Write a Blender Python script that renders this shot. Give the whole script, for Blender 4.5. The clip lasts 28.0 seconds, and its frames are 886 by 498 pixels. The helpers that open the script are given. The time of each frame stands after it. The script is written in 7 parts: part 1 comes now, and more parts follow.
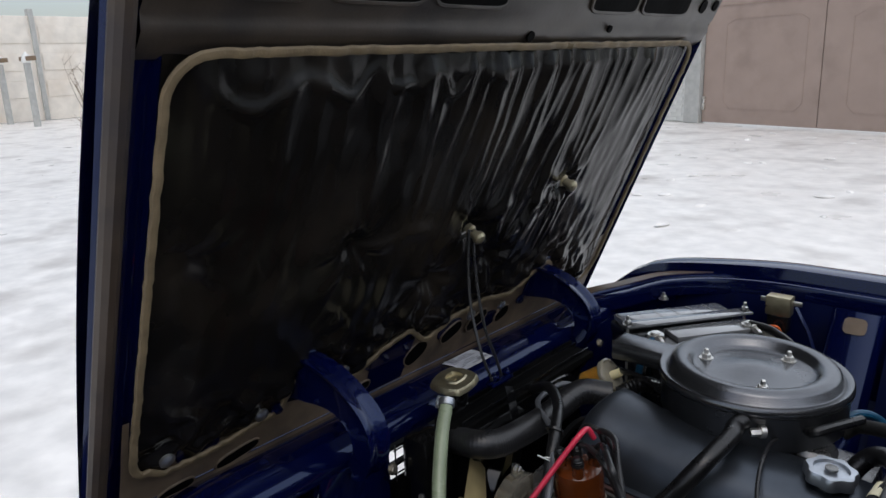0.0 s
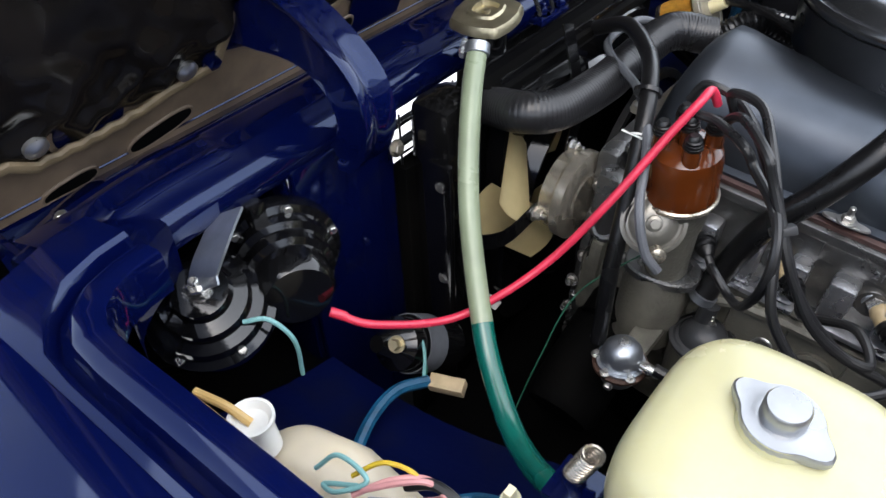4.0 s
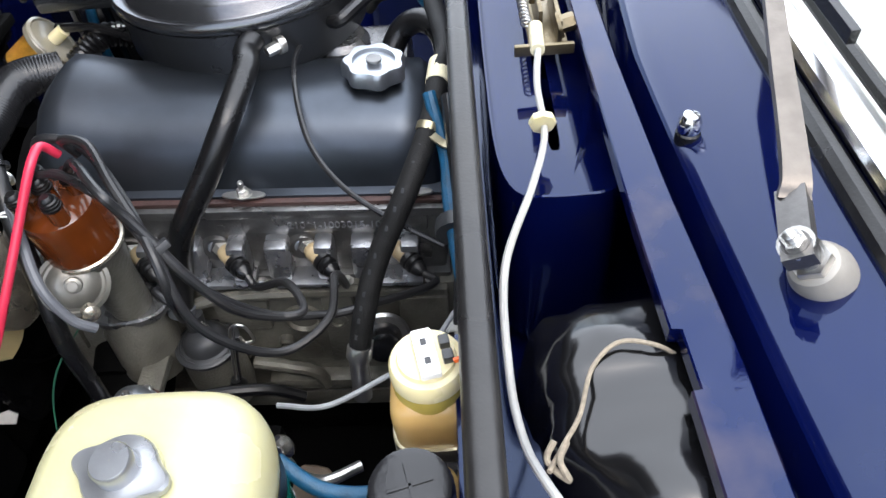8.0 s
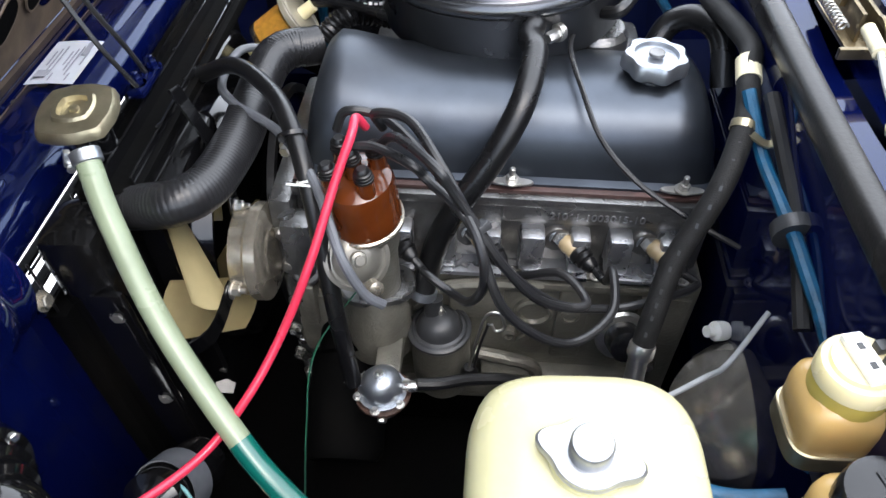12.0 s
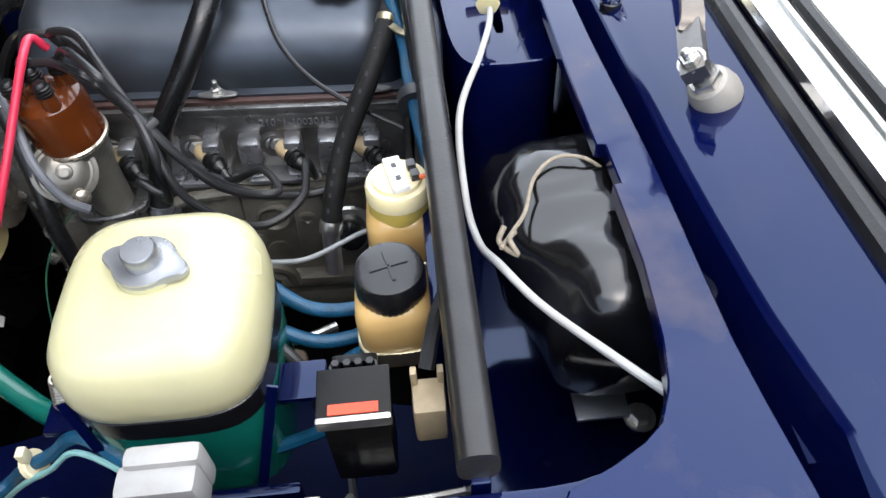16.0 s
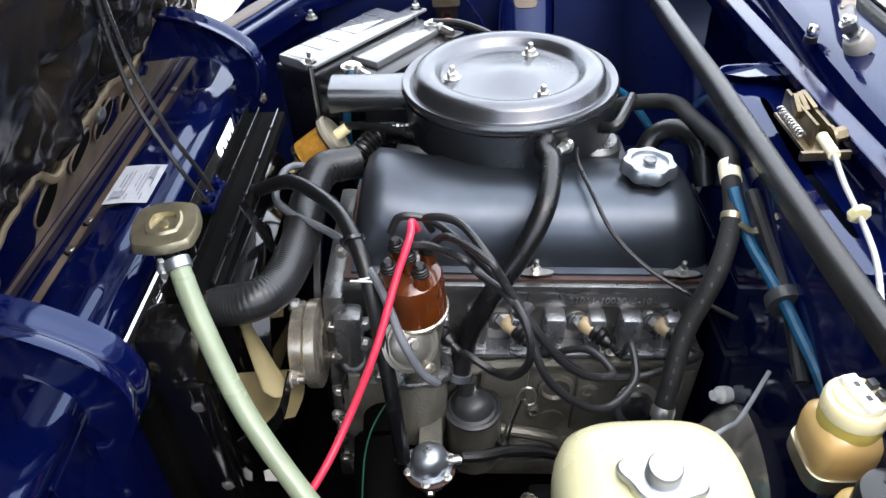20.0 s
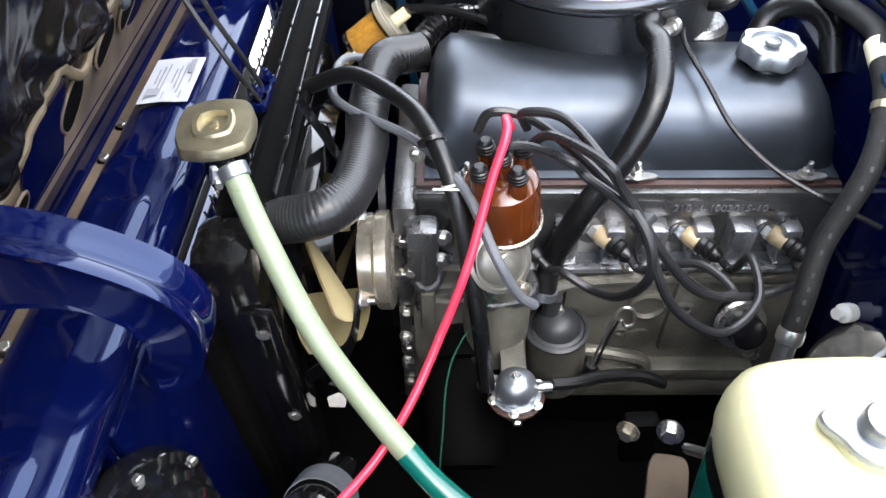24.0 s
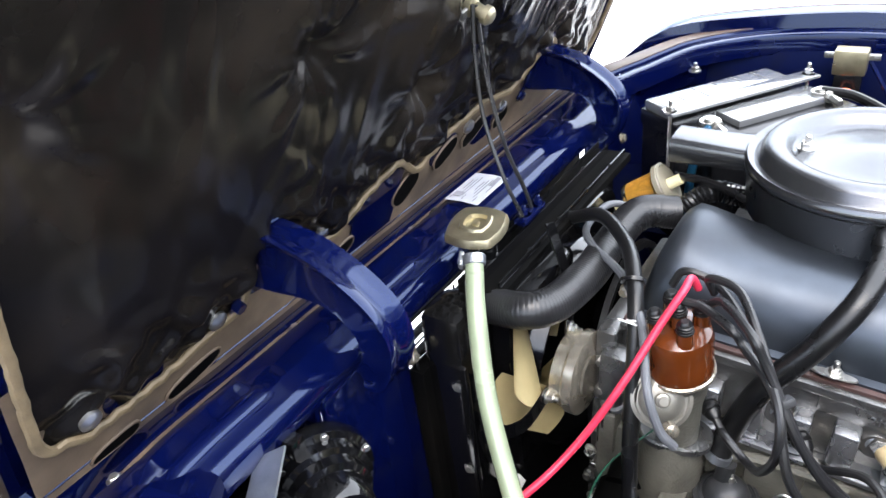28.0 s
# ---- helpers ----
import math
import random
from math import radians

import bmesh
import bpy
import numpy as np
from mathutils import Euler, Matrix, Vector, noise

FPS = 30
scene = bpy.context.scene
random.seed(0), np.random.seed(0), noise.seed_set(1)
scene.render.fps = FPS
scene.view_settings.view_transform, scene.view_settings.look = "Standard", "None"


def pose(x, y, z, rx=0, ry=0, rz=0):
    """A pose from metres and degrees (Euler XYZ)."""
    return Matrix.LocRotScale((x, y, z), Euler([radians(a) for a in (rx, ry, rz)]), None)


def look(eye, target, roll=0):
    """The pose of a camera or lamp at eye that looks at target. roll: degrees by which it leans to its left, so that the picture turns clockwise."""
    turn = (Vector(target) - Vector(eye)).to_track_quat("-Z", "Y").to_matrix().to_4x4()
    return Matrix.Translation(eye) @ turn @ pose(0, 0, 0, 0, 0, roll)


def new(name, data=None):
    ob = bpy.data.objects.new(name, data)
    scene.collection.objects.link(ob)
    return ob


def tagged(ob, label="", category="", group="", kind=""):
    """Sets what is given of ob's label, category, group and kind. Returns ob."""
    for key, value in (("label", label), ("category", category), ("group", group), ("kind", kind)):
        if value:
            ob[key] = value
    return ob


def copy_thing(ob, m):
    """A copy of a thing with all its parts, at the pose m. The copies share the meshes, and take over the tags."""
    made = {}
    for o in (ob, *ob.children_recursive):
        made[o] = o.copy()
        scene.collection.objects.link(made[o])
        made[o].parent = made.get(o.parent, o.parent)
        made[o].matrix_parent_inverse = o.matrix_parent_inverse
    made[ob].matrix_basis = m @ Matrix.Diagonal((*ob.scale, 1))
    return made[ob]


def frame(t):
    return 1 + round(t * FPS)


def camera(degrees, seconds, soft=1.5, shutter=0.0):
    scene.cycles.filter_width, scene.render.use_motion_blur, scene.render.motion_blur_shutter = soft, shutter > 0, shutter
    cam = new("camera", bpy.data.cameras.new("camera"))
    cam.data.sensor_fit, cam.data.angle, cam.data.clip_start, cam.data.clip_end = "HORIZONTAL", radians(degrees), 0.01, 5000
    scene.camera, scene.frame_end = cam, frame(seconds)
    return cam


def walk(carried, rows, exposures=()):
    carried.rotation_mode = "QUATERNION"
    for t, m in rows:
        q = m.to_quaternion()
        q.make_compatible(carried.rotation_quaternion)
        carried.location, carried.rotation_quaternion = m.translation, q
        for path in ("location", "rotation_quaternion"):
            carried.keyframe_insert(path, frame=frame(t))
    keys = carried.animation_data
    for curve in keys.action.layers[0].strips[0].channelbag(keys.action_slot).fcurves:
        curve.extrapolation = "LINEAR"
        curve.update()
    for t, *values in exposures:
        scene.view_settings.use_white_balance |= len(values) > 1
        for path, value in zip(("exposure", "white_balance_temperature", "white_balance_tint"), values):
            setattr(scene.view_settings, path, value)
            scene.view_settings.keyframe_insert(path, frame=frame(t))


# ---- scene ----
cam = camera(63.1, 28.0)

PATH = [
    (0, (0.36, -0.937, 1.367), (-0.935, 0.501, 0.859), -2.2),
    (0.5, (0.352, -0.892, 1.376), (-0.964, 0.54, 0.91), -1.8),
    (1, (0.339, -0.843, 1.353), (-1.029, 0.539, 0.885), -1.9),
    (1.5, (0.31, -0.806, 1.309), (-1.057, 0.506, 0.67), -1.3),
    (2, (0.258, -0.776, 1.27), (-1.051, 0.492, 0.447), -1.1),
    (2.5, (0.234, -0.762, 1.226), (-1.013, 0.443, 0.229), -2.1),
    (4.5, (0.059, -0.693, 1.182), (-0.788, 0.425, -0.243), -1.7),
    (5, (0.077, -0.669, 1.169), (-0.64, 0.46, -0.318), -1.4),
    (5.5, (0.118, -0.657, 1.175), (-0.489, 0.535, -0.312), -0.8),
    (6, (0.17, -0.653, 1.18), (-0.42, 0.517, -0.331), -3.8),
    (6.5, (0.219, -0.653, 1.189), (-0.277, 0.525, -0.349), -5.0),
    (7, (0.246, -0.651, 1.19), (-0.084, 0.526, -0.393), -6.5),
    (7.5, (0.252, -0.643, 1.207), (0.163, 0.61, -0.349), -5.8),
    (8, (0.259, -0.636, 1.228), (0.185, 0.741, -0.222), -5.7),
    (8.5, (0.248, -0.626, 1.247), (0.152, 0.837, -0.113), -6.0),
    (9, (0.238, -0.619, 1.261), (0.128, 0.906, -0.028), -5.7),
    (9.5, (0.221, -0.612, 1.277), (0.087, 0.978, 0.072), -5.6),
    (10, (0.191, -0.61, 1.281), (0.022, 1.017, 0.13), -5.3),
    (10.5, (0.143, -0.614, 1.274), (-0.05, 0.996, 0.103), -5.1),
    (11, (0.092, -0.627, 1.257), (-0.101, 0.916, -0.001), -4.1),
    (11.5, (0.061, -0.637, 1.237), (-0.13, 0.815, -0.126), -4.7),
    (12, (0.027, -0.64, 1.226), (-0.13, 0.738, -0.214), -3.8),
    (12.5, (0.001, -0.651, 1.21), (-0.154, 0.631, -0.317), -4.0),
    (14.5, (0.096, -0.712, 1.176), (0.013, 0.349, -0.518), -3.4),
    (15, (0.177, -0.725, 1.192), (0.169, 0.396, -0.464), -2.4),
    (15.5, (0.229, -0.744, 1.205), (0.284, 0.489, -0.369), -2.5),
    (16, (0.243, -0.764, 1.222), (0.301, 0.563, -0.274), -3.4),
    (16.5, (0.216, -0.777, 1.242), (0.336, 0.636, -0.167), -3.3),
    (17, (0.135, -0.79, 1.26), (0.268, 0.647, -0.124), -3.3),
    (17.5, (0.059, -0.783, 1.285), (0.074, 0.737, -0.015), -5.3),
    (18, (0.019, -0.761, 1.304), (0.034, 0.805, 0.06), -3.8),
    (18.5, (0.0, -0.747, 1.318), (0.029, 0.892, 0.173), -3.0),
    (19, (-0.011, -0.743, 1.321), (0.016, 0.921, 0.213), -2.6),
    (19.5, (-0.033, -0.735, 1.308), (-0.027, 0.907, 0.166), -2.4),
    (20, (-0.048, -0.726, 1.289), (-0.093, 0.845, 0.053), -3.0),
    (20.5, (-0.077, -0.697, 1.255), (-0.12, 0.744, -0.132), -2.8),
    (21, (-0.081, -0.668, 1.23), (-0.194, 0.66, -0.262), -4.7),
    (21.5, (-0.115, -0.638, 1.215), (-0.2, 0.62, -0.338), -4.5),
    (23.5, (-0.123, -0.645, 1.203), (-0.191, 0.608, -0.355), -4.5),
    (24, (-0.123, -0.648, 1.227), (-0.215, 0.751, -0.2), -5.1),
    (24.5, (-0.116, -0.65, 1.244), (-0.193, 0.802, -0.129), -4.8),
    (25, (-0.111, -0.649, 1.269), (-0.177, 0.849, -0.054), -4.1),
    (25.5, (-0.1, -0.655, 1.285), (-0.129, 0.903, 0.032), -3.7),
    (26, (-0.084, -0.66, 1.295), (-0.111, 0.934, 0.088), -4.0),
    (26.5, (-0.062, -0.669, 1.298), (-0.069, 0.943, 0.114), -4.3),
    (27, (-0.025, -0.686, 1.312), (-0.317, 0.951, 0.2), -8.9),
    (27.5, (0.044, -0.713, 1.313), (-0.748, 0.825, 0.308), -11.0),
    (28, (0.062, -0.736, 1.288), (-0.977, 0.614, 0.24), -8.1),
]
walk(cam, [(t, look(eye, target, roll)) for t, eye, target, roll in PATH],
     exposures=[(0.0, -0.05), (1.0, 0.1), (2.0, 1.03), (2.5, 1.2), (4.5, 1.4), (7.0, 1.5), (8.0, 1.7), (9.0, 1.72), (10.0, 1.45), (11.0, 1.75), (12.5, 1.9), (14.5, 1.2), (15.0, 1.3), (16.0, 1.65), (17.0, 1.46), (18.0, 1.72), (19.0, 1.66), (20.0, 1.85), (24.0, 2.43), (25.0, 2.61), (26.0, 2.56), (28.0, 2.35)])

# ---- light ----
world = bpy.data.worlds.new("sky")
scene.world = world
world.use_nodes = True
wn = world.node_tree
sky = wn.nodes.new("ShaderNodeTexSky")
sky.sky_type = "NISHITA"
sky.sun_disc = False
sky.sun_elevation, sky.sun_rotation = radians(58), radians(150)
sky.air_density, sky.dust_density, sky.ozone_density = 1.0, 2.0, 1.0
pale = wn.nodes.new("ShaderNodeHueSaturation")
pale.inputs["Saturation"].default_value = 0.62
pale.inputs["Value"].default_value = 1.4
wn.links.new(sky.outputs[0], pale.inputs["Color"])
wn.links.new(pale.outputs[0], wn.nodes["Background"].inputs[0])
wn.nodes["Background"].inputs[1].default_value = 0.105
sun = new("sun", bpy.data.lights.new("sun", "SUN"))
sun.data.energy, sun.data.angle, sun.data.color = 2.0, radians(115), (0.94, 0.965, 1.0)
sun.matrix_world = look((0.12, 0.36, 1.0), (0, 0, 0))

# ---- materials ----
MATS = {}


def mat(name, color, rough=0.5, metal=0.0, coat=0.0, vary=0.15, scale=30.0, bump=0.0, bscale=200.0, trans=0.0, sss=0.0, dirt=None, dirt_scale=9.0, dirt_amount=0.35, rvary=0.1, ior=1.5, tint=None):
    """A surface with grain and stains at two scales, fine relief and uneven gloss."""
    m = bpy.data.materials.new(name)
    m.use_nodes = True
    t = m.node_tree
    b = t.nodes["Principled BSDF"]
    co = t.nodes.new("ShaderNodeTexCoord")
    n1, n2 = t.nodes.new("ShaderNodeTexNoise"), t.nodes.new("ShaderNodeTexNoise")
    n1.inputs["Scale"].default_value, n1.inputs["Detail"].default_value = scale, 6
    n2.inputs["Scale"].default_value, n2.inputs["Detail"].default_value = dirt_scale, 8
    for n in (n1, n2):
        t.links.new(co.outputs["Object"], n.inputs["Vector"])
    ramp = t.nodes.new("ShaderNodeMapRange")
    ramp.inputs[1].default_value, ramp.inputs[2].default_value = 0.3, 0.7
    ramp.inputs[3].default_value, ramp.inputs[4].default_value = 1 - vary, 1 + vary
    t.links.new(n1.outputs["Fac"], ramp.inputs[0])
    mul = t.nodes.new("ShaderNodeMix")
    mul.data_type, mul.blend_type = "RGBA", "MULTIPLY"
    mul.inputs[0].default_value = 1.0
    mul.inputs[6].default_value = (*color, 1)
    t.links.new(ramp.outputs[0], mul.inputs[7])
    out = mul.outputs[2]
    if dirt:
        r2 = t.nodes.new("ShaderNodeMapRange")
        r2.inputs[1].default_value, r2.inputs[2].default_value = 0.52, 0.72
        r2.inputs[3].default_value, r2.inputs[4].default_value = 0.0, dirt_amount
        t.links.new(n2.outputs["Fac"], r2.inputs[0])
        mx = t.nodes.new("ShaderNodeMix")
        mx.data_type = "RGBA"
        t.links.new(r2.outputs[0], mx.inputs[0])
        t.links.new(out, mx.inputs[6])
        mx.inputs[7].default_value = (*dirt, 1)
        out = mx.outputs[2]
    t.links.new(out, b.inputs["Base Color"])
    rr = t.nodes.new("ShaderNodeMapRange")
    rr.inputs[1].default_value, rr.inputs[2].default_value = 0.3, 0.7
    rr.inputs[3].default_value, rr.inputs[4].default_value = max(0.02, rough - rvary), min(1, rough + rvary)
    t.links.new(n2.outputs["Fac"], rr.inputs[0])
    t.links.new(rr.outputs[0], b.inputs["Roughness"])
    b.inputs["Metallic"].default_value = metal
    b.inputs["Coat Weight"].default_value = coat
    b.inputs["Coat Roughness"].default_value = 0.06
    b.inputs["IOR"].default_value = ior
    b.inputs["Transmission Weight"].default_value = trans
    if tint:
        b.inputs["Specular Tint"].default_value = (*tint, 1)
    if sss:
        b.inputs["Subsurface Weight"].default_value = sss
        b.inputs["Subsurface Radius"].default_value = (0.02, 0.018, 0.01)
        b.inputs["Subsurface Scale"].default_value = 1.0
    if bump:
        n3 = t.nodes.new("ShaderNodeTexNoise")
        n3.inputs["Scale"].default_value, n3.inputs["Detail"].default_value = bscale, 4
        t.links.new(co.outputs["Object"], n3.inputs["Vector"])
        bp = t.nodes.new("ShaderNodeBump")
        bp.inputs["Strength"].default_value, bp.inputs["Distance"].default_value = bump, 0.002
        t.links.new(n3.outputs["Fac"], bp.inputs["Height"])
        t.links.new(bp.outputs[0], b.inputs["Normal"])
    MATS[name] = m
    return m


BLUE = mat("navy_car_paint", (0.0010, 0.0026, 0.029), 0.07, 0, 0.18, 0.12, 8, 0.0, 700, dirt=(0.016, 0.017, 0.028), dirt_scale=24, dirt_amount=0.2, rvary=0.03, tint=(0.42, 0.58, 1.0))
DULLBLUE = mat("dull_navy_underbody_paint", (0.0010, 0.0026, 0.026), 0.42, 0, 0.0, 0.2, 8, 0.1, 120, dirt=(0.006, 0.006, 0.010), dirt_scale=14, dirt_amount=0.5, rvary=0.1, ior=1.2, tint=(0.6, 0.75, 1.0))
WORNBLUE = mat("worn_navy_paint", (0.0010, 0.0026, 0.029), 0.10, 0, 0.15, 0.12, 8, 0.05, 300, dirt=(0.085, 0.06, 0.045), dirt_scale=18, dirt_amount=0.42, rvary=0.08, tint=(0.42, 0.58, 1.0))
BLACKGLOSS = mat("black_enamel", (0.004, 0.004, 0.0045), 0.10, 0, 0.5, 0.2, 12, 0.05, 300, dirt=(0.02, 0.018, 0.015), dirt_amount=0.18, ior=1.42, rvary=0.03)
BLACKSATIN = mat("satin_black_paint", (0.066, 0.076, 0.092), 0.38, 0.85, 0.0, 0.15, 20, 0.06, 900, dirt=(0.055, 0.055, 0.058), dirt_amount=0.3, rvary=0.05)
GREYSATIN = mat("grey_black_metallic_paint", (0.135, 0.14, 0.15), 0.24, 0.9, 0.0, 0.1, 20, 0.04, 900, rvary=0.05)
RUBBER = mat("black_rubber", (0.006, 0.006, 0.0065), 0.31, 0, 0, 0.2, 60, 0.12, 500, dirt=(0.03, 0.028, 0.026), dirt_amount=0.3)
RUBBERGREY = mat("dusty_rubber", (0.013, 0.0125, 0.0125), 0.30, 0, 0, 0.25, 60, 0.1, 400, dirt=(0.06, 0.055, 0.045), dirt_amount=0.18)
HOSE = mat("ribbed_hose_rubber", (0.012, 0.012, 0.013), 0.31, 0, 0, 0.2, 60, 0.1, 400, dirt=(0.05, 0.05, 0.05), dirt_amount=0.3)
CABLE = mat("black_wire_sheath", (0.013, 0.013, 0.014), 0.32, 0, 0, 0.2, 60, dirt=(0.04, 0.04, 0.04), dirt_amount=0.4)
CABLEGREY = mat("grey_wire_sheath", (0.10, 0.106, 0.118), 0.4, 0, 0, 0.15, 60)
CAST = mat("cast_aluminium", (0.19, 0.19, 0.188), 0.3, 0.8, 0, 0.25, 25, 0.28, 350, dirt=(0.07, 0.06, 0.045), dirt_scale=14, dirt_amount=0.75)
IRON = mat("painted_iron_block", (0.165, 0.158, 0.132), 0.36, 0.3, 0, 0.25, 18, 0.5, 260, dirt=(0.05, 0.045, 0.035), dirt_scale=10, dirt_amount=0.7)
STEEL = mat("zinc_plated_steel", (0.62, 0.61, 0.58), 0.3, 0.95, 0, 0.15, 60, 0.1, 500, dirt=(0.3, 0.25, 0.16), dirt_amount=0.4)
ZINC = mat("blue_zinc", (0.42, 0.45, 0.49), 0.36, 0.9, 0, 0.15, 40, 0.15, 400, dirt=(0.2, 0.2, 0.2), dirt_amount=0.4)
BRASS = mat("yellow_zinc_steel", (0.45, 0.4, 0.27), 0.34, 0.9, 0, 0.2, 40, 0.15, 300, dirt=(0.2, 0.15, 0.08), dirt_amount=0.5)
LOCKBRASS = mat("dull_yellow_zinc", (0.21, 0.17, 0.105), 0.33, 0.9, 0, 0.25, 60, 0.15, 300, dirt=(0.10, 0.08, 0.05), dirt_amount=0.6)
CHROME = mat("chrome", (0.8, 0.8, 0.8), 0.12, 1.0, 0, 0.05, 40, rvary=0.05)
TANKPL = mat("milky_yellow_plastic", (0.47, 0.445, 0.265), 0.24, 0, 0, 0.09, 14, 0.04, 300, sss=0.25, rvary=0.08)
AMBERPL = mat("aged_amber_plastic", (0.52, 0.34, 0.13), 0.25, 0, 0, 0.12, 20, sss=0.2, dirt=(0.5, 0.36, 0.13), dirt_amount=0.5)
CREAMPL = mat("cream_plastic", (0.68, 0.6, 0.36), 0.35, 0, 0, 0.1, 20, sss=0.3)
SHEATH = mat("greyish_white_sheath", (0.42, 0.42, 0.40), 0.38, 0, 0, 0.12, 40, dirt=(0.25, 0.23, 0.2), dirt_amount=0.4)
WHITEPL = mat("white_plastic", (0.75, 0.75, 0.72), 0.4, 0, 0, 0.08, 30)
BLACKPL = mat("black_plastic", (0.008, 0.008, 0.009), 0.22, 0, 0, 0.2, 40, 0.1, 400)
GREYPL = mat("worn_grey_black_plastic", (0.03, 0.031, 0.033), 0.36, 0, 0, 0.2, 20, 0.1, 300)
BAKELITE = mat("brown_bakelite", (0.095, 0.022, 0.004), 0.16, 0, 0.4, 0.2, 25, dirt=(0.05, 0.012, 0.004), dirt_amount=0.6)
REDW = mat("red_wire_sheath", (0.6, 0.03, 0.07), 0.3, 0, 0.2, 0.1, 40)
GREENT = mat("clear_green_hose", (0.24, 0.285, 0.185), 0.24, 0, 0.05, 0.12, 25)
GREENC = mat("green_coolant", (0.004, 0.11, 0.085), 0.2, 0, 0.5, 0.1, 25)
TEALW = mat("teal_braided_hose", (0.005, 0.065, 0.135), 0.42, 0, 0, 0.3, 90, 0.3, 500)
TEALL = mat("light_teal_wire", (0.2, 0.42, 0.42), 0.4, 0, 0, 0.1, 60)
PINKW = mat("pink_wire", (0.6, 0.28, 0.28), 0.4, 0, 0, 0.1, 60)
YELLOWW = mat("yellow_wire", (0.6, 0.42, 0.03), 0.4, 0, 0, 0.1, 60)
DGREENW = mat("thin_green_wire", (0.02, 0.1, 0.06), 0.4, 0, 0, 0.1, 60)
ORANGEW = mat("orange_wire", (0.75, 0.13, 0.02), 0.4, 0, 0, 0.1, 60)
FANPL = mat("yellowed_fan_plastic", (0.40, 0.33, 0.17), 0.42, 0, 0, 0.12, 30, dirt=(0.35, 0.27, 0.1), dirt_amount=0.5)
VINYL = mat("black_vinyl", (0.0075, 0.0064, 0.0056), 0.21, 0, 0, 0.3, 14, 0.05, 160, dirt=(0.036, 0.028, 0.021), dirt_scale=5, dirt_amount=0.5, rvary=0.06, ior=1.28)
BAGVINYL = mat("glossy_black_vinyl", (0.0045, 0.0045, 0.005), 0.16, 0, 0, 0.2, 14, 0.05, 60, dirt=(0.02, 0.018, 0.016), dirt_amount=0.4, rvary=0.08, ior=1.62)
SEALBROWN = mat("brown_rubber_strip", (0.045, 0.031, 0.022), 0.5, 0, 0, 0.3, 14, 0.1, 200, dirt=(0.012, 0.012, 0.02), dirt_amount=0.6)
PIPING = mat("khaki_edge_trim", (0.17, 0.125, 0.07), 0.6, 0, 0, 0.25, 40, 0.3, 300)
DUST = mat("dusty_brown_primer", (0.15, 0.108, 0.072), 0.55, 0, 0.0, 0.35, 14, 0.1, 200, dirt=(0.025, 0.02, 0.02), dirt_amount=0.75)
DARKDUST = mat("dark_dusty_primer", (0.04, 0.031, 0.024), 0.4, 0, 0.1, 0.35, 14, 0.1, 200, dirt=(0.012, 0.010, 0.012), dirt_amount=0.75)
DULLBLACK = mat("dull_black_steel", (0.003, 0.003, 0.0034), 0.30, 0, 0, 0.25, 30, 0.1, 200, dirt=(0.03, 0.026, 0.02), dirt_amount=0.3, ior=1.3)
MOTOR = mat("dull_motor_steel", (0.46, 0.42, 0.345), 0.26, 0.78, 0, 0.2, 30, 0.1, 300, dirt=(0.06, 0.05, 0.035), dirt_amount=0.5)
GASKET = mat("brown_cork_gasket", (0.06, 0.032, 0.028), 0.4, 0, 0, 0.3, 60, 0.3, 300)
CONNGREY = mat("grey_connector_plastic", (0.27, 0.28, 0.29), 0.4, 0, 0, 0.15, 60)
STICKER = mat("silver_paper_label", (0.55, 0.56, 0.6), 0.35, 0.2, 0, 0.06, 60)
INK = mat("dark_print", (0.26, 0.26, 0.29), 0.5)
BATTOP = mat("grey_battery_lid", (0.15, 0.155, 0.16), 0.15, 0, 1.0, 0.1, 20, dirt=(0.3, 0.3, 0.3), dirt_amount=0.25)
PAPER = mat("amber_filter_paper", (0.62, 0.36, 0.07), 0.6, 0, 0, 0.2, 200)
CORD = mat("hemp_cord", (0.25, 0.21, 0.155), 0.8, 0, 0, 0.25, 300, 0.4, 900)
BAG = mat("beige_washer_bag", (0.6, 0.53, 0.40), 0.4, 0, 0, 0.15, 12, 0.2, 90, sss=0.2)
# Near-black, almost no gloss; the colour holds shade of deep places and openings
DARKVOID = mat("shade_black_oily_metal", (0.0016, 0.0016, 0.0016), 0.75, 0.0, 0, 0.3, 15, 0.3, 90, dirt=(0.006, 0.005, 0.004), dirt_amount=0.5, ior=1.15)
TAG = mat("yellowed_tape", (0.72, 0.66, 0.45), 0.5, 0, 0, 0.1, 50)
REDL = mat("red_label", (0.6, 0.06, 0.02), 0.4)
SNOW = mat("trodden_snow", (0.76, 0.735, 0.70), 0.36, 0, 0, 0.14, 5.0, 0.5, 26, dirt=(0.40, 0.37, 0.345), dirt_scale=1.3, dirt_amount=0.8)
DGREYW = mat("dark_worn_steel", (0.16, 0.155, 0.15), 0.35, 0.85, 0, 0.2, 60, 0.1, 400)
ARMSTEEL = mat("brushed_arm_steel", (0.17, 0.15, 0.13), 0.40, 0.7, 0, 0.15, 80, 0.1, 500, dirt=(0.2, 0.16, 0.12), dirt_amount=0.4)
SERVO = mat("dull_aluminium", (0.50, 0.47, 0.42), 0.22, 0.85, 0, 0.12, 14, 0.05, 300, dirt=(0.25, 0.22, 0.18), dirt_amount=0.5)
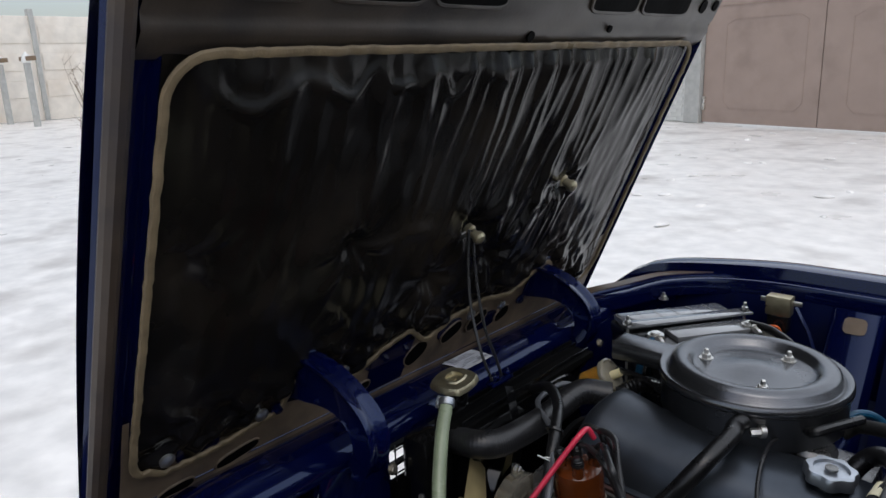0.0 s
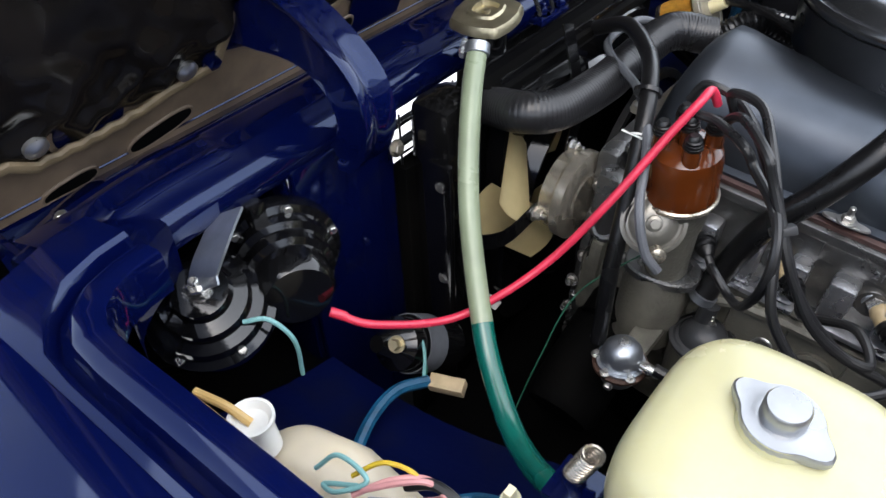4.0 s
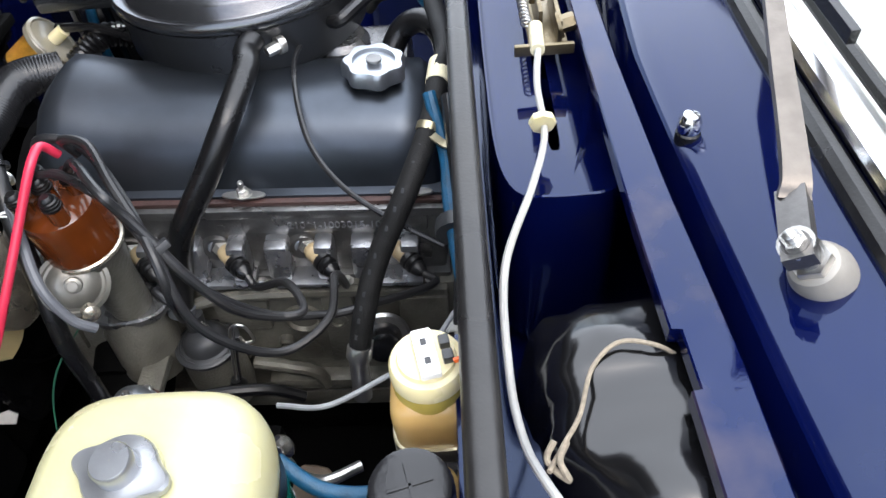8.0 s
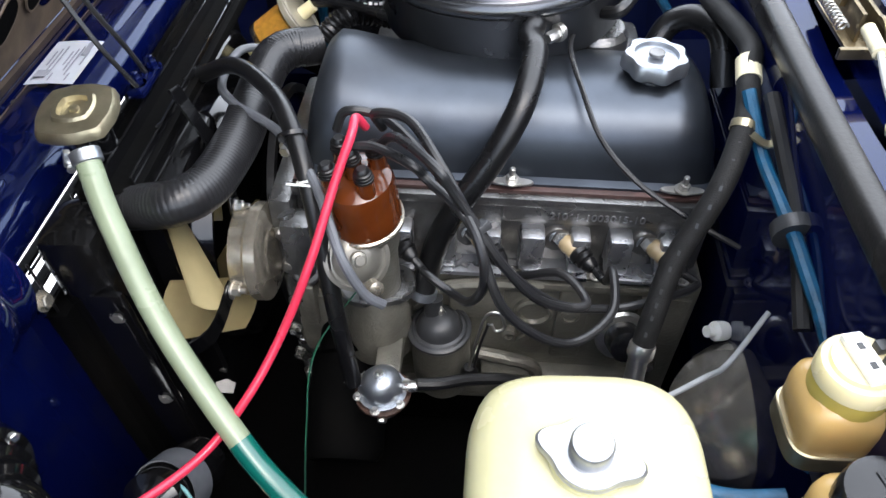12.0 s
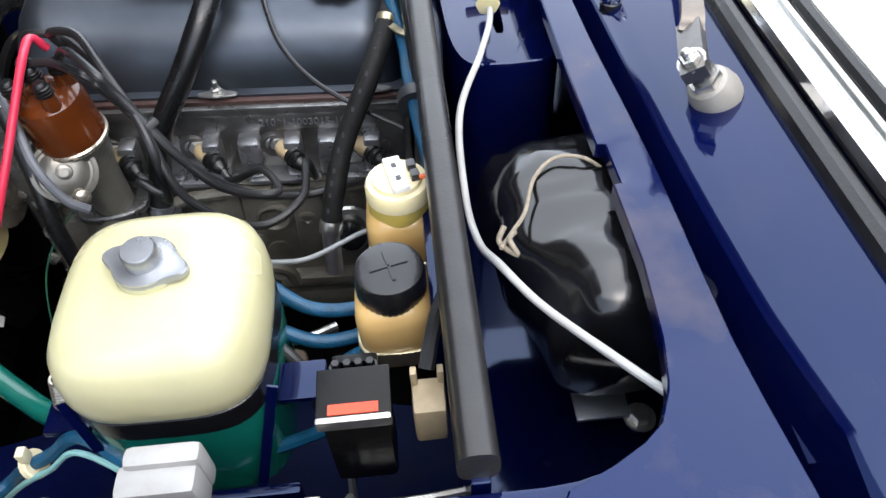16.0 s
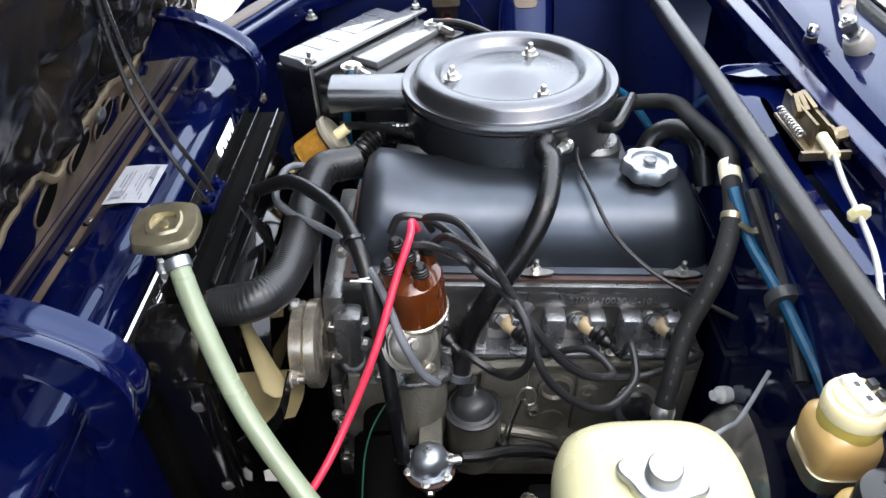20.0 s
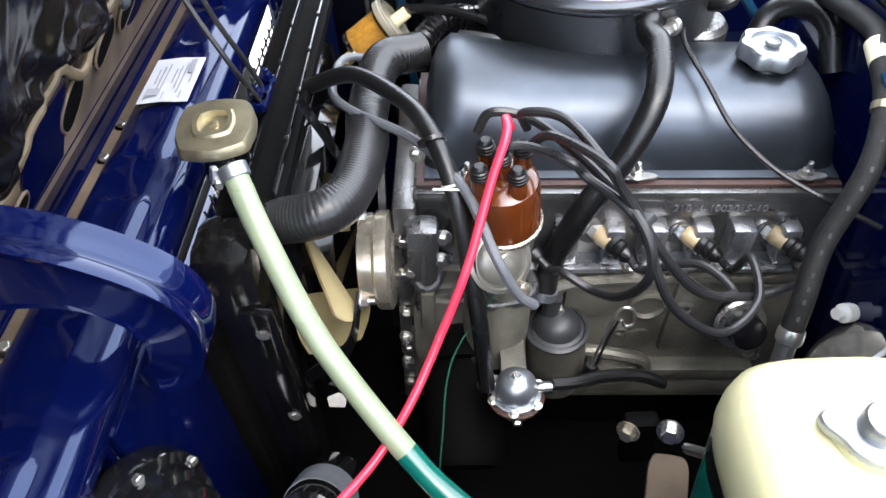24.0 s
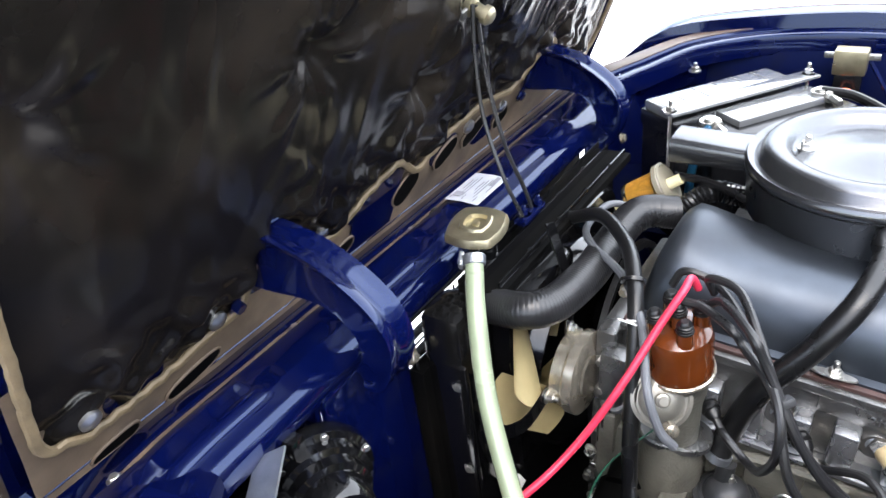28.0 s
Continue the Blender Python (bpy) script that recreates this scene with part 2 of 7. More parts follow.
BOSSPL = mat("cream_grey_casting", (0.313, 0.292, 0.258), 0.42, 0.2, 0, 0.15, 40, 0.15, 300, dirt=(0.22, 0.2, 0.17), dirt_amount=0.5)
GATE = mat("brown_gate_paint", (0.33, 0.25, 0.21), 0.5, 0, 0, 0.06, 3, 0.1, 60, dirt=(0.2, 0.15, 0.125), dirt_scale=2, dirt_amount=0.4)
CONCRETE = mat("grey_concrete", (0.42, 0.42, 0.4), 0.8, 0, 0, 0.12, 8, 0.3, 60)
LIMEBRICK = mat("whitewashed_brick", (0.6, 0.6, 0.57), 0.8, 0, 0, 0.2, 6, 0.3, 60)
BARK = mat("bare_bush_bark", (0.2, 0.14, 0.09), 0.8, 0, 0, 0.3, 60)
PALEWALL = mat("sandy_whitewash", (0.78, 0.72, 0.64), 0.8, 0, 0, 0.1, 3, 0.2, 30, dirt=(0.6, 0.5, 0.4), dirt_scale=0.6, dirt_amount=0.6)


def glass(name, color=(1, 1, 1), rough=0.02):
    m = bpy.data.materials.new(name)
    m.use_nodes = True
    b = m.node_tree.nodes["Principled BSDF"]
    b.inputs["Base Color"].default_value = (*color, 1)
    b.inputs["Transmission Weight"].default_value = 1.0
    b.inputs["Roughness"].default_value = rough
    b.inputs["IOR"].default_value = 1.45
    return m


GLASS = glass("clear_glass", (0.9, 0.95, 0.93))
AMBERGL = glass("amber_glass", (1.0, 0.88, 0.6), 0.1)

# ---- mesh builders ----
V = Vector


class G:
    """Vertices and faces, gathered piece by piece."""

    def __init__(self):
        self.v, self.f = [], []

    def add(self, vs, fs):
        o = len(self.v)
        self.v += [tuple(p) for p in vs]
        self.f += [tuple(i + o for i in f) for f in fs]
        return self

    def at(self, m):
        self.v = [tuple(m @ V(p)) for p in self.v]
        return self

    def __add__(self, other):
        g = G()
        g.add(self.v, self.f)
        g.add(other.v, other.f)
        return g


def grid(rows, closed_u=False, closed_v=False, caps=False):
    """Faces over rows of points, all rows of one length."""
    g = G()
    n, k = len(rows), len(rows[0])
    fs = []
    for i in range(n if closed_v else n - 1):
        for j in range(k if closed_u else k - 1):
            a, b = i * k + j, i * k + (j + 1) % k
            c, d = ((i + 1) % n) * k + (j + 1) % k, ((i + 1) % n) * k + j
            fs.append((a, b, c, d))
    if caps:
        fs += [tuple(range(k))[::-1], tuple(range((n - 1) * k, n * k))]
    return g.add([p for r in rows for p in r], fs)


def curve(pts, per=8):
    """A smooth line through points."""
    p = [V(q) for q in pts]
    if len(p) == 2:
        return [p[0].lerp(p[1], i / per) for i in range(per + 1)]
    e = [2 * p[0] - p[1], *p, 2 * p[-1] - p[-2]]
    out = []
    for i in range(len(p) - 1):
        a, b, c, d = e[i : i + 4]
        for s in range(per):
            t = s / per
            out.append(0.5 * (2 * b + (c - a) * t + (2 * a - 5 * b + 4 * c - d) * t * t + (3 * b - a - 3 * c + d) * t**3))
    return out + [p[-1]]


def sweep(line, profile, up=(0, 0, 1), caps=True, closed=False, fixed=False):
    """A profile of (side, up) pairs carried along a line. fixed: it keeps its up."""
    rows, n = [], len(line)
    ref = V(up)
    for i, p in enumerate(line):
        if closed:
            d = (line[(i + 1) % n] - line[i - 1]).normalized()
        else:
            d = (line[min(i + 1, n - 1)] - line[max(i - 1, 0)]).normalized()
        side = d.cross(ref)
        if side.length < 1e-4:
            side = d.orthogonal()
        side.normalize()
        u = side.cross(d).normalized()
        if not fixed:
            ref = u
        prof = profile(i / max(1, n - 1)) if callable(profile) else profile
        rows.append([p + side * a + u * b for a, b in prof])
    return grid(rows, closed_u=True, closed_v=closed, caps=caps and not closed)


def ring(r, n=12, s=1.0):
    return [(r * math.cos(2 * math.pi * i / n), s * r * math.sin(2 * math.pi * i / n)) for i in range(n)]


def tube(pts, r, n=10, per=8, raw=False):
    line = [V(p) for p in pts] if raw else curve(pts, per)
    if callable(r):
        return sweep(line, lambda t: ring(r(t), n))
    return sweep(line, ring(r, n))


def ribbed(pts, r, pitch, depth, n=16):
    """A hose with fine rings along it."""
    line = curve(pts, 10)
    dist, out = 0.0, [line[0]]
    fine = []
    for a, b in zip(line, line[1:]):
        k = max(1, int((b - a).length / (pitch / 4)))
        fine += [a.lerp(b, i / k) for i in range(k)]
    fine.append(line[-1])
    acc, rs = 0.0, []
    for i, p in enumerate(fine):
        acc += (p - fine[i - 1]).length if i else 0
        rs.append(r + depth * math.sin(2 * math.pi * acc / pitch))
    m = len(fine) - 1
    return sweep(fine, lambda t: ring(rs[min(m, round(t * m))], n))


def lathe(prof, n=24, m=None, sx=1.0, sy=1.0, caps=True):
    """(radius, height) pairs turned about z, then moved by m."""
    rows = [[(max(r, 1e-5) * sx * math.cos(2 * math.pi * i / n), max(r, 1e-5) * sy * math.sin(2 * math.pi * i / n), h) for i in range(n)] for r, h in prof]
    g = grid(rows, closed_u=True, caps=caps)
    return g.at(m) if m else g


def super_ring(a, b, e=4.0, n=32):
    """A rounded rectangle, half sizes a and b."""
    out = []
    for i in range(n):
        t = 2 * math.pi * i / n
        c, s = math.cos(t), math.sin(t)
        out.append((a * math.copysign(abs(c) ** (2 / e), c), b * math.copysign(abs(s) ** (2 / e), s)))
    return out


def tower(levels, e=4.0, n=32, m=None):
    """Rounded rectangles (half x, half y, z) stacked."""
    g = grid([[(x, y, z) for x, y in super_ring(a, b, e, n)] for a, b, z in levels], closed_u=True, caps=True)
    return g.at(m) if m else g


def box(x0, x1, y0, y1, z0, z1, bev=0.0, m=None, seg=2):
    bm = bmesh.new()
    bmesh.ops.create_cube(bm, size=1.0)
    for v in bm.verts:
        v.co = ((x0 + x1) / 2 + v.co.x * (x1 - x0), (y0 + y1) / 2 + v.co.y * (y1 - y0), (z0 + z1) / 2 + v.co.z * (z1 - z0))
    if bev:
        bmesh.ops.bevel(bm, geom=bm.edges[:], offset=bev, segments=seg, profile=0.6, affect="EDGES")
    bm.verts.index_update()
    g = G().add([v.co[:] for v in bm.verts], [[v.index for v in f.verts] for f in bm.faces])
    bm.free()
    return g.at(m) if m else g


def plate(poly, t, bev=0.0, m=None):
    """A flat outline of (x, y) pairs, t thick upward, with eased edges."""
    n = len(poly)
    c = V((sum(p[0] for p in poly) / n, sum(p[1] for p in poly) / n))
    shrink = [tuple(V(p) + (c - V(p)).normalized() * bev) for p in poly]
    rows = [[(x, y, 0) for x, y in poly], [(x, y, t - bev) for x, y in poly], [(x, y, t) for x, y in shrink]]
    g = grid(rows, closed_u=True, caps=True)
    return g.at(m) if m else g


def hexnut(r, h, m=None, stud=0.0, washer=True):
    g = lathe([(r, 0), (r, h * 0.85), (r * 0.85, h)], 6)
    if washer:
        g = g + lathe([(r * 1.5, -h * 0.25), (r * 1.5, 0.0)], 16)
    if stud:
        g = g + lathe([(r * 0.5, h), (r * 0.5, h + stud), (r * 0.35, h + stud * 1.15)], 10)
    return g.at(m) if m else g


def to(p, d=(0, 0, 1), spin=0.0):
    """The pose at p whose z points along d."""
    return Matrix.Translation(p) @ V(d).to_track_quat("Z", "Y").to_matrix().to_4x4() @ Matrix.Rotation(radians(spin), 4, "Z")


def mesh_of(name, g, material, angle=35):
    me = bpy.data.meshes.new(name)
    me.from_pydata(g.v, [], g.f)
    bm = bmesh.new()
    bm.from_mesh(me)
    bmesh.ops.recalc_face_normals(bm, faces=bm.faces)
    bm.to_mesh(me)
    bm.free()
    me.polygons.foreach_set("use_smooth", [True] * len(me.polygons))
    me.set_sharp_from_angle(angle=radians(angle))
    me.materials.append(material)
    return me


def thing(name, at, label, category, group="", turn=None, kind=""):
    """An Empty at the base of a thing. Its parts are given in world places, before its turn."""
    ob = new(name)
    ob.empty_display_size = 0.02
    ob.matrix_basis = Matrix.Translation(at) @ (turn or Matrix())
    ob["base"] = tuple(at)
    return tagged(ob, label, category, group, kind)


def part(name, g, material, parent, label="", angle=35):
    ob = new(name, mesh_of(name, g, material, angle))
    ob.parent = parent
    if parent.type == "EMPTY":
        ob.matrix_parent_inverse = Matrix.Translation(-V(parent["base"]))
    return tagged(ob, label)


def shift(ob, dx, dy, dz):
    """Moves a whole thing with its parts."""
    ob.location = ob.location + V((dx, dy, dz))
    return ob


def solo(name, g, material, label, category, group="", kind="", angle=35):
    return tagged(new(name, mesh_of(name, g, material, angle)), label, category, group, kind)


def words(text, size, m, material, name, parent, thick=0.0006):
    """Raised letters on a thing."""
    cu = bpy.data.curves.new(name, "FONT")
    cu.body, cu.size, cu.extrude, cu.align_x, cu.align_y = text, size, thick, "CENTER", "CENTER"
    tmp = bpy.data.objects.new(name, cu)
    me = bpy.data.meshes.new_from_object(tmp)
    bpy.data.objects.remove(tmp)
    me.transform(m)
    me.materials.append(material)
    ob = new(name, me)
    ob.parent = parent
    if parent.type == "EMPTY":
        ob.matrix_parent_inverse = Matrix.Translation(-V(parent["base"]))
    return ob

# ---- ground and surroundings ----
def ground_sheet():
    rows = []
    for i in range(81):
        r = []
        for j in range(81):
            x, y = (i - 40) / 40, (j - 40) / 40
            x, y = 9 * x + 90 * x**5, 9 * y + 90 * y**5
            h = 0.02 * noise.noise((x * 0.9, y * 0.9, 0)) + 0.012 * noise.noise((x * 3.1, y * 3.1, 4))
            r.append((x - 2, y + 4, h - 0.01 if V((x - 2, y + 4)).length > 1.5 else -0.02))
        rows.append(r)
    return grid(rows)


tagged(new("ground", mesh_of("ground", ground_sheet(), SNOW, 80)), "trodden icy snow covering the whole yard", "snow", kind="structure")

# ---- car body ----
YL, YR, XR, XF = -0.626, 0.578, 0.362, -0.36
car = thing("car_body", (0, -0.02, 0), "dark navy car body with its engine bay open", "car")


def lip_z(x):
    return 0.895 - 0.03 * max(0.0, min(1.0, (-0.05 - x) / 0.3)) ** 1.5


def opening(inset=0.0):
    """The edge of the bay, from the front left corner round the back to the front right."""
    l, r, b = YL + inset, YR - inset, XR - inset
    rad = 0.07 - inset
    pts = [(XF + 0.05 + 0.02 * i, l) for i in range(int((b - rad - XF - 0.05) / 0.02) + 1)]
    pts += [(b - rad + rad * math.sin(a), l + rad - rad * math.cos(a)) for a in [i * math.pi / 16 for i in range(1, 9)]]
    pts += [(b, l + rad + (r - l - 2 * rad) * i / 30) for i in range(1, 30)]
    pts += [(b - rad + rad * math.cos(a), r - rad + rad * math.sin(a)) for a in [i * math.pi / 16 for i in range(9)]]
    pts += [(b - rad - 0.02 * i, r) for i in range(1, int((b - rad - XF + 0.06) / 0.02) + 1)]
    pts = [(XF + 0.065, l + 0.06), (XF + 0.067, l + 0.04), (XF + 0.073, l + 0.022), (XF + 0.085, l + 0.009), (XF + 0.10, l + 0.002)] + pts[4:]
    pts = [p for p in pts if not (p[1] > r - 0.001 and p[0] < -0.16)]
    front = curve([(-0.16, r, 0), (-0.21, r - 0.008, 0), (-0.27, r - 0.035, 0), (-0.33, r - 0.085, 0), (-0.375, r - 0.145, 0), (-0.40, r - 0.20, 0)], 5)[1:]
    pts += [(p.x, p.y) for p in front]
    return [V((x, y, lip_z(x) - 0.02 * max(0.0, (-0.30 - x) / 0.1))) for x, y in pts]


LIP = [(0.0, -0.035), (0.0, -0.005), (0.0015, -0.001), (0.004, 0.0), (0.020, -0.0005), (0.0235, -0.003), (0.026, -0.012), (0.032, -0.012), (0.0345, -0.002), (0.038, 0.001), (0.046, 0.0), (0.085, -0.006), (0.085, -0.03)]
LIP_BACK = [(0.018, -0.045), (0.018, -0.015), (0.0185, -0.006), (0.019, -0.004), (0.020, -0.0035), (0.022, -0.003), (0.024, -0.003), (0.0245, -0.003), (0.025, -0.003), (0.0255, -0.006), (0.0258, -0.012), (0.026, -0.02), (0.0262, -0.03)]
EDGE_LINE = opening(0.0)


def lip_at(t):
    x = EDGE_LINE[round(t * (len(EDGE_LINE) - 1))].x
    k = max(0.0, min(1.0, (x - XR + 0.045) / 0.04))
    return [(a + (c - a) * k, b + (d - b) * k) for (a, b), (c, d) in zip(LIP, LIP_BACK)]


part("lip", sweep(EDGE_LINE, lip_at, fixed=True, caps=False), BLUE, car, "glossy navy pressed edge of the bay")


CORNERDUST = mat("brown_dust_on_navy_paint", (0.12, 0.082, 0.056), 0.45, 0, 0, 0.3, 18, 0.1, 200, dirt=(0.002, 0.004, 0.028), dirt_scale=16, dirt_amount=0.7)
part("corner_shelf", sweep([p for p in EDGE_LINE if p.y > 0.2 and p.x < -0.20], [(0.040, 0.0022), (0.048, 0.0018), (0.083, -0.0035), (0.083, -0.0060), (0.040, -0.0010)], fixed=True), CORNERDUST, car, "navy corner of the bay under brown dust")


def between(table, v):
    """Value of a table of (place, value) pairs at v, joined by straight lines."""
    for (a, p), (b, q) in zip(table, table[1:]):
        if v <= b:
            return p + (q - p) * max(0.0, (v - a) / (b - a))
    return table[-1][1]


STRIP_IN = ((-0.735, 0.24), (-0.66, 0.285), (-0.632, 0.300), (-0.622, 0.330), (-0.605, 0.350), (-0.585, 0.360), (-0.555, 0.3665), (-0.50, 0.3705), (-0.434, 0.3695), (-0.4335, 0.3745), (-0.3945, 0.3735), (-0.394, 0.3675), (-0.36, 0.3665), (-0.31, 0.365), (-0.12, 0.364), (0.6, 0.364))
STRIP_OUT = ((-0.735, 0.412), (-0.60, 0.4055), (-0.52, 0.4035), (-0.42, 0.402), (-0.36, 0.399), (-0.28, 0.394), (-0.12, 0.389), (0.0, 0.388), (0.6, 0.388))
COWL_EDGE = ((-0.75, 0.440), (-0.63, 0.435), (-0.60, 0.430), (-0.565, 0.4225), (-0.50, 0.4165), (-0.43, 0.412), (-0.37, 0.4095), (-0.28, 0.4055), (-0.20, 0.4025), (-0.12, 0.400), (0.0, 0.4065), (0.6, 0.45))


def lip_plate():
    """The flat strip before the cowl, which widens into the corner of the fender."""
    rows = []
    for y in [-0.735 + 0.010 * j for j in range(14)] + [-0.60 + 0.006 * j for j in range(27)] + [-0.4342, -0.4335, -0.414, -0.3945, -0.3938] + [-0.385 + 0.03 * j for j in range(31)]:
        x0, g = between(STRIP_IN, y), between(STRIP_OUT, y)
        z = 0.8975 + 0.010 * max(0.0, min(1.0, (-0.56 - y) / 0.09))
        rows.append([(x0, y, z - 0.012), (x0, y, z - 0.001), (x0 + 0.001, y, z), (x0 + (g - x0) * 0.5, y, z + 0.0006), (g - 0.002, y, z + 0.0006), (g, y, z - 0.002), (g + 0.0005, y, z - 0.03)])
    return grid(rows)


part("lip_plate", lip_plate(), WORNBLUE, car, "navy strip before the cowl with worn brown patches at the corner")


def fender(side):
    y0 = YL - 0.038 if side < 0 else YR + 0.032
    top = 0.0 if side < 0 else 0.02
    rows = []
    for i in range(50 if side < 0 else 46):
        x = (-0.606 if side < 0 else -0.47) + i * 0.034
        z = lip_z(x) + (0.0 if x < 0.36 else 0.03 * min(1, (x - 0.36) / 0.3))
        drop = 0.09 * max(0.0, (-0.34 - x) / (0.13 if side > 0 else 0.26)) ** 2
        tuck = 0.10 * max(0.0, (-0.30 - x) / 0.17) ** 2 if side > 0 else 0.0
        prof = [(0.0, -0.012), (0.006, 0.002 + top), (0.03, 0.006 + top), (0.07, 0.0 + top), (0.105, -0.022), (0.13, -0.06), (0.145, -0.12), (0.15, -0.25), (0.14, -0.45)]
        rows.append([(x, y0 + side * (a - tuck), z + b - drop) for a, b in prof])
    return grid(rows)


for s in (-1, 1):
    part("fender", fender(s), BLUE, car, "navy front fender reflecting the white sky")


def apron(side):
    y0 = YL + 0.001 if side < 0 else YR - 0.001
    rows = []
    for i in range(30):
        x0 = XF + 0.02 if side < 0 else XF - 0.035
        x = x0 + (0.27 - x0) * i / 29
        arch = 0.06 * math.exp(-((x - 0.02) / 0.16) ** 2)
        prof = [(0.0, lip_z(x) - 0.03), (0.012, 0.82), (0.03, 0.70), (0.06 + arch, 0.64), (0.15 + arch, 0.60), (0.21 + arch, 0.585), (0.24 + arch, 0.52), (0.25 + arch, 0.30)]
        rows.append([(x, y0 - side * a, z) for a, z in prof])
    return grid(rows)


for s in (-1, 1):
    part("inner_fender", apron(s), DULLBLUE, car, "navy inner fender panel")

# radiator cross member
CM = [(-0.575, 0.70), (-0.56, 0.765), (-0.545, 0.785), (-0.505, 0.803), (-0.497, 0.806), (-0.494, 0.800), (-0.472, 0.800), (-0.466, 0.822), (-0.458, 0.829), (-0.43, 0.833), (-0.404, 0.834), (-0.398, 0.828), (-0.390, 0.828), (-0.383, 0.823), (-0.3785, 0.812), (-0.377, 0.800), (-0.3785, 0.796), (-0.380, 0.800), (-0.381, 0.810)]


RIBS = ((-0.545, -0.43), (-0.31, -0.185), (-0.13, -0.045), (0.06, 0.15), (0.175, 0.25))


def soft(a, lo, hi, w):
    """1 between lo and hi, easing to 0 over w on both sides."""
    s = max(0.0, min(1.0, (a - lo) / w + 0.5, (hi - a) / w + 0.5))
    return s * s * (3 - 2 * s)


def cross_member():
    prof = []
    for (x0, z0), (x1, z1) in zip(CM, CM[1:]):
        k = max(1, int(abs(x1 - x0) / 0.005))
        prof += [(x0 + (x1 - x0) * s / k, z0 + (z1 - z0) * s / k) for s in range(k)]
    prof.append(CM[-1])
    rows = []
    for i in range(237):
        y = -0.615 + 1.18 * i / 236
        edge = max(0.0, abs(y + 0.025) - 0.46) / 0.13
        row = []
        for x, z in prof:
            lift = sum(soft(y, a, b, 0.012) for a, b in RIBS) * (soft(x, -0.450, -0.408, 0.010) - 0.6 * soft(x, -0.440, -0.418, 0.010))
            row.append((x, y, z - 0.02 * edge**2 + 0.0038 * lift))
        rows.append(row)
    return grid(rows)


part("cross_member", cross_member(), BLUE, car, "glossy navy radiator cross member", 60)
part("dusty_flange", sweep([V((-0.483, -0.60 + 1.15 * i / 40, 0.8015 - 0.02 * (max(0.0, abs(-0.575 + 1.15 * i / 40) - 0.46) / 0.13) ** 2)) for i in range(41)], [(-0.0095, -0.003), (-0.0095, 0.0012), (-0.008, 0.002), (0.007, 0.002), (0.009, 0.001), (0.009, -0.003)], fixed=True), DUST, car, "dusty brown seam flange")
for y in (-0.56, -0.32, -0.09, -0.035, 0.313, 0.45):
    part("bolt", hexnut(0.0055, 0.005, to((-0.483, y, 0.8035))), STEEL, car, "zinc bolt")
for s, y0 in ((-1, YL + 0.02), (1, YR - 0.02)):
    rows = []
    for i in range(9):
        t = i / 8
        y = y0 - s * 0.085 * t
        xb = -0.285 - 0.092 * t**0.6
        rows.append([(-0.47, y, 0.815), (-0.40, y, 0.826 + 0.02 * (1 - t)), (xb - 0.012, y, 0.845 - 0.02 * t), (xb, y, 0.845 - 0.02 * t), (xb + 0.003, y, 0.838 - 0.02 * t), (xb, y, 0.80 - 0.03 * t)])
    part("corner_gusset", grid(rows), BLUE, car, "navy corner panel of the bay")
# panels beside the radiator and the dark floor below
for y0, y1, z1 in ((-0.395, -0.262, 0.80), (0.25, 0.55, 0.80)):
    part("radiator_support", box(-0.385, -0.375, y0, y1, 0.35, z1, 0.002), BLUE, car, "navy radiator support panel")
# Added plates, no known parts: they close gaps that let daylight through
part("radiator_gap_block", box(-0.376, -0.356, -0.264, 0.252, 0.30, 0.738, 0.002), DARKVOID, car, "added black plate that shuts out daylight before the radiator")
part("daylight_block", box(-0.545, -0.535, -0.62, -0.385, 0.30, 0.79, 0.002), DARKVOID, car, "added black plate that shuts out daylight behind the horns")
part("daylight_block", box(-0.545, -0.535, 0.25, 0.56, 0.30, 0.79, 0.002), DARKVOID, car)
part("nose_side", box(-0.54, -0.385, -0.400, -0.394, 0.30, 0.79, 0.001), BLUE, car)
part("nose_side", box(-0.54, -0.385, -0.606, -0.600, 0.30, 0.79, 0.001), BLUE, car)
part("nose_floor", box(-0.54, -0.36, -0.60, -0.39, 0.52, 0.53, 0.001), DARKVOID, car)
# Shade deep in the bay is put into the pan's near-black colour
part("floor_pan", box(-0.42, 0.30, -0.60, 0.55, 0.28, 0.30), DARKVOID, car, "oily underside with deep shade in its near-black colour")
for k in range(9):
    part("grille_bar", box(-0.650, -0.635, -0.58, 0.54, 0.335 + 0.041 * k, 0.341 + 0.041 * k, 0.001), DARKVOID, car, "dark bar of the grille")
part("headlamp_bucket", lathe([(0.075, 0.0), (0.08, 0.01), (0.08, 0.10), (0.06, 0.13)], 32, to((-0.475, -0.49, 0.64), (-1, 0, 0))), DULLBLACK, car, "black headlamp bucket")
part("front_wall", box(-0.66, -0.62, -0.74, 0.69, 0.17, 0.31, 0.01), BLUE, car, "navy lower nose panel")
part("nose_bar", box(-0.66, -0.62, -0.74, 0.69, 0.70, 0.74, 0.01), BLUE, car, "navy upper nose panel")
for y in (-0.66, 0.61):
    part("nose_cheek", box(-0.66, -0.62, y - 0.08, y + 0.08, 0.31, 0.70, 0.01), BLUE, car)
# bulkhead, cowl box and cowl
part("bulkhead", box(0.256, 0.266, YL + 0.005, YR - 0.005, 0.30, 0.89, 0.002), BLUE, car, "navy engine bulkhead")
BARP = super_ring(0.0105, 0.0135, 3.0, 20)
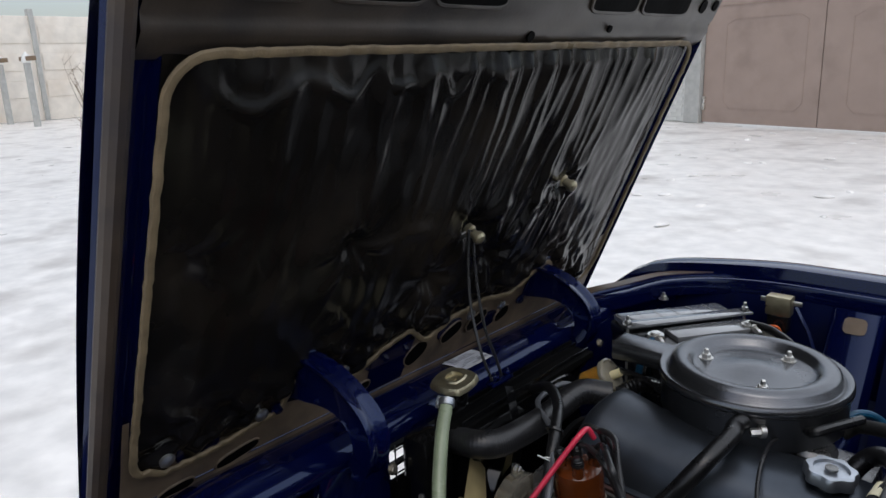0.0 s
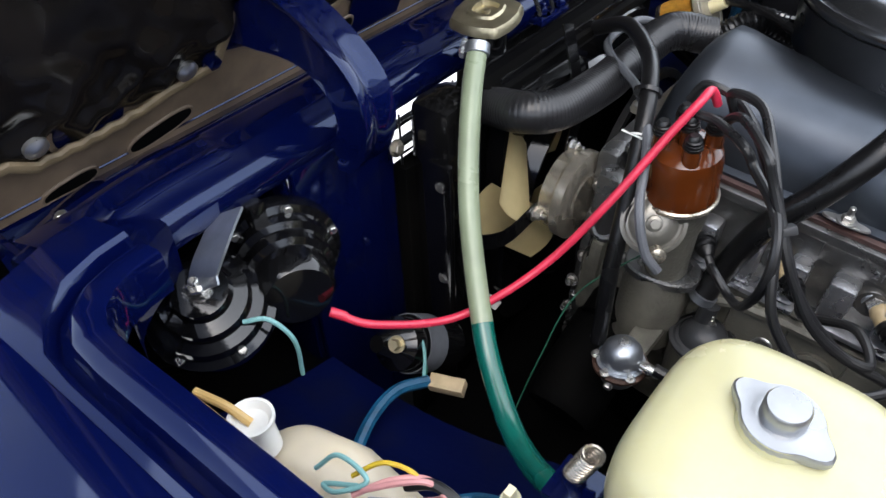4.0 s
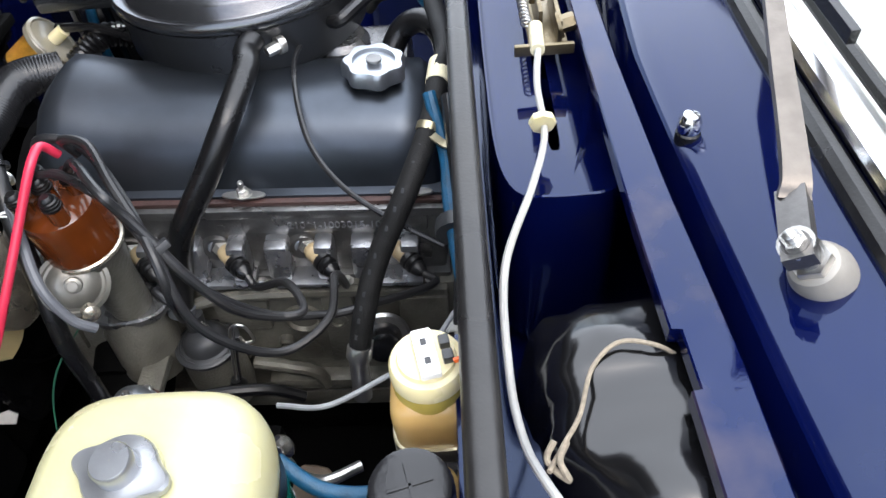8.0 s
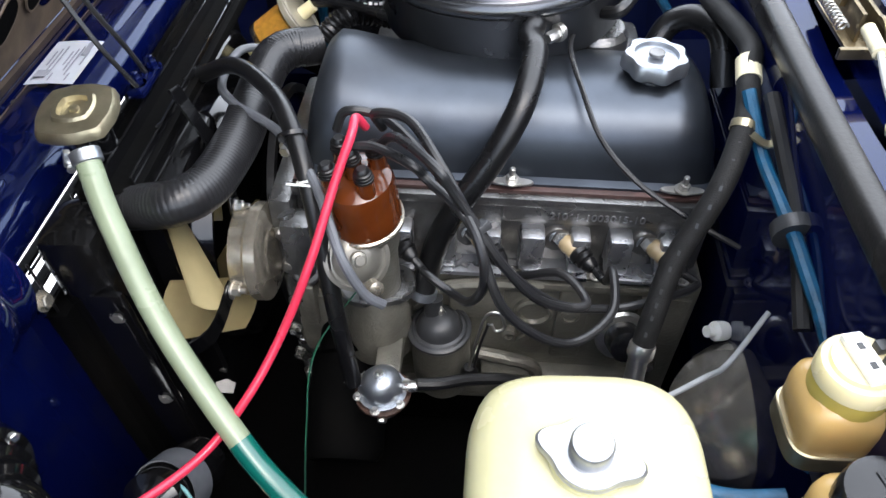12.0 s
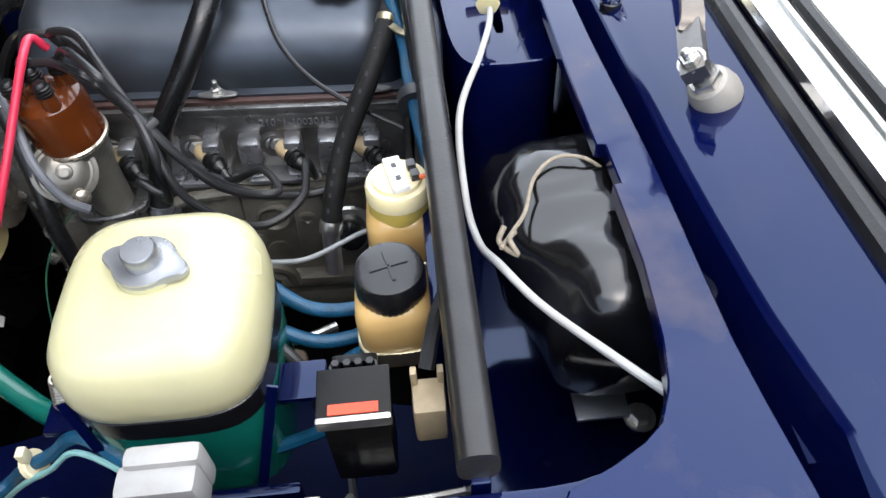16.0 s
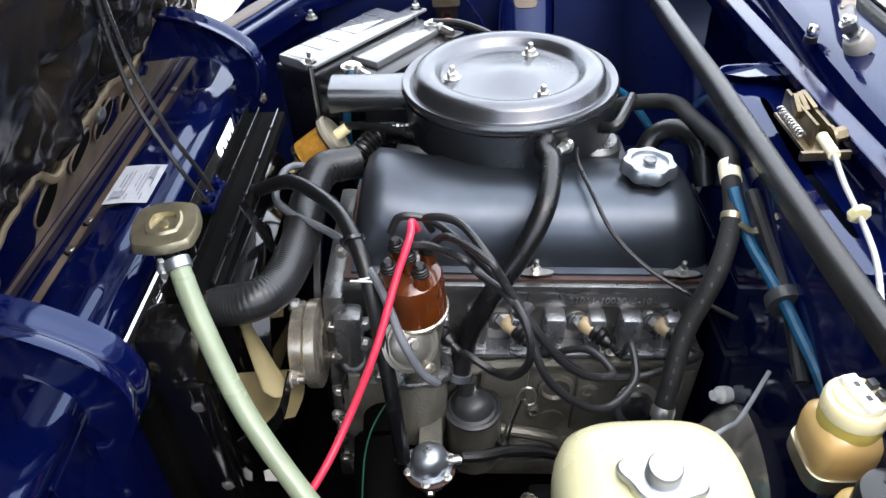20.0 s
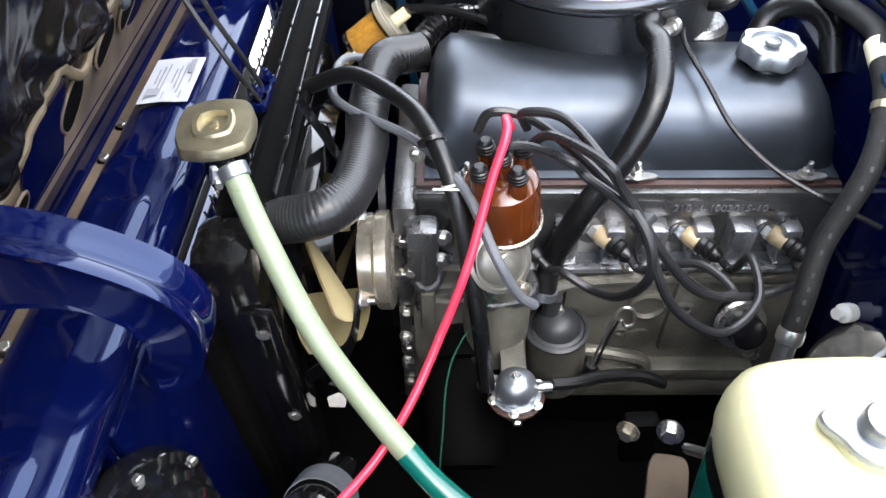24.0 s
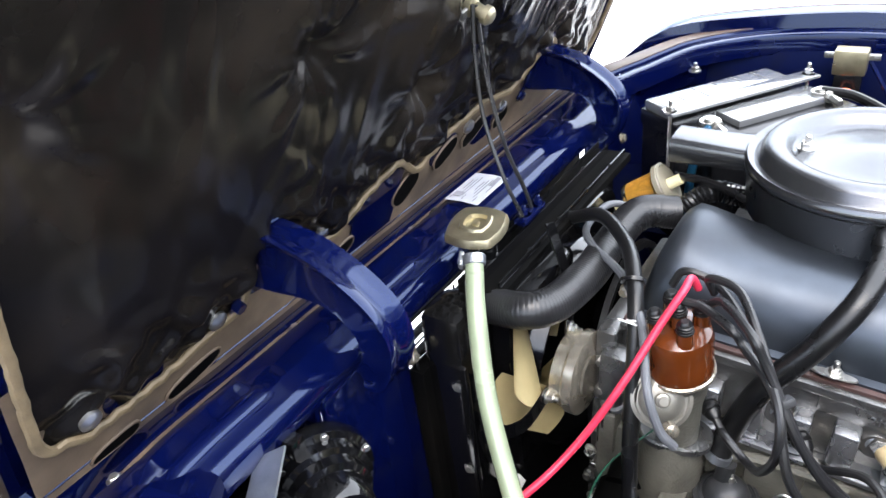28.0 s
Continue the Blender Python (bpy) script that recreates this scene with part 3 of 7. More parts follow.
part("bulkhead_seal", sweep([V((0.26, YL + 0.008 + 1.17 * i / 20, 0.902 + 0.0015 * math.sin(i * 0.7))) for i in range(21)], BARP, fixed=True), RUBBERGREY, car, "grey-black rubber seal bar")
part("cowl_box", box(0.266, 0.43, YL + 0.005, YR - 0.005, 0.66, 0.675), BLUE, car, "navy cowl drain box")
part("cowl_box_back", box(0.425, 0.432, YL + 0.005, YR - 0.005, 0.66, 0.875), BLUE, car)


def cowl():
    rows = []
    for j in range(41):
        y = YL - 0.10 + (YR - YL + 0.20) * j / 40
        fall = 0.35 * max(0.0, abs(y + 0.024) - 0.60)
        e = 0.03 * y + 0.05 * y * y
        c = between(COWL_EDGE, y)
        prof = [(0.380, 0.852), (c - 0.010, 0.855), (c - 0.003, 0.880), (c, 0.903), (c + 0.006, 0.909), (c + 0.018, 0.913), (max(c + 0.025, 0.462 + e), 0.9215), (max(c + 0.030, 0.482 + e), 0.926), (0.515 + e, 0.938)]
        rows.append([(x, y, z - fall) for x, z in prof])
    return grid(rows)


# Added strip: the groove's shade is drawn as a black line
part("cowl_gap_shade", sweep([V((0.398, YL + 0.03 + (YR - YL - 0.06) * j / 20, 0.866)) for j in range(21)], ring(0.003, 8), fixed=True), RUBBER, car, "black strip in place of the shade in the cowl gap")
part("cowl", cowl(), BLUE, car, "navy cowl panel below the windscreen")


def screen_line(y, k):
    return (0.488 + 0.03 * y + 0.05 * y * y + k[0], y, 0.926 + k[1])


YS = [-0.75 + 1.45 * j / 30 for j in range(31)]
part("screen_seal", sweep([V(screen_line(y, (0.0, 0.004))) for y in YS], ring(0.009, 10), fixed=True), RUBBER, car, "black rubber windscreen seal")
part("screen_trim", sweep([V(screen_line(y, (0.016, 0.016))) for y in YS], ring(0.010, 10), fixed=True), CHROME, car, "bright chrome windscreen trim")
part("glass_rubber", sweep([V(screen_line(y, (0.031, 0.031))) for y in YS], ring(0.0055, 8), fixed=True), RUBBER, car, "black rubber glass edge")
part("windscreen", grid([[screen_line(y, (0.02, 0.016)), screen_line(y, (0.19, 0.19)), screen_line(y, (0.36, 0.34))] for y in YS]), GLASS, car, "windscreen glass").visible_shadow = False
# The sky's glare on the glass is put into this sheet's white
part("dashboard", grid([[screen_line(y, (0.05, 0.0)), screen_line(y, (0.25, -0.01)), screen_line(y, (0.40, -0.08))] for y in YS]), WHITEPL, car, "dashboard, white in place of sky glare on the windscreen")


def cabin():
    """Sides, roof and tail behind the windscreen."""
    rows = []
    for x, top, half in ((0.86, 1.29, 0.60), (1.05, 1.40, 0.585), (1.5, 1.43, 0.58), (2.2, 1.42, 0.575), (2.45, 1.36, 0.58), (2.75, 1.03, 0.64), (2.9, 0.95, 0.68), (3.3, 0.92, 0.67), (3.38, 0.86, 0.64)):
        belt = min(0.95, top)
        side = [(0.775, 0.27), (0.80, 0.5), (0.795, 0.80), (0.765, belt - 0.02), (0.74, belt), (half, top - 0.07 * (top - 0.85)), (half - 0.09, top - 0.01), (0.25, top + 0.012), (0.0, top + 0.015)]
        rows.append([(x, -0.025 - a, z) for a, z in side] + [(x, -0.025 + a, z) for a, z in reversed(side[:-1])])
    return grid(rows)


part("cabin_shell", cabin(), BLUE, car, "navy cabin sides, roof and tail", 40)
part("tail_panel", box(3.37, 3.39, -0.70, 0.65, 0.30, 0.87, 0.01), BLUE, car)
for s in (-1, 1):
    part("windscreen_pillar", tube([(0.50, -0.025 + s * 0.735, 0.955), (0.68, -0.025 + s * 0.68, 1.13), (0.87, -0.025 + s * 0.60, 1.295)], 0.022, 8), BLUE, car)
    part("front_pillar_panel", box(0.50, 0.88, -0.025 + s * 0.775, -0.025 + s * 0.795, 0.28, 0.94, 0.008), BLUE, car)
    for x0, x1 in ((1.0, 1.62), (1.68, 2.3)):
        y0, y1 = -0.025 + s * 0.752, -0.025 + s * 0.60
        part("side_window", grid([[(x0, y0, 0.98), (x0 + 0.06, y1, 1.36)], [(x1, y0, 0.98), (x1 - 0.02, y1, 1.36)]]), GLASS, car, "side window glass")
    for x in (0.0, 2.42):
        M = to((x, -0.025 + s * 0.60, 0.285), (0, s, 0))
        w = part("wheel", lathe([(0.0, 0.055), (0.17, 0.05), (0.18, 0.0), (0.18, 0.14), (0.165, 0.15), (0.15, 0.12), (0.05, 0.13), (0.0, 0.135)], 36, M), MOTOR, car, "steel wheel")
        part("tyre", lathe([(0.18, 0.005), (0.24, 0.0), (0.285, 0.02), (0.29, 0.075), (0.285, 0.13), (0.24, 0.15), (0.18, 0.145)], 40, M), RUBBER, w, "black rubber tyre")

# ---- hood ----
HN = V((1, 0, -0.45)).normalized()  # towards the engine
HU = V((0.45, 0, 1)).normalized()
H0 = V((-0.505, 0, 0.87))


def hp(y, z, out=0.0):
    """A place on the hood's inner plane at the height z, out from it towards the engine."""
    return H0 + V((0, 1, 0)) * y + HU * ((z - 0.87) / HU.z) + HN * out


hood = thing("hood", (-0.545, -0.025, 0.77), "navy car hood propped open with a black quilted vinyl liner", "car hood")
HB, HT, HL, HR = 0.775, 1.60, -0.652, 0.605


def hood_shell():
    rows = []
    for j in range(41):
        y = HL + (HR - HL) * j / 40
        e = min(1.0, min(y - HL, HR - y) / 0.10)
        curl = 0.035 * (1 - e) ** 2
        rows.append([hp(y, HB + (HT - HB) * i / 24, -0.045 + curl - 0.03 * math.sin(math.pi * i / 24)) for i in range(25)])
    return grid(rows)


part("outer_skin", hood_shell(), BLUE, hood, "navy outer skin")
LB, LT, LL, LR = 0.850, 1.385, -0.600, 0.540  # liner


def frame_ring():
    outer = [(HL, HB), (HR, HB), (HR, HT), (HL, HT)]
    inner = [(LL, LB), (LR, LB), (LR, LT), (LL, LT)]
    rows = []
    for j in range(4):
        for s in range(12):
            o = V(outer[j]).lerp(V(outer[(j + 1) % 4]), s / 12)
            i = V(inner[j]).lerp(V(inner[(j + 1) % 4]), s / 12)
            rows.append([hp(*o, -0.012), hp(*(o.lerp(i, 0.25)), 0.004), hp(*(o.lerp(i, 0.35)), 0.006), hp(*(o.lerp(i, 0.45)), -0.006), hp(*(o.lerp(i, 0.9)), -0.008), hp(*i, 0.0)])
    return grid(rows, closed_v=True)


part("inner_frame", frame_ring(), BLUE, hood, "navy inner frame with dusty brown edges")
part("rail_lip", grid([[hp(-0.61 + 1.17 * j / 40, z, o) for z, o in ((0.762, 0.040), (0.776, 0.022), (0.786, 0.010), (0.791, 0.0075))] for j in range(41)]), BLUE, hood, "navy folded lip of the lower rail")
part("lower_rail", grid([[hp(-0.61 + 1.17 * j / 40, z, o) for z, o in ((0.788, 0.006), (0.792, 0.008), (0.80, 0.005), (0.83, 0.004), (0.87, 0.003), (0.90, 0.0), (0.95, -0.002))] for j in range(41)]), DUST, hood, "dusty brown lower rail of the frame")
for k in range(6):
    part("blue_patch", plate([(a * 0.022, b * 0.034) for a, b in super_ring(1, 1, 2.6, 20)], 0.002, 0.0006, to(hp((-0.50, -0.20, -0.155, 0.03, 0.15, 0.40)[k], (0.86, 0.885, 0.875, 0.87, 0.85, 0.86)[k], 0.003), HN, 90)), BLUE, hood)
part("upper_rail", grid([[hp(HL + 0.025 + (HR - HL - 0.05) * j / 50, z, o + 0.001 * noise.noise((j * 0.4, z * 30, 1))) for z, o in ((1.375, -0.004), (1.385, 0.004), (1.398, 0.009), (1.404, 0.011), (1.410, 0.009), (1.418, 0.006), (1.427, 0.010), (1.50, 0.012), (1.515, 0.016), (1.54, 0.016), (1.56, 0.008), (1.60, 0.0))] for j in range(51)]), DARKDUST, hood, "dusty brown upper rail of the frame", 60)
# Openings are solid plates; their inner shade is the near-black colour
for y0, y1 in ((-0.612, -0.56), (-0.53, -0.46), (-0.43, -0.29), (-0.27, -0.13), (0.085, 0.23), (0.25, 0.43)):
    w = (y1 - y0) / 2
    s = part("slot", plate([(a * w, b * 0.030) for a, b in super_ring(1, 1, 7, 28)], 0.004, 0.001, to(hp((y0 + y1) / 2, 1.462, 0.0105), HN, 0)), DARKVOID, hood, "near-black plate as a shaded rectangular opening in the frame")
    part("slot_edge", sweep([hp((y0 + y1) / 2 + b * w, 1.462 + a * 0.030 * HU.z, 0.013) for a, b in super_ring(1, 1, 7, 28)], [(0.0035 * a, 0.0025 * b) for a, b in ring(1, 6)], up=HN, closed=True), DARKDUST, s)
# Round holes likewise: discs with the inner shade as their colour
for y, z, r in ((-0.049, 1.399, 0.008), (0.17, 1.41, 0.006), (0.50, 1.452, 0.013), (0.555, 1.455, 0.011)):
    part("round_hole", lathe([(r, 0), (r, 0.004), (0.0, 0.004)], 18, to(hp(y, z, 0.0095), HN)), DARKVOID, hood, "near-black disc as a shaded round hole")
edge = [hp(HL + 0.012, HB + (HT - HB) * i / 30, 0.003) for i in range(31)]
part("edge_seal", sweep(edge, [(0.012 * a, 0.012 * b) for a, b in ring(1, 10)], up=HN), SEALBROWN, hood, "dusty brown rubber edge strip")


EDGE = ((-0.61, 0.862), (-0.579, 0.866), (-0.545, 0.840), (-0.466, 0.853), (-0.40, 0.864), (-0.374, 0.868), (-0.349, 0.917), (-0.33, 0.952), (-0.305, 0.935), (-0.289, 0.914), (-0.251, 0.872), (-0.208, 0.873), (-0.192, 0.890), (-0.15, 0.908), (-0.109, 0.918), (-0.05, 0.882), (-0.02, 0.890), (0.02, 0.908), (0.10, 0.918), (0.187, 0.906), (0.223, 0.915), (0.25, 0.935), (0.30, 0.95), (0.374, 0.88), (0.45, 0.85), (0.56, 0.84))


def low(y):
    """The liner's lower edge: it climbs over the hinge feet and sags between its buttons."""
    for (a, za), (b, zb) in zip(EDGE, EDGE[1:]):
        if y <= b:
            s = max(0.0, (y - a) / (b - a))
            return za + (zb - za) * s * s * (3 - 2 * s)
    return EDGE[-1][1]


def liner():
    rows = []
    rng = random.Random(4)
    pleats = []
    for k in range(34):
        fy = -0.20 + 0.78 * (k + rng.uniform(-0.4, 0.4)) / 33
        pleats.append((fy, rng.uniform(0.10, 0.34) * (0.4 + fy), rng.uniform(0.006, 0.013), rng.uniform(0.002, 0.0075), rng.uniform(-0.1, 0.75), rng.uniform(0, 6)))
    for _ in range(14):
        fy = rng.uniform(LL, -0.15)
        pleats.append((fy, rng.uniform(-0.1, 0.1), rng.uniform(0.008, 0.018), rng.uniform(0.0018, 0.0048), rng.uniform(0.25, 0.75), rng.uniform(0, 6)))
    tacks = [(-0.30, 1.125), (-0.04, 1.105), (0.21, 1.14), (-0.565, 1.16), (0.05, 1.03), (-0.1, 1.02)]
    gathers = [(-0.50, 0.085, 1.3, 0.06), (-0.385, 0.065, 1.4, 0.055), (-0.285, 0.05, 1.2, 0.06), (-0.19, 0.045, 1.0, 0.07), (-0.10, 0.04, 0.8, 0.05)]
    for i in range(121):
        v = i / 120
        r = []
        for j in range(301):
            u = j / 300
            y = LL + (LR - LL) * u
            lo = low(y)
            z = lo + (LT - lo) * v
            h = 0.006 + 0.013 * math.sin(math.pi * u) ** 0.3 * math.sin(math.pi * v) ** 0.4
            for fy, lean, w, amp, start, ph in pleats:
                d = (y - fy - lean * (v - 1.0) * 0.5 - 0.004 * math.sin(9 * v + ph)) / w
                if abs(d) < 2.5:
                    h += amp * math.exp(-abs(d) ** 1.4) * max(0.0, min(1.0, (v - start) * 4)) * (0.45 + 0.55 * v)
            if v > 0.7:
                for gy, gw, ga, gd in gathers:
                    d = (y - gy) / gw
                    if abs(d) < 1:
                        c = 0.965 - gd * (1 - d * d) + 0.01 * math.sin(5 * d + gy * 40)
                        h += ga * (0.0055 * math.exp(-(((v - c) / 0.014) ** 2)) * (1 - d * d) ** 2 - 0.002 * math.exp(-(((v - c - 0.035) / 0.02) ** 2)) * (1 - d * d))
                h += 0.0035 * ((v - 0.7) / 0.3) ** 3 * math.cos(2 * math.pi * (u * 13 + 0.9 * math.sin(u * 11)))
            for ty, tz in tacks:
                d = math.hypot(y - ty, z - tz)
                if d < 0.2:
                    a = math.atan2(z - tz, y - ty)
                    h -= 0.02 * math.exp(-((d / 0.022) ** 2)) - 0.0045 * max(0.0, math.cos(6 * a + ty * 40)) * math.exp(-((d - 0.045) / 0.035) ** 2)
            line = 1.115 + 0.03 * abs(y + 0.1) + 0.012 * math.sin(y * 23)
            h += 0.0045 * math.exp(-(((z - line) / 0.012) ** 2)) * (0.6 + 0.4 * math.sin(y * 61)) * soft(y, -0.35, 0.24, 0.1)
            h += 0.003 * noise.noise((y * 9, z * 7, 2)) + 0.0018 * noise.noise((y * 40, z * 22, 7))
            if v < 0.22:
                k = (0.22 - v) / 0.22
                h += k * (0.010 + 0.015 * noise.noise((y * 20, z * 24, 5)) + 0.014 * noise.noise((y * 48, z * 40, 9)) + 0.006 * math.sin(y * 90 + 3 * math.sin(z * 60)))
            r.append(hp(y, z, max(0.002, h) * min(1, 14 * u + 0.1, 14 * (1 - u) + 0.1, 9 * v + 0.3, 16 * (1 - v) + 0.1)))
        rows.append(r)
    return grid(rows)


part("liner", liner(), VINYL, hood, "creased black vinyl insulation liner", 70)


def loop_line(n=26):
    c = []
    r = 0.045
    for cy, cz, a0 in ((LL + r, LB + r, 180), (LR - r, LB + r, 270), (LR - r, LT - r, 0), (LL + r, LT - r, 90)):
        c += [(cy + r * math.cos(radians(a0 + 15 * k)), cz + r * math.sin(radians(a0 + 15 * k))) for k in range(7)]
    pts = []
    for a, b in zip(c, c[1:] + c[:1]):
        k = max(1, int(V((b[0] - a[0], b[1] - a[1])).length / 0.010))
        pts += [hp(a[0] + (b[0] - a[0]) * s / k, max(a[1] + (b[1] - a[1]) * s / k, low(a[0] + (b[0] - a[0]) * s / k)), 0.011 + 0.004 * noise.noise((a[0] * 9 + s, a[1] * 9, 1))) for s in range(k)]
    return pts


part("liner_edging", sweep(loop_line(), [(0.0058 * a, 0.004 * b) for a, b in ring(1, 8)], up=HN, closed=True), PIPING, hood, "khaki fabric edging")
# No cut-outs here: near-black plates carry the shade inside the openings
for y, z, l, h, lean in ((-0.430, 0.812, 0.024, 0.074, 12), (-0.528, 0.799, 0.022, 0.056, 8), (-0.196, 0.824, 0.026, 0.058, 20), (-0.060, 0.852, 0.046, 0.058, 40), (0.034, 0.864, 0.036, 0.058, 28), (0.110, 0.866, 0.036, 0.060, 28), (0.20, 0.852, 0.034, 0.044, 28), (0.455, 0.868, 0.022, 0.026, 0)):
    sl = part("slot", plate([(b * h / 2, a * l / 2) for a, b in super_ring(1, 1, 2.6, 22)], 0.003, 0.0, to(hp(y, z, 0.0045), HN, lean)), DARKVOID, hood, "near-black plate as a shaded opening in the frame")
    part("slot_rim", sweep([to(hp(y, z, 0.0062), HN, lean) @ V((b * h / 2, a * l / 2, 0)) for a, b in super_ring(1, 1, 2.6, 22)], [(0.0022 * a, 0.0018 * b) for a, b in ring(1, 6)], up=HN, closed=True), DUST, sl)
part("blue_patch", plate([(-0.050, -0.046), (0.058, -0.052), (0.052, 0.050), (-0.052, 0.046)], 0.002, 0.0006, to(hp(-0.128, 0.853, 0.0045), HN, 90)), BLUE, hood)
for y, z in ((-0.406, 0.880), (-0.553, 0.874), (0.173, 0.885), (0.07, 0.895), (-0.25, 0.9)):
    part("liner_button", lathe([(0.011, 0), (0.011, 0.004), (0.006, 0.007), (0.0, 0.0075)], 16, to(hp(y, z, 0.012), HN)), STEEL, hood, "grey metal retaining button")


def fastener(y, z):
    p = hp(y, z, 0.015)
    b = part("under_hood_lamp", lathe([(0.012, 0), (0.012, 0.008), (0.008, 0.01), (0.008, 0.022), (0.011, 0.023), (0.011, 0.03), (0.007, 0.034), (0, 0.035)], 16, to(p, HN)), BRASS, hood, "brass-coloured hood fastener")
    part("bracket", box(-0.02, 0.006, -0.006, 0.006, 0.004, 0.008, 0.001, to(p, HN, 20)), STEEL, b)


fastener(-0.045, 1.10)
fastener(0.203, 1.150)

# hinge arms
ARM_OUT = [(-0.478, 0.957), (-0.430, 0.952), (-0.385, 0.940), (-0.345, 0.918), (-0.318, 0.893), (-0.307, 0.862), (-0.313, 0.828), (-0.330, 0.803), (-0.350, 0.796)]
ARM_IN = [(-0.502, 0.884), (-0.455, 0.886), (-0.410, 0.890), (-0.378, 0.885), (-0.356, 0.868), (-0.349, 0.848), (-0.352, 0.832), (-0.358, 0.822), (-0.364, 0.815)]


def hinge_arm(ya, yb, dx, dz):
    """A deep pressed channel that arches from the hood over the cross member."""
    o = curve([(x, 0, z) for x, z in ARM_OUT], 5)
    n = curve([(x, 0, z) for x, z in ARM_IN], 5)
    rows = []
    for a, b in zip(n, o):
        u = (b - a).normalized()
        sec = [(a, 0.004, ya), (b, -0.010, ya), (b, -0.006, ya - 0.005), (b, 0.0, ya - 0.006), (b, 0.001, ya + 0.002), (b, -0.0035, ya + 0.007), (b, -0.0035, ya + 0.014), (b, 0.0, ya + 0.018), (b, 0.0, yb - 0.003), (b, -0.004, yb), (a, 0.004, yb), (a, 0.0, yb + 0.002), (a, -0.002, (ya + yb) / 2), (a, 0.0, ya - 0.002)]
        rows.append([(p.x + u.x * k + dx, y, p.z + u.z * k + dz) for p, k, y in sec])
    return grid(rows, closed_u=True, caps=True)


for ya, yb, dx, dz in ((-0.353, -0.318, 0.0, 0.0), (0.268, 0.303, -0.022, -0.012)):
    y = (ya + yb) / 2
    arm = part("hinge_arm", hinge_arm(ya, yb, dx, dz), BLUE, hood, "navy pressed hinge arm arching over the cross member", 50)
    part("foot", plate([(-0.055, -0.012), (-0.055, -0.055), (-0.03, -0.062), (0.025, -0.03), (0.045, -0.02), (0.048, 0.016), (0.02, 0.03), (-0.045, 0.028)], 0.005, 0.0015, to(hp(y, 0.92, 0.006), HN, 90)), BLUE, arm, "navy bolted foot of the hinge")
    for dy, dzz in ((-0.040, -0.045), (-0.020, 0.035), (0.014, -0.03)):
        part("bolt", hexnut(0.0075, 0.006, to(hp(y + dy, 0.92 + dzz, 0.012), HN)), BLUE, arm)
    part("stud_bolt", hexnut(0.0065, 0.006, to((-0.360, y + 0.065, 0.768), (1, 0, 0.2))), MOTOR, arm)

# ---- engine ----
TILT2 = Matrix.Rotation(radians(3.3), 4, "Y")
engine = shift(thing("engine", (0.04, -0.01, 0.757), "four-cylinder engine with grey cast block and satin black valve cover", "engine", turn=TILT2), 0, 0, -0.006)
part("block", box(-0.19, 0.25, -0.125, 0.13, 0.44, 0.655, 0.008), IRON, engine, "dull grey-green cast block")
part("crankcase", box(-0.19, 0.25, -0.135, 0.15, 0.425, 0.46, 0.010), IRON, engine)
# Near-black takes the place of the shade below the block
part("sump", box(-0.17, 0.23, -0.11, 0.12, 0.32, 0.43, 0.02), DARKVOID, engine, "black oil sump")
part("cylinder_head", box(-0.18, 0.24, -0.108, 0.11, 0.66, 0.745, 0.006), CAST, engine, "cast aluminium cylinder head")
part("number_pad", box(0.03, 0.22, -0.112, -0.10, 0.722, 0.743, 0.003), CAST, engine)
part("head_flange", box(-0.182, 0.242, -0.112, 0.10, 0.742, 0.753, 0.002), CAST, engine)
part("cover_gasket", box(-0.180, 0.240, -0.105, 0.10, 0.753, 0.758, 0.001), GASKET, engine, "brown cork gasket")
part("head_gasket", box(-0.183, 0.243, -0.116, 0.112, 0.653, 0.661, 0.002), CAST, engine)


def cover():
    rows = []
    prof = [(-0.098, 0.0), (-0.098, 0.004), (-0.089, 0.006), (-0.086, 0.02), (-0.080, 0.042), (-0.068, 0.061), (-0.048, 0.074), (-0.02, 0.079), (0.01, 0.079), (0.04, 0.074), (0.058, 0.061), (0.070, 0.042), (0.076, 0.02), (0.079, 0.006), (0.088, 0.004), (0.088, 0.0)]
    xs = [-0.172, -0.1715, -0.166, -0.158, -0.145, -0.13, -0.11, -0.08, -0.04, 0.0, 0.05, 0.10, 0.15, 0.19, 0.215, 0.225, 0.233, 0.2375, 0.238]
    for x in xs:
        e = min(1.0, max(0.0, min((x + 0.172) / 0.028, (0.238 - x) / 0.028)))
        e = math.sqrt(max(0.0, 1 - (1 - e) ** 2))
        hump = 1.0 + 0.17 * math.exp(-(((x + 0.145) / 0.045) ** 2))
        row = []
        for y, h in prof:
            if h > 0.005:
                row.append((x, -0.005 + (y + 0.005) * (0.86 + 0.14 * e), 0.757 + 0.006 + (h - 0.006) * hump * e))
            else:
                row.append((x, y, 0.757 + h))
        rows.append(row)
    return grid(rows, caps=True)


vc = part("valve_cover", cover(), BLACKSATIN, engine, "satin black valve cover", 50)
for x in (-0.13, 0.037, 0.204):
    part("cover_clip", plate([(a * 0.022, b * 0.0060) for a, b in super_ring(1, 1, 2.2, 20)], 0.002, 0.001, to((x, -0.098, 0.762))), STEEL, vc, "zinc spreader washer")
    part("cover_stud", hexnut(0.006, 0.006, to((x, -0.099, 0.766)), 0.008), STEEL, vc, "zinc stud and nut")


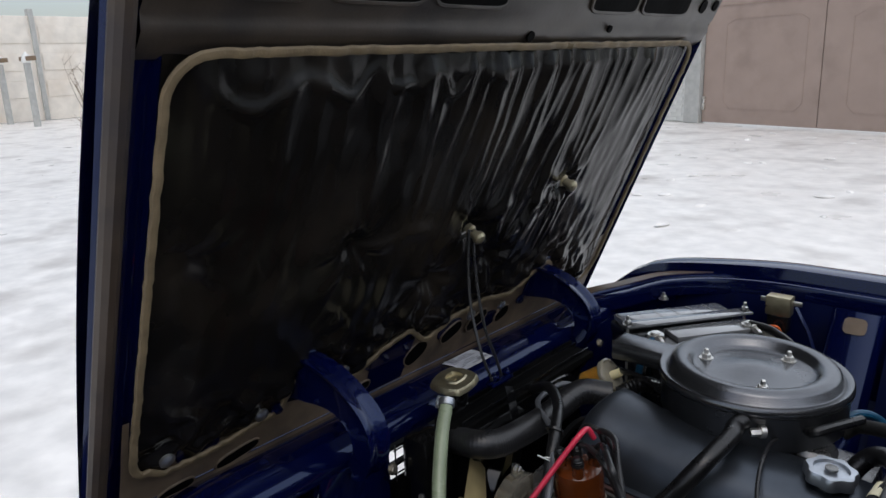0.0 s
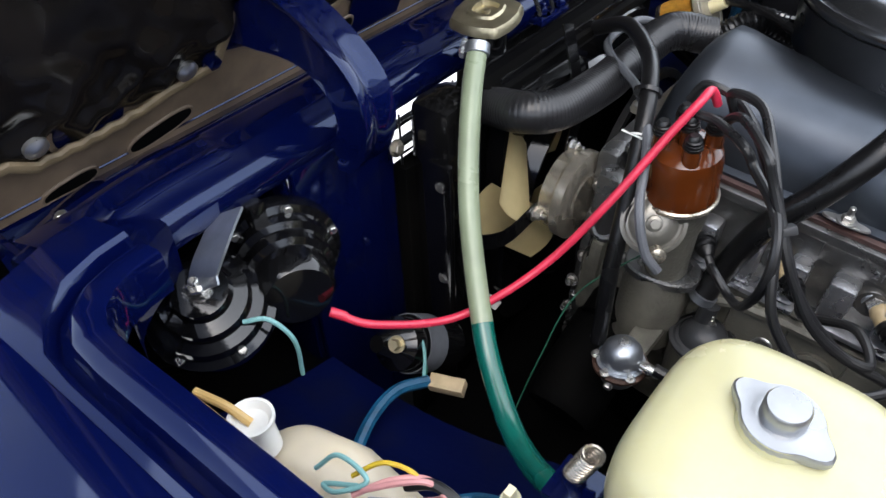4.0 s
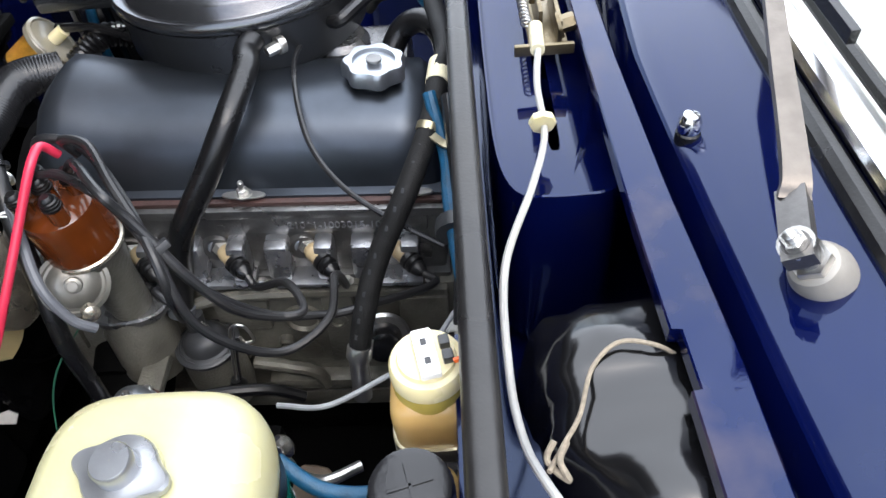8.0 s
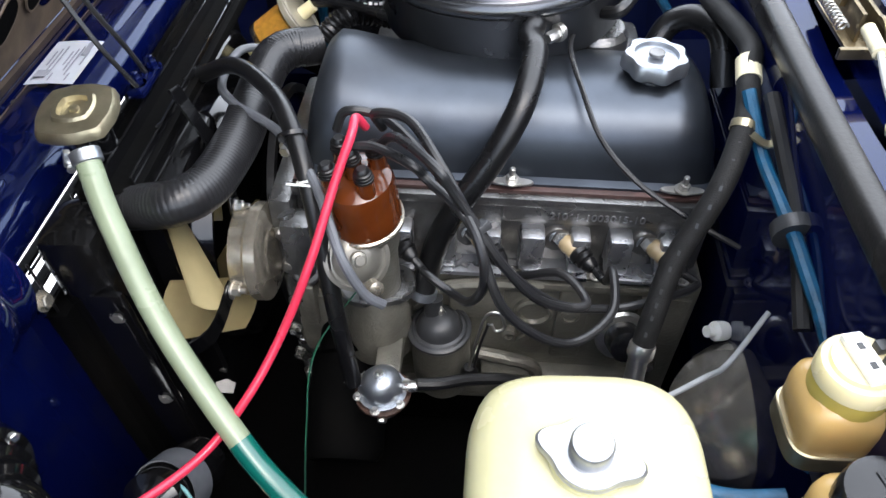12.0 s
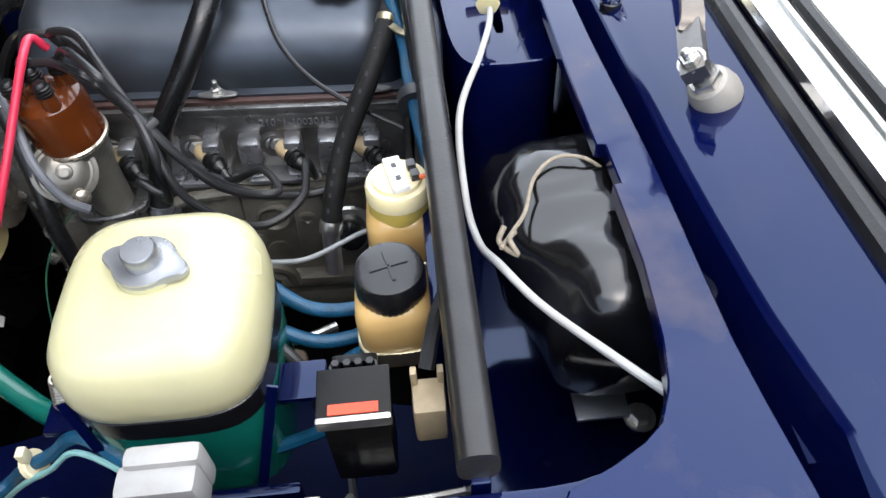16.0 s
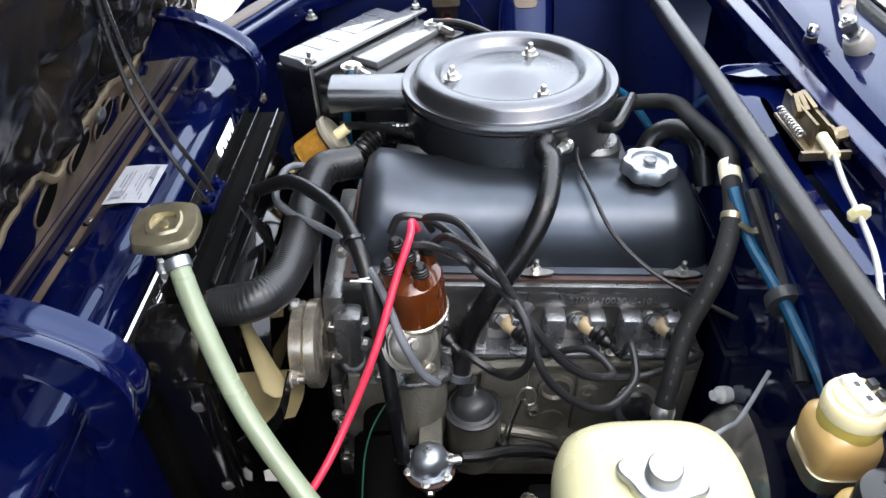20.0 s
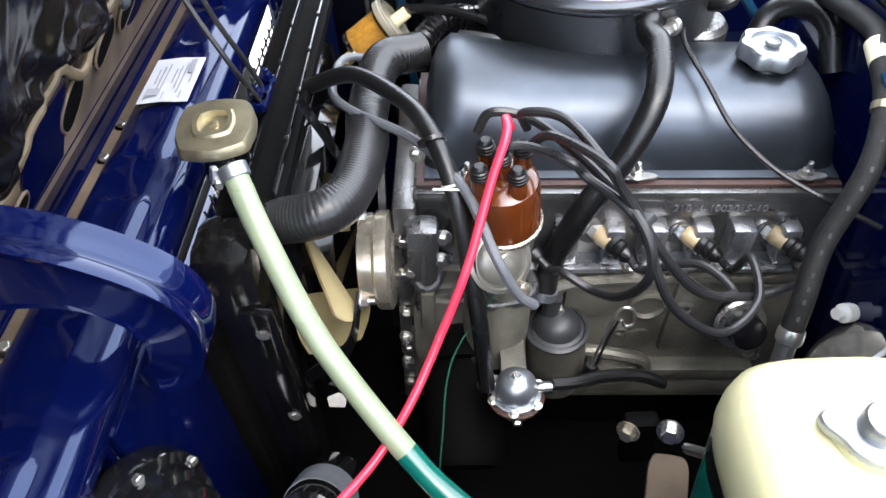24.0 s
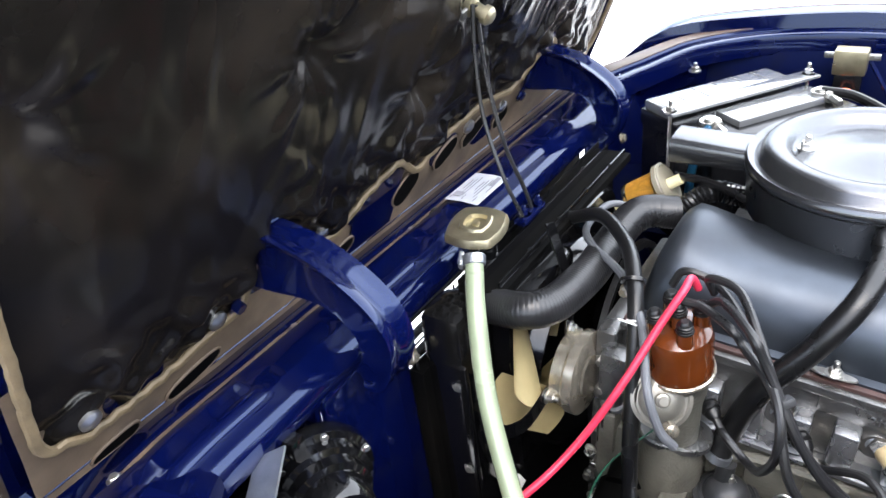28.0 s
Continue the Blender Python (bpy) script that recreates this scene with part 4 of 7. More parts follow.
def knob(r, h, lobes, depth, n=48):
    rows = []
    for rr, hh in ((0.9, 0), (1.0, 0.15), (1.0, 0.75), (0.92, 1.0)):
        rows.append([(r * rr * (1 + depth * math.cos(lobes * t)) * math.cos(t), r * rr * (1 + depth * math.cos(lobes * t)) * math.sin(t), h * hh) for t in [2 * math.pi * i / n for i in range(n)]])
    rows.append([(r * 0.70 * math.cos(t), r * 0.70 * math.sin(t), h) for t in [2 * math.pi * i / n for i in range(n)]])
    rows.append([(r * 0.66 * math.cos(t), r * 0.66 * math.sin(t), h * 0.76) for t in [2 * math.pi * i / n for i in range(n)]])
    return grid(rows, closed_u=True, caps=True)


cap = part("oil_filler_cap", knob(0.031, 0.018, 7, 0.07).at(to((0.17, -0.009, 0.841))), ZINC, engine, "silver-grey lobed oil filler cap")
part("neck", lathe([(0.02, 0), (0.02, 0.012)], 20, to((0.17, -0.009, 0.830))), CAST, cap)
part("cap_boss", lathe([(0.008, 0), (0.008, 0.003), (0.0, 0.004)], 14, to((0.17, -0.009, 0.8575))), CAST, cap)

# ribs and bosses along the head
CAST2 = mat("clean_cast_aluminium", (0.42, 0.43, 0.45), 0.3, 0.85, 0, 0.2, 30, 0.28, 420, dirt=(0.12, 0.11, 0.095), dirt_scale=30, dirt_amount=0.6)
for x in (-0.093, -0.002, 0.088, 0.177):
    for o, w in ((-0.025, 0.0125), (0.0235, 0.010)):
        part("head_post", box(x + o - w, x + o + w, -0.130, -0.10, 0.667, 0.717, 0.006), CAST2, engine, "rough cast post beside the plug")
    part("plug_seat", lathe([(0.017, 0), (0.0165, 0.006), (0.014, 0.010), (0.0, 0.010)], 20, to((x, -0.104, 0.700), (0.15, -0.9, 0.1))), CAST, engine)
    part("shelf_bolt", hexnut(0.0045, 0.005, to((x + 0.045, -0.131, 0.668))), STEEL, engine)
    part("shelf", box(x - 0.032, x + 0.036, -0.134, -0.10, 0.660, 0.6665, 0.002), CAST2, engine)
    part("cast_ring", lathe([(0.004, 0), (0.0045, 0.001), (0.003, 0.0012)], 14, to((x + 0.012, -0.1125, 0.732), (0, -1, 0))), CAST, engine)
part("front_cover", box(-0.205, -0.18, -0.125, 0.10, 0.40, 0.745, 0.008), CAST, engine, "cast front timing cover")
for z in (0.45, 0.52, 0.59, 0.65, 0.70):
    part("cover_bolt", hexnut(0.006, 0.006, to((-0.195, -0.125, z), (0, -1, 0))), STEEL, engine)
words("21011-1003015-10", 0.0125, Matrix.Translation((0.125, -0.1128, 0.7325)) @ Matrix.Rotation(radians(90), 4, "X"), CAST2, "casting_number", engine)


def plug(x):
    base, d = V((x - 0.02, -0.104, 0.702)), V((0.62, -0.72, -0.10)).normalized()
    p = part("spark_plug", lathe([(0.0115, 0), (0.0115, 0.005), (0.010, 0.005), (0.010, 0.012), (0.008, 0.015), (0.008, 0.02)], 6, to(base, d)), STEEL, engine, "steel spark plug with beige insulator cap")
    part("hex_ring", lathe([(0.0125, 0.002), (0.0135, 0.003), (0.0125, 0.005)], 20, to(base, d)), ZINC, p)
    part("insulator", lathe([(0.0085, 0.013), (0.0098, 0.017), (0.0102, 0.021), (0.0095, 0.0225), (0.0098, 0.030), (0.0085, 0.033)], 16, to(base, d)), BRASS2, p, "beige ceramic plug cap")
    part("boot", lathe([(0.0095, 0.031), (0.0112, 0.033), (0.0112, 0.038), (0.0095, 0.039), (0.0106, 0.041), (0.0106, 0.045), (0.0085, 0.047), (0.0092, 0.049), (0.0075, 0.054), (0.0045, 0.058)], 14, to(base, d)), RUBBER, p, "ribbed black rubber boot")
    return base + d * 0.055


BRASS2 = mat("beige_ceramic", (0.40, 0.31, 0.18), 0.35, 0, 0, 0.2, 40, dirt=(0.2, 0.13, 0.07), dirt_amount=0.5)
PLUGS = [engine.matrix_basis @ (plug(x) - V(engine["base"])) for x in (-0.073, 0.018, 0.108, 0.197)]

# breather on the block
br = shift(thing("oil_breather", (-0.03, -0.165, 0.618), "dark plastic oil breather cap on a grey cast canister", "breather", turn=Matrix.Diagonal((0.68, 0.68, 0.85, 1))), -0.008, 0.010, -0.002)
part("canister", lathe([(0.045, 0.48), (0.049, 0.50), (0.049, 0.585)], 28, Matrix.Translation((-0.03, -0.165, 0))), IRON, br)
part("cap", lathe([(0.049, 0.583), (0.051, 0.586), (0.050, 0.592), (0.0445, 0.596), (0.043, 0.594), (0.038, 0.5955), (0.0355, 0.602), (0.031, 0.609), (0.023, 0.6145), (0.013, 0.617), (0.0, 0.618)], 32, Matrix.Translation((-0.03, -0.165, 0))), GREYPL, br, "dark grey domed cap")
part("nut", hexnut(0.006, 0.008, to((-0.027, -0.160, 0.617)), 0.006), STEEL, br)
part("cap_rim", lathe([(0.0500, 0.586), (0.0525, 0.588), (0.0525, 0.592), (0.0495, 0.594)], 36, Matrix.Translation((-0.03, -0.165, 0))), GREYPL, br)
part("outlet", lathe([(0.015, 0), (0.015, 0.03)], 16, to((-0.04, -0.155, 0.612), (0.1, 0.1, 1))), GREYPL, br)
bh = thing("breather_hose", (-0.04, -0.155, 0.625), "black rubber breather hose running up to the air cleaner", "hose")
part("hose", tube([(-0.055, -0.147, 0.635), (-0.044, -0.132, 0.678), (-0.021, -0.135, 0.744), (0.017, -0.122, 0.801), (0.045, -0.094, 0.845), (0.057, -0.040, 0.862), (0.053, -0.009, 0.863), (0.057, 0.009, 0.866)], 0.0125, 14), RUBBER, bh)
part("lower_clamp", lathe([(0.0145, 0), (0.0145, 0.009)], 20, to((-0.0545, -0.146, 0.637), (0.25, 0.3, 1))), ZINC, bh, "zinc hose clamp")

# ---- air cleaner ----
AC = (0.024, 0.14)
# The lid's grey again, darkened: the housing's shade is put into the colour
DGREY = mat("shaded_grey_metallic_paint", (0.12, 0.122, 0.128), 0.34, 0.85, 0, 0.1, 20, 0.05, 900)
ac = thing("air_cleaner", (AC[0], AC[1], 0.82), "round grey metal air cleaner with a snorkel on the engine", "air cleaner")
MA = Matrix.Translation((AC[0], AC[1], 0))
part("lid", lathe([(0.137, 0.875), (0.1395, 0.878), (0.1395, 0.884), (0.137, 0.888), (0.1295, 0.8875), (0.1265, 0.885), (0.1245, 0.8865), (0.121, 0.897), (0.116, 0.9015), (0.108, 0.903), (0.099, 0.9025), (0.094, 0.900), (0.0895, 0.8915), (0.086, 0.8885), (0.075, 0.8875), (0.05, 0.889), (0.03, 0.8925), (0.012, 0.8955), (0.0, 0.896)], 64, MA), GREYSATIN, ac, "brushed grey lid with a dished centre", 50)
part("housing", lathe([(0.10, 0.812), (0.126, 0.815), (0.134, 0.823), (0.136, 0.872), (0.139, 0.875)], 64, MA), DGREY, ac, "satin grey housing, darkened for the shade below the lid", 50)
for x, y, z in ((-0.049, 0.139, 0.889), (0.057, 0.203, 0.889), (0.060, 0.074, 0.889)):
    part("wing_nut", hexnut(0.0075, 0.007, to((x, y, z)), 0.007), STEEL, ac, "zinc nut")
sn = grid([[(x, AC[1] + 0.018 + yy * w, 0.863 + zz * h) for yy, zz in super_ring(1, 1, 6, 20)] for x, w, h in ((-0.085, 0.034, 0.014), (-0.14, 0.031, 0.0155), (-0.195, 0.029, 0.017), (-0.211, 0.0295, 0.0175), (-0.211, 0.027, 0.015), (-0.14, 0.026, 0.013))], closed_u=True)
part("snorkel", sn, GREYSATIN, ac, "grey metal intake snorkel", 40)
part("outlet_stub", lathe([(0.013, 0), (0.013, 0.04)], 16, to((0.047, 0.05, 0.852), (0, -1, 0.1))), BLACKSATIN, ac)
cl = part("hose_clamp", lathe([(0.0155, 0), (0.0155, 0.012)], 20, to((0.048, 0.022, 0.8605), (0.05, -1, -0.2))), STEEL, ac, "zinc hose clamp")
part("clamp_screw", hexnut(0.006, 0.018, to((0.033, 0.014, 0.861), (0, 0, 1))), STEEL, cl)

# carburettor below
cb = thing("carburettor", (0.05, 0.12, 0.75), "grey cast carburettor under the air cleaner", "carburettor")
part("body", box(-0.02, 0.13, 0.075, 0.18, 0.76, 0.815, 0.01), CAST, cb)
part("bowl", lathe([(0.03, 0.775), (0.033, 0.78), (0.033, 0.815), (0.028, 0.822)], 24, Matrix.Translation((0.13, 0.085, 0))), CAST, cb)
part("manifold", box(-0.14, 0.2, 0.11, 0.24, 0.66, 0.75, 0.02), CAST, cb)

# ---- battery ----
bt = thing("battery", (-0.19, 0.37, 0.66), "black car battery with grey lid held by a steel bar", "battery")
shift(bt, 0.014, 0.002, 0)
MB = Matrix.Translation((-0.187, 0.37, 0)) @ Matrix.Rotation(radians(53.6), 4, "Z")
part("case", box(-0.125, 0.125, -0.0875, 0.0875, 0.66, 0.815, 0.006, MB), BLACKPL, bt)
part("lid", box(-0.127, 0.127, -0.09, 0.09, 0.812, 0.838, 0.005, MB), BLACKPL, bt)
part("vent_strip", box(-0.122, 0.11, 0.026, 0.086, 0.836, 0.852, 0.004, MB), BATTOP, bt, "grey vent cover strip")
part("front_strip", box(-0.06, 0.11, -0.06, -0.006, 0.836, 0.848, 0.003, MB), BATTOP, bt, "grey lid panel")
part("hold_down_bar", box(-0.135, 0.135, -0.006, 0.026, 0.853, 0.858, 0.002, MB), BATTOP, bt, "grey steel hold-down bar")
part("battery_tray", box(-0.13, 0.13, -0.095, 0.095, 0.648, 0.66, 0.002, MB), DARKVOID, bt)
for a, b in ((-0.128, 0.01), (0.125, 0.01)):
    p = MB @ V((a, b, 0.80))
    part("hold_down_rod", tube([(p.x, p.y, 0.66), (p.x, p.y, 0.80), (p.x, p.y, 0.868)], 0.0028, 8), STEEL, bt, "thin steel rod")
    part("rod_nut", hexnut(0.0065, 0.008, to((p.x, p.y, 0.858)), 0.008), STEEL, bt)
for a, b, c in ((-0.095, -0.04, 0), (0.10, -0.045, 1)):
    p = MB @ V((a, b, 0.838))
    post = part("terminal", lathe([(0.010, 0), (0.009, 0.018), (0.0, 0.018)], 16, Matrix.Translation(p)), STEEL, bt, "lead battery terminal")
    part("terminal_clamp", lathe([(0.0155, 0.002), (0.0155, 0.014), (0.011, 0.014), (0.011, 0.016)], 14, Matrix.Translation(p)), STEEL, post)
    part("terminal_bolt", hexnut(0.006, 0.026, to(p + V((0.015, -0.012, 0.009)), (0.6, -0.8, 0))), STEEL, post)
for k in range(6):
    part("vent_seam", box(-0.115 + 0.038 * k, -0.1135 + 0.038 * k, 0.028, 0.084, 0.8515, 0.8525, 0, MB), GREYPL, bt)
p = V((0.014, 0.002, 0)) + MB @ V((-0.095, -0.04, 0.848))
solo("battery_cable", tube([p, (p.x + 0.0, p.y - 0.025, 0.838), (p.x - 0.008, p.y - 0.045, 0.80), (p.x - 0.01, p.y - 0.05, 0.74), (p.x, p.y - 0.05, 0.66)], 0.0065, 10), TEALW, "teal battery earth cable on the terminal", "cable")
p = V((0.014, 0.002, 0)) + MB @ V((0.10, -0.045, 0.852))
solo("battery_lead", tube([p, (p.x + 0.05, p.y - 0.015, 0.852), (p.x + 0.11, p.y - 0.06, 0.835), (p.x + 0.14, p.y - 0.09, 0.78)], 0.007, 10), RUBBER, "black battery lead from the terminal", "cable")

# ---- radiator and electric fan ----
rad = thing("radiator", (-0.335, -0.03, 0.40), "black car radiator with a steel pressure cap", "radiator")
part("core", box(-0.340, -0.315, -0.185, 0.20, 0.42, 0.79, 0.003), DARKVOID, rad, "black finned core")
part("top_tank", box(-0.344, -0.302, -0.185, 0.205, 0.785, 0.818, 0.008), DULLBLACK, rad, "black top tank")
part("side_rail", box(-0.344, -0.342, -0.19, 0.21, 0.42, 0.826, 0.002), DULLBLACK, rad)
part("outlet_tank", box(-0.300, -0.262, -0.180, -0.05, 0.765, 0.812, 0.014), BLACKGLOSS, rad, "glossy black outlet tank")
part("filler_neck", lathe([(0.021, 0.795), (0.021, 0.855), (0.024, 0.857)], 22, Matrix.Translation((-0.341, -0.142, 0))), BLACKGLOSS, rad)
capg = [(0.0305 * math.copysign(abs(math.cos(t)) ** 0.62, math.cos(t)) * (1 + 0.022 * math.cos(8 * t)), 0.0305 * math.copysign(abs(math.sin(t)) ** 0.62, math.sin(t)) * (1 + 0.022 * math.cos(8 * t))) for t in [2 * math.pi * i / 48 for i in range(48)]]
rows = [[(x * k, y * k, z) for x, y in capg] for k, z in ((0.97, -0.006), (1.02, -0.005), (1.0, 0.0), (0.93, 0.004), (0.55, 0.005), (0.5, 0.0075), (0.38, 0.0075), (0.34, 0.003), (0.12, 0.003), (0.1, 0.0055), (0.001, 0.006))]
part("pressure_cap", grid(rows, closed_u=True).at(Matrix.Translation((-0.341, -0.144, 0.872)) @ Matrix.Rotation(radians(7), 4, "X") @ Matrix.Rotation(radians(6), 4, "Z") @ Matrix.Scale(1.1, 4)), BRASS, rad, "dull steel pressure cap")
part("overflow_stub", lathe([(0.0075, 0), (0.0075, 0.03)], 12, to((-0.335, -0.158, 0.862), (0.35, -0.8, -0.45))), BLACKGLOSS, rad)
for k in range(23):
    part("mesh_wire", tube([(-0.366, -0.258 + 0.022 * k, 0.80), (-0.366, -0.258 + 0.022 * k, 0.735)], 0.0013, 6, 2), RUBBER, rad, "black guard wire")
for k in range(3):
    part("mesh_wire", tube([(-0.3675, -0.26, 0.79 - 0.02 * k), (-0.3675, 0.23, 0.79 - 0.02 * k)], 0.0013, 6, 2), RUBBER, rad, "black guard wire")
fan = thing("electric_fan", (-0.27, -0.08, 0.50), "yellowed plastic fan with a silver motor in a black frame", "fan")


def shroud():
    outer = [(a * 0.165, b * 0.185) for a, b in super_ring(1, 1, 6, 40)]
    inner = [(0.145 * math.cos(2 * math.pi * i / 40), 0.145 * math.sin(2 * math.pi * i / 40)) for i in range(40)]
    C = V((0, -0.015, 0.628))
    def at(p, x):
        return (x, C.y + p[0], C.z + p[1])
    rows = [[at(p, -0.312) for p in outer], [at(p, -0.29) for p in outer], [at((p[0] * 0.98, p[1] * 0.98), -0.286) for p in outer], [at((p[0] * 1.06, p[1] * 1.06), -0.286) for p in inner], [at(p, -0.268) for p in inner], [at((p[0] * 0.97, p[1] * 0.97), -0.268) for p in inner], [at((p[0] * 0.97, p[1] * 0.97), -0.312) for p in inner]]
    return grid(rows, closed_u=True)


part("shroud", shroud(), BLACKGLOSS, fan, "black metal fan frame")
HUB = V((-0.247, -0.137, 0.694))
part("motor", lathe([(0.0, 0.0), (0.047, 0.0), (0.047, 0.022), (0.050, 0.024), (0.052, 0.028), (0.052, 0.046), (0.048, 0.05), (0.03, 0.052), (0.028, 0.055), (0.012, 0.055), (0.0, 0.056)], 36, to(HUB + V((0.008, 0, 0)), (1, 0, 0)) @ Matrix.Diagonal((0.99, 0.99, 0.62, 1))), MOTOR, fan, "dull steel fan motor can")
for k in range(4):
    a = radians(45 + 90 * k)
    d = V((0, math.cos(a), math.sin(a)))
    q = V((0, -d.z, d.y))
    rows = []
    for i in range(7):
        r = 0.03 + 0.058 * i / 6
        w = 0.030 + 0.026 * math.sin(0.5 + 1.9 * i / 6)
        tw = 0.6 - 0.25 * i / 6
        c = V((-0.272, HUB.y, HUB.z)) + d * r
        rows.append([c + q * (w * s) + V((1, 0, 0)) * (w * s * tw) for s in (-1, -0.4, 0.3, 1)])
    part("blade", grid(rows) + grid([[V(p) + V((0.002, 0, 0)) for p in r] for r in rows]), FANPL, fan, "yellowed plastic fan blade")
for k in range(3):
    a = radians((188, 70, 310)[k])
    d = V((0, math.cos(a), math.sin(a)))
    part("bracket_arm", sweep(curve([HUB + V((0.006, 0, 0)) + d * 0.045, HUB + d * 0.10, HUB + V((-0.035, 0, 0)) + d * (0.13 if k == 0 else 0.17)], 4), [(-0.011, -0.001), (0.011, -0.001), (0.011, 0.001), (-0.011, 0.001)], up=(1, 0, 0)), BLACKGLOSS, fan, "black bracket arm")
    part("arm_nut", hexnut(0.006, 0.007, to(HUB + V((0.009, 0, 0)) + d * 0.05, (1, 0, 0)), 0.006), STEEL, fan)
part("side_casing", box(-0.362, -0.306, -0.252, -0.188, 0.42, 0.818, 0.017), BLACKGLOSS, fan, "tall black casing")
part("casing_flange", box(-0.330, -0.300, -0.258, -0.250, 0.42, 0.760, 0.003), BLACKGLOSS, fan)
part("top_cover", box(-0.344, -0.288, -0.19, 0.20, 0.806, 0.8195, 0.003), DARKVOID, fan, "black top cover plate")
part("top_rail", box(-0.3225, -0.3195, -0.185, 0.19, 0.816, 0.833, 0.001), BLACKGLOSS, fan)
part("rear_rail", box(-0.2965, -0.2935, -0.18, 0.19, 0.80, 0.829, 0.001), BLACKGLOSS, fan)
for y in (-0.14, -0.06, 0.02, 0.10):
    part("rail_notch", box(-0.3235, -0.3185, y, y + 0.008, 0.8325, 0.8345, 0.0008), BLACKGLOSS, fan)
    part("rail_notch", box(-0.2975, -0.2925, y + 0.03, y + 0.038, 0.8285, 0.8305, 0.0008), BLACKGLOSS, fan)
for z in (0.733, 0.60):
    part("casing_screw", hexnut(0.005, 0.005, to((-0.312, -0.258, z), (0.2, -1, 0.3))), STEEL, fan)

# hoses at the front
up = thing("upper_radiator_hose", (-0.30, -0.215, 0.80), "thick ribbed black radiator hose curving to the engine", "hose")
part("hose", ribbed([(-0.345, -0.177, 0.791), (-0.298, -0.185, 0.799), (-0.256, -0.190, 0.810), (-0.234, -0.163, 0.809), (-0.223, -0.098, 0.811), (-0.227, -0.038, 0.807), (-0.214, 0.031, 0.821), (-0.174, 0.060, 0.817)], 0.0212, 0.0034, 0.00022), HOSE, up)
part("hose_clamp", lathe([(0.0222, 0), (0.0222, 0.010)], 24, to((-0.322, -0.181, 0.795), (1, -0.2, 0.2))), BLACKGLOSS, up, "black hose clamp")
ov = thing("overflow_hose", (-0.34, -0.165, 0.63), "clear green overflow hose half filled with green coolant", "hose")
GL = [(-0.321, -0.185, 0.860), (-0.297, -0.227, 0.819), (-0.255, -0.284, 0.749), (-0.188, -0.350, 0.685), (-0.149, -0.381, 0.658), (-0.100, -0.414, 0.647), (-0.046, -0.448, 0.683), (-0.009, -0.448, 0.708), (0.03, -0.47, 0.715)]
allp = curve(GL, 8)
cut = 25
part("hose", sweep(allp[:cut], ring(0.0106, 16)), GREENT, ov, "pale clear hose wall")
part("filled_hose", sweep(allp[cut - 1 :], ring(0.0107, 16)), GREENC, ov, "hose full of green coolant")
part("hose_clamp", lathe([(0.0118, 0), (0.0128, 0.001), (0.0128, 0.011), (0.0118, 0.012)], 20, to((-0.322, -0.183, 0.861), (0.4, -0.7, -0.7))), ZINC, ov, "zinc worm clamp")
part("clamp_housing", box(-0.004, 0.004, -0.007, 0.007, 0.0, 0.006, 0.0015, to((-0.334, -0.187, 0.856), (-0.8, -0.5, 0.3))), ZINC, ov)
part("clamp_screw", hexnut(0.0038, 0.012, to((-0.334, -0.186, 0.850), (0.2, -0.9, 0.1))), STEEL, ov)

# ---- distributor ----
VACCAST = mat("dull_grey_cast_dome", (0.22, 0.21, 0.185), 0.36, 0.6, 0, 0.2, 40, 0.12, 300, dirt=(0.09, 0.08, 0.06), dirt_amount=0.5)
ds = thing("distributor", (-0.096, -0.165, 0.66), "brown bakelite distributor cap on a cast housing", "distributor")
MD = to((-0.0965, -0.160, 0.722), (-0.02, -0.10, 1)) @ Matrix.Diagonal((0.88, 0.88, 0.90, 1))
part("housing", lathe([(0.02, -0.12), (0.024, -0.06), (0.028, 0.0), (0.033, 0.02), (0.036, 0.045), (0.0385, 0.048), (0.0385, 0.056)], 28, MD), IRON, ds)
part("rim_ring", lathe([(0.0395, 0.050), (0.042, 0.052), (0.042, 0.056), (0.040, 0.0575)], 32, MD), MOTOR, ds, "steel rim")
dc = part("cap", lathe([(0.039, 0.055), (0.040, 0.058), (0.0392, 0.062), (0.0385, 0.104), (0.036, 0.112), (0.029, 0.117), (0.012, 0.119), (0.0, 0.119)], 32, MD), BAKELITE, ds, "glossy brown bakelite cap")
for k in range(5):
    a = radians(45 + 90 * k)
    o = V((0.0255 * math.cos(a), 0.0255 * math.sin(a), 0.112)) if k < 4 else V((0, 0, 0.116))
    q = MD @ o
    tw = part("tower", lathe([(0.0088, 0), (0.008, 0.018)], 14, to(q, (-0.02, -0.10, 1))), BAKELITE, dc)
    part("tower_boot", lathe([(0.0105, 0.014), (0.0112, 0.016), (0.0112, 0.021), (0.0098, 0.022), (0.0105, 0.024), (0.0105, 0.028), (0.0092, 0.029), (0.0098, 0.031), (0.0098, 0.035), (0.008, 0.037), (0.0075, 0.042), (0.005, 0.047)], 14, to(q, (-0.02, -0.10, 1)) @ Matrix.Translation((0, 0, 0.011)) @ Matrix.Diagonal((0.80, 0.80, 0.42, 1))), RUBBER, tw, "black rubber boot")
va = part("vacuum_advance", lathe([(0.0, 0.0), (0.036, 0.0), (0.0385, 0.002), (0.0385, 0.005), (0.034, 0.006), (0.032, 0.004), (0.029, 0.0045), (0.025, 0.009), (0.014, 0.012), (0.010, 0.012), (0.009, 0.018), (0.0055, 0.019), (0.0055, 0.024)], 32, to((-0.103, -0.199, 0.752), (0.38, -0.72, 0.55)) @ Matrix.Scale(0.80, 4)), VACCAST, ds, "cast vacuum advance dome")
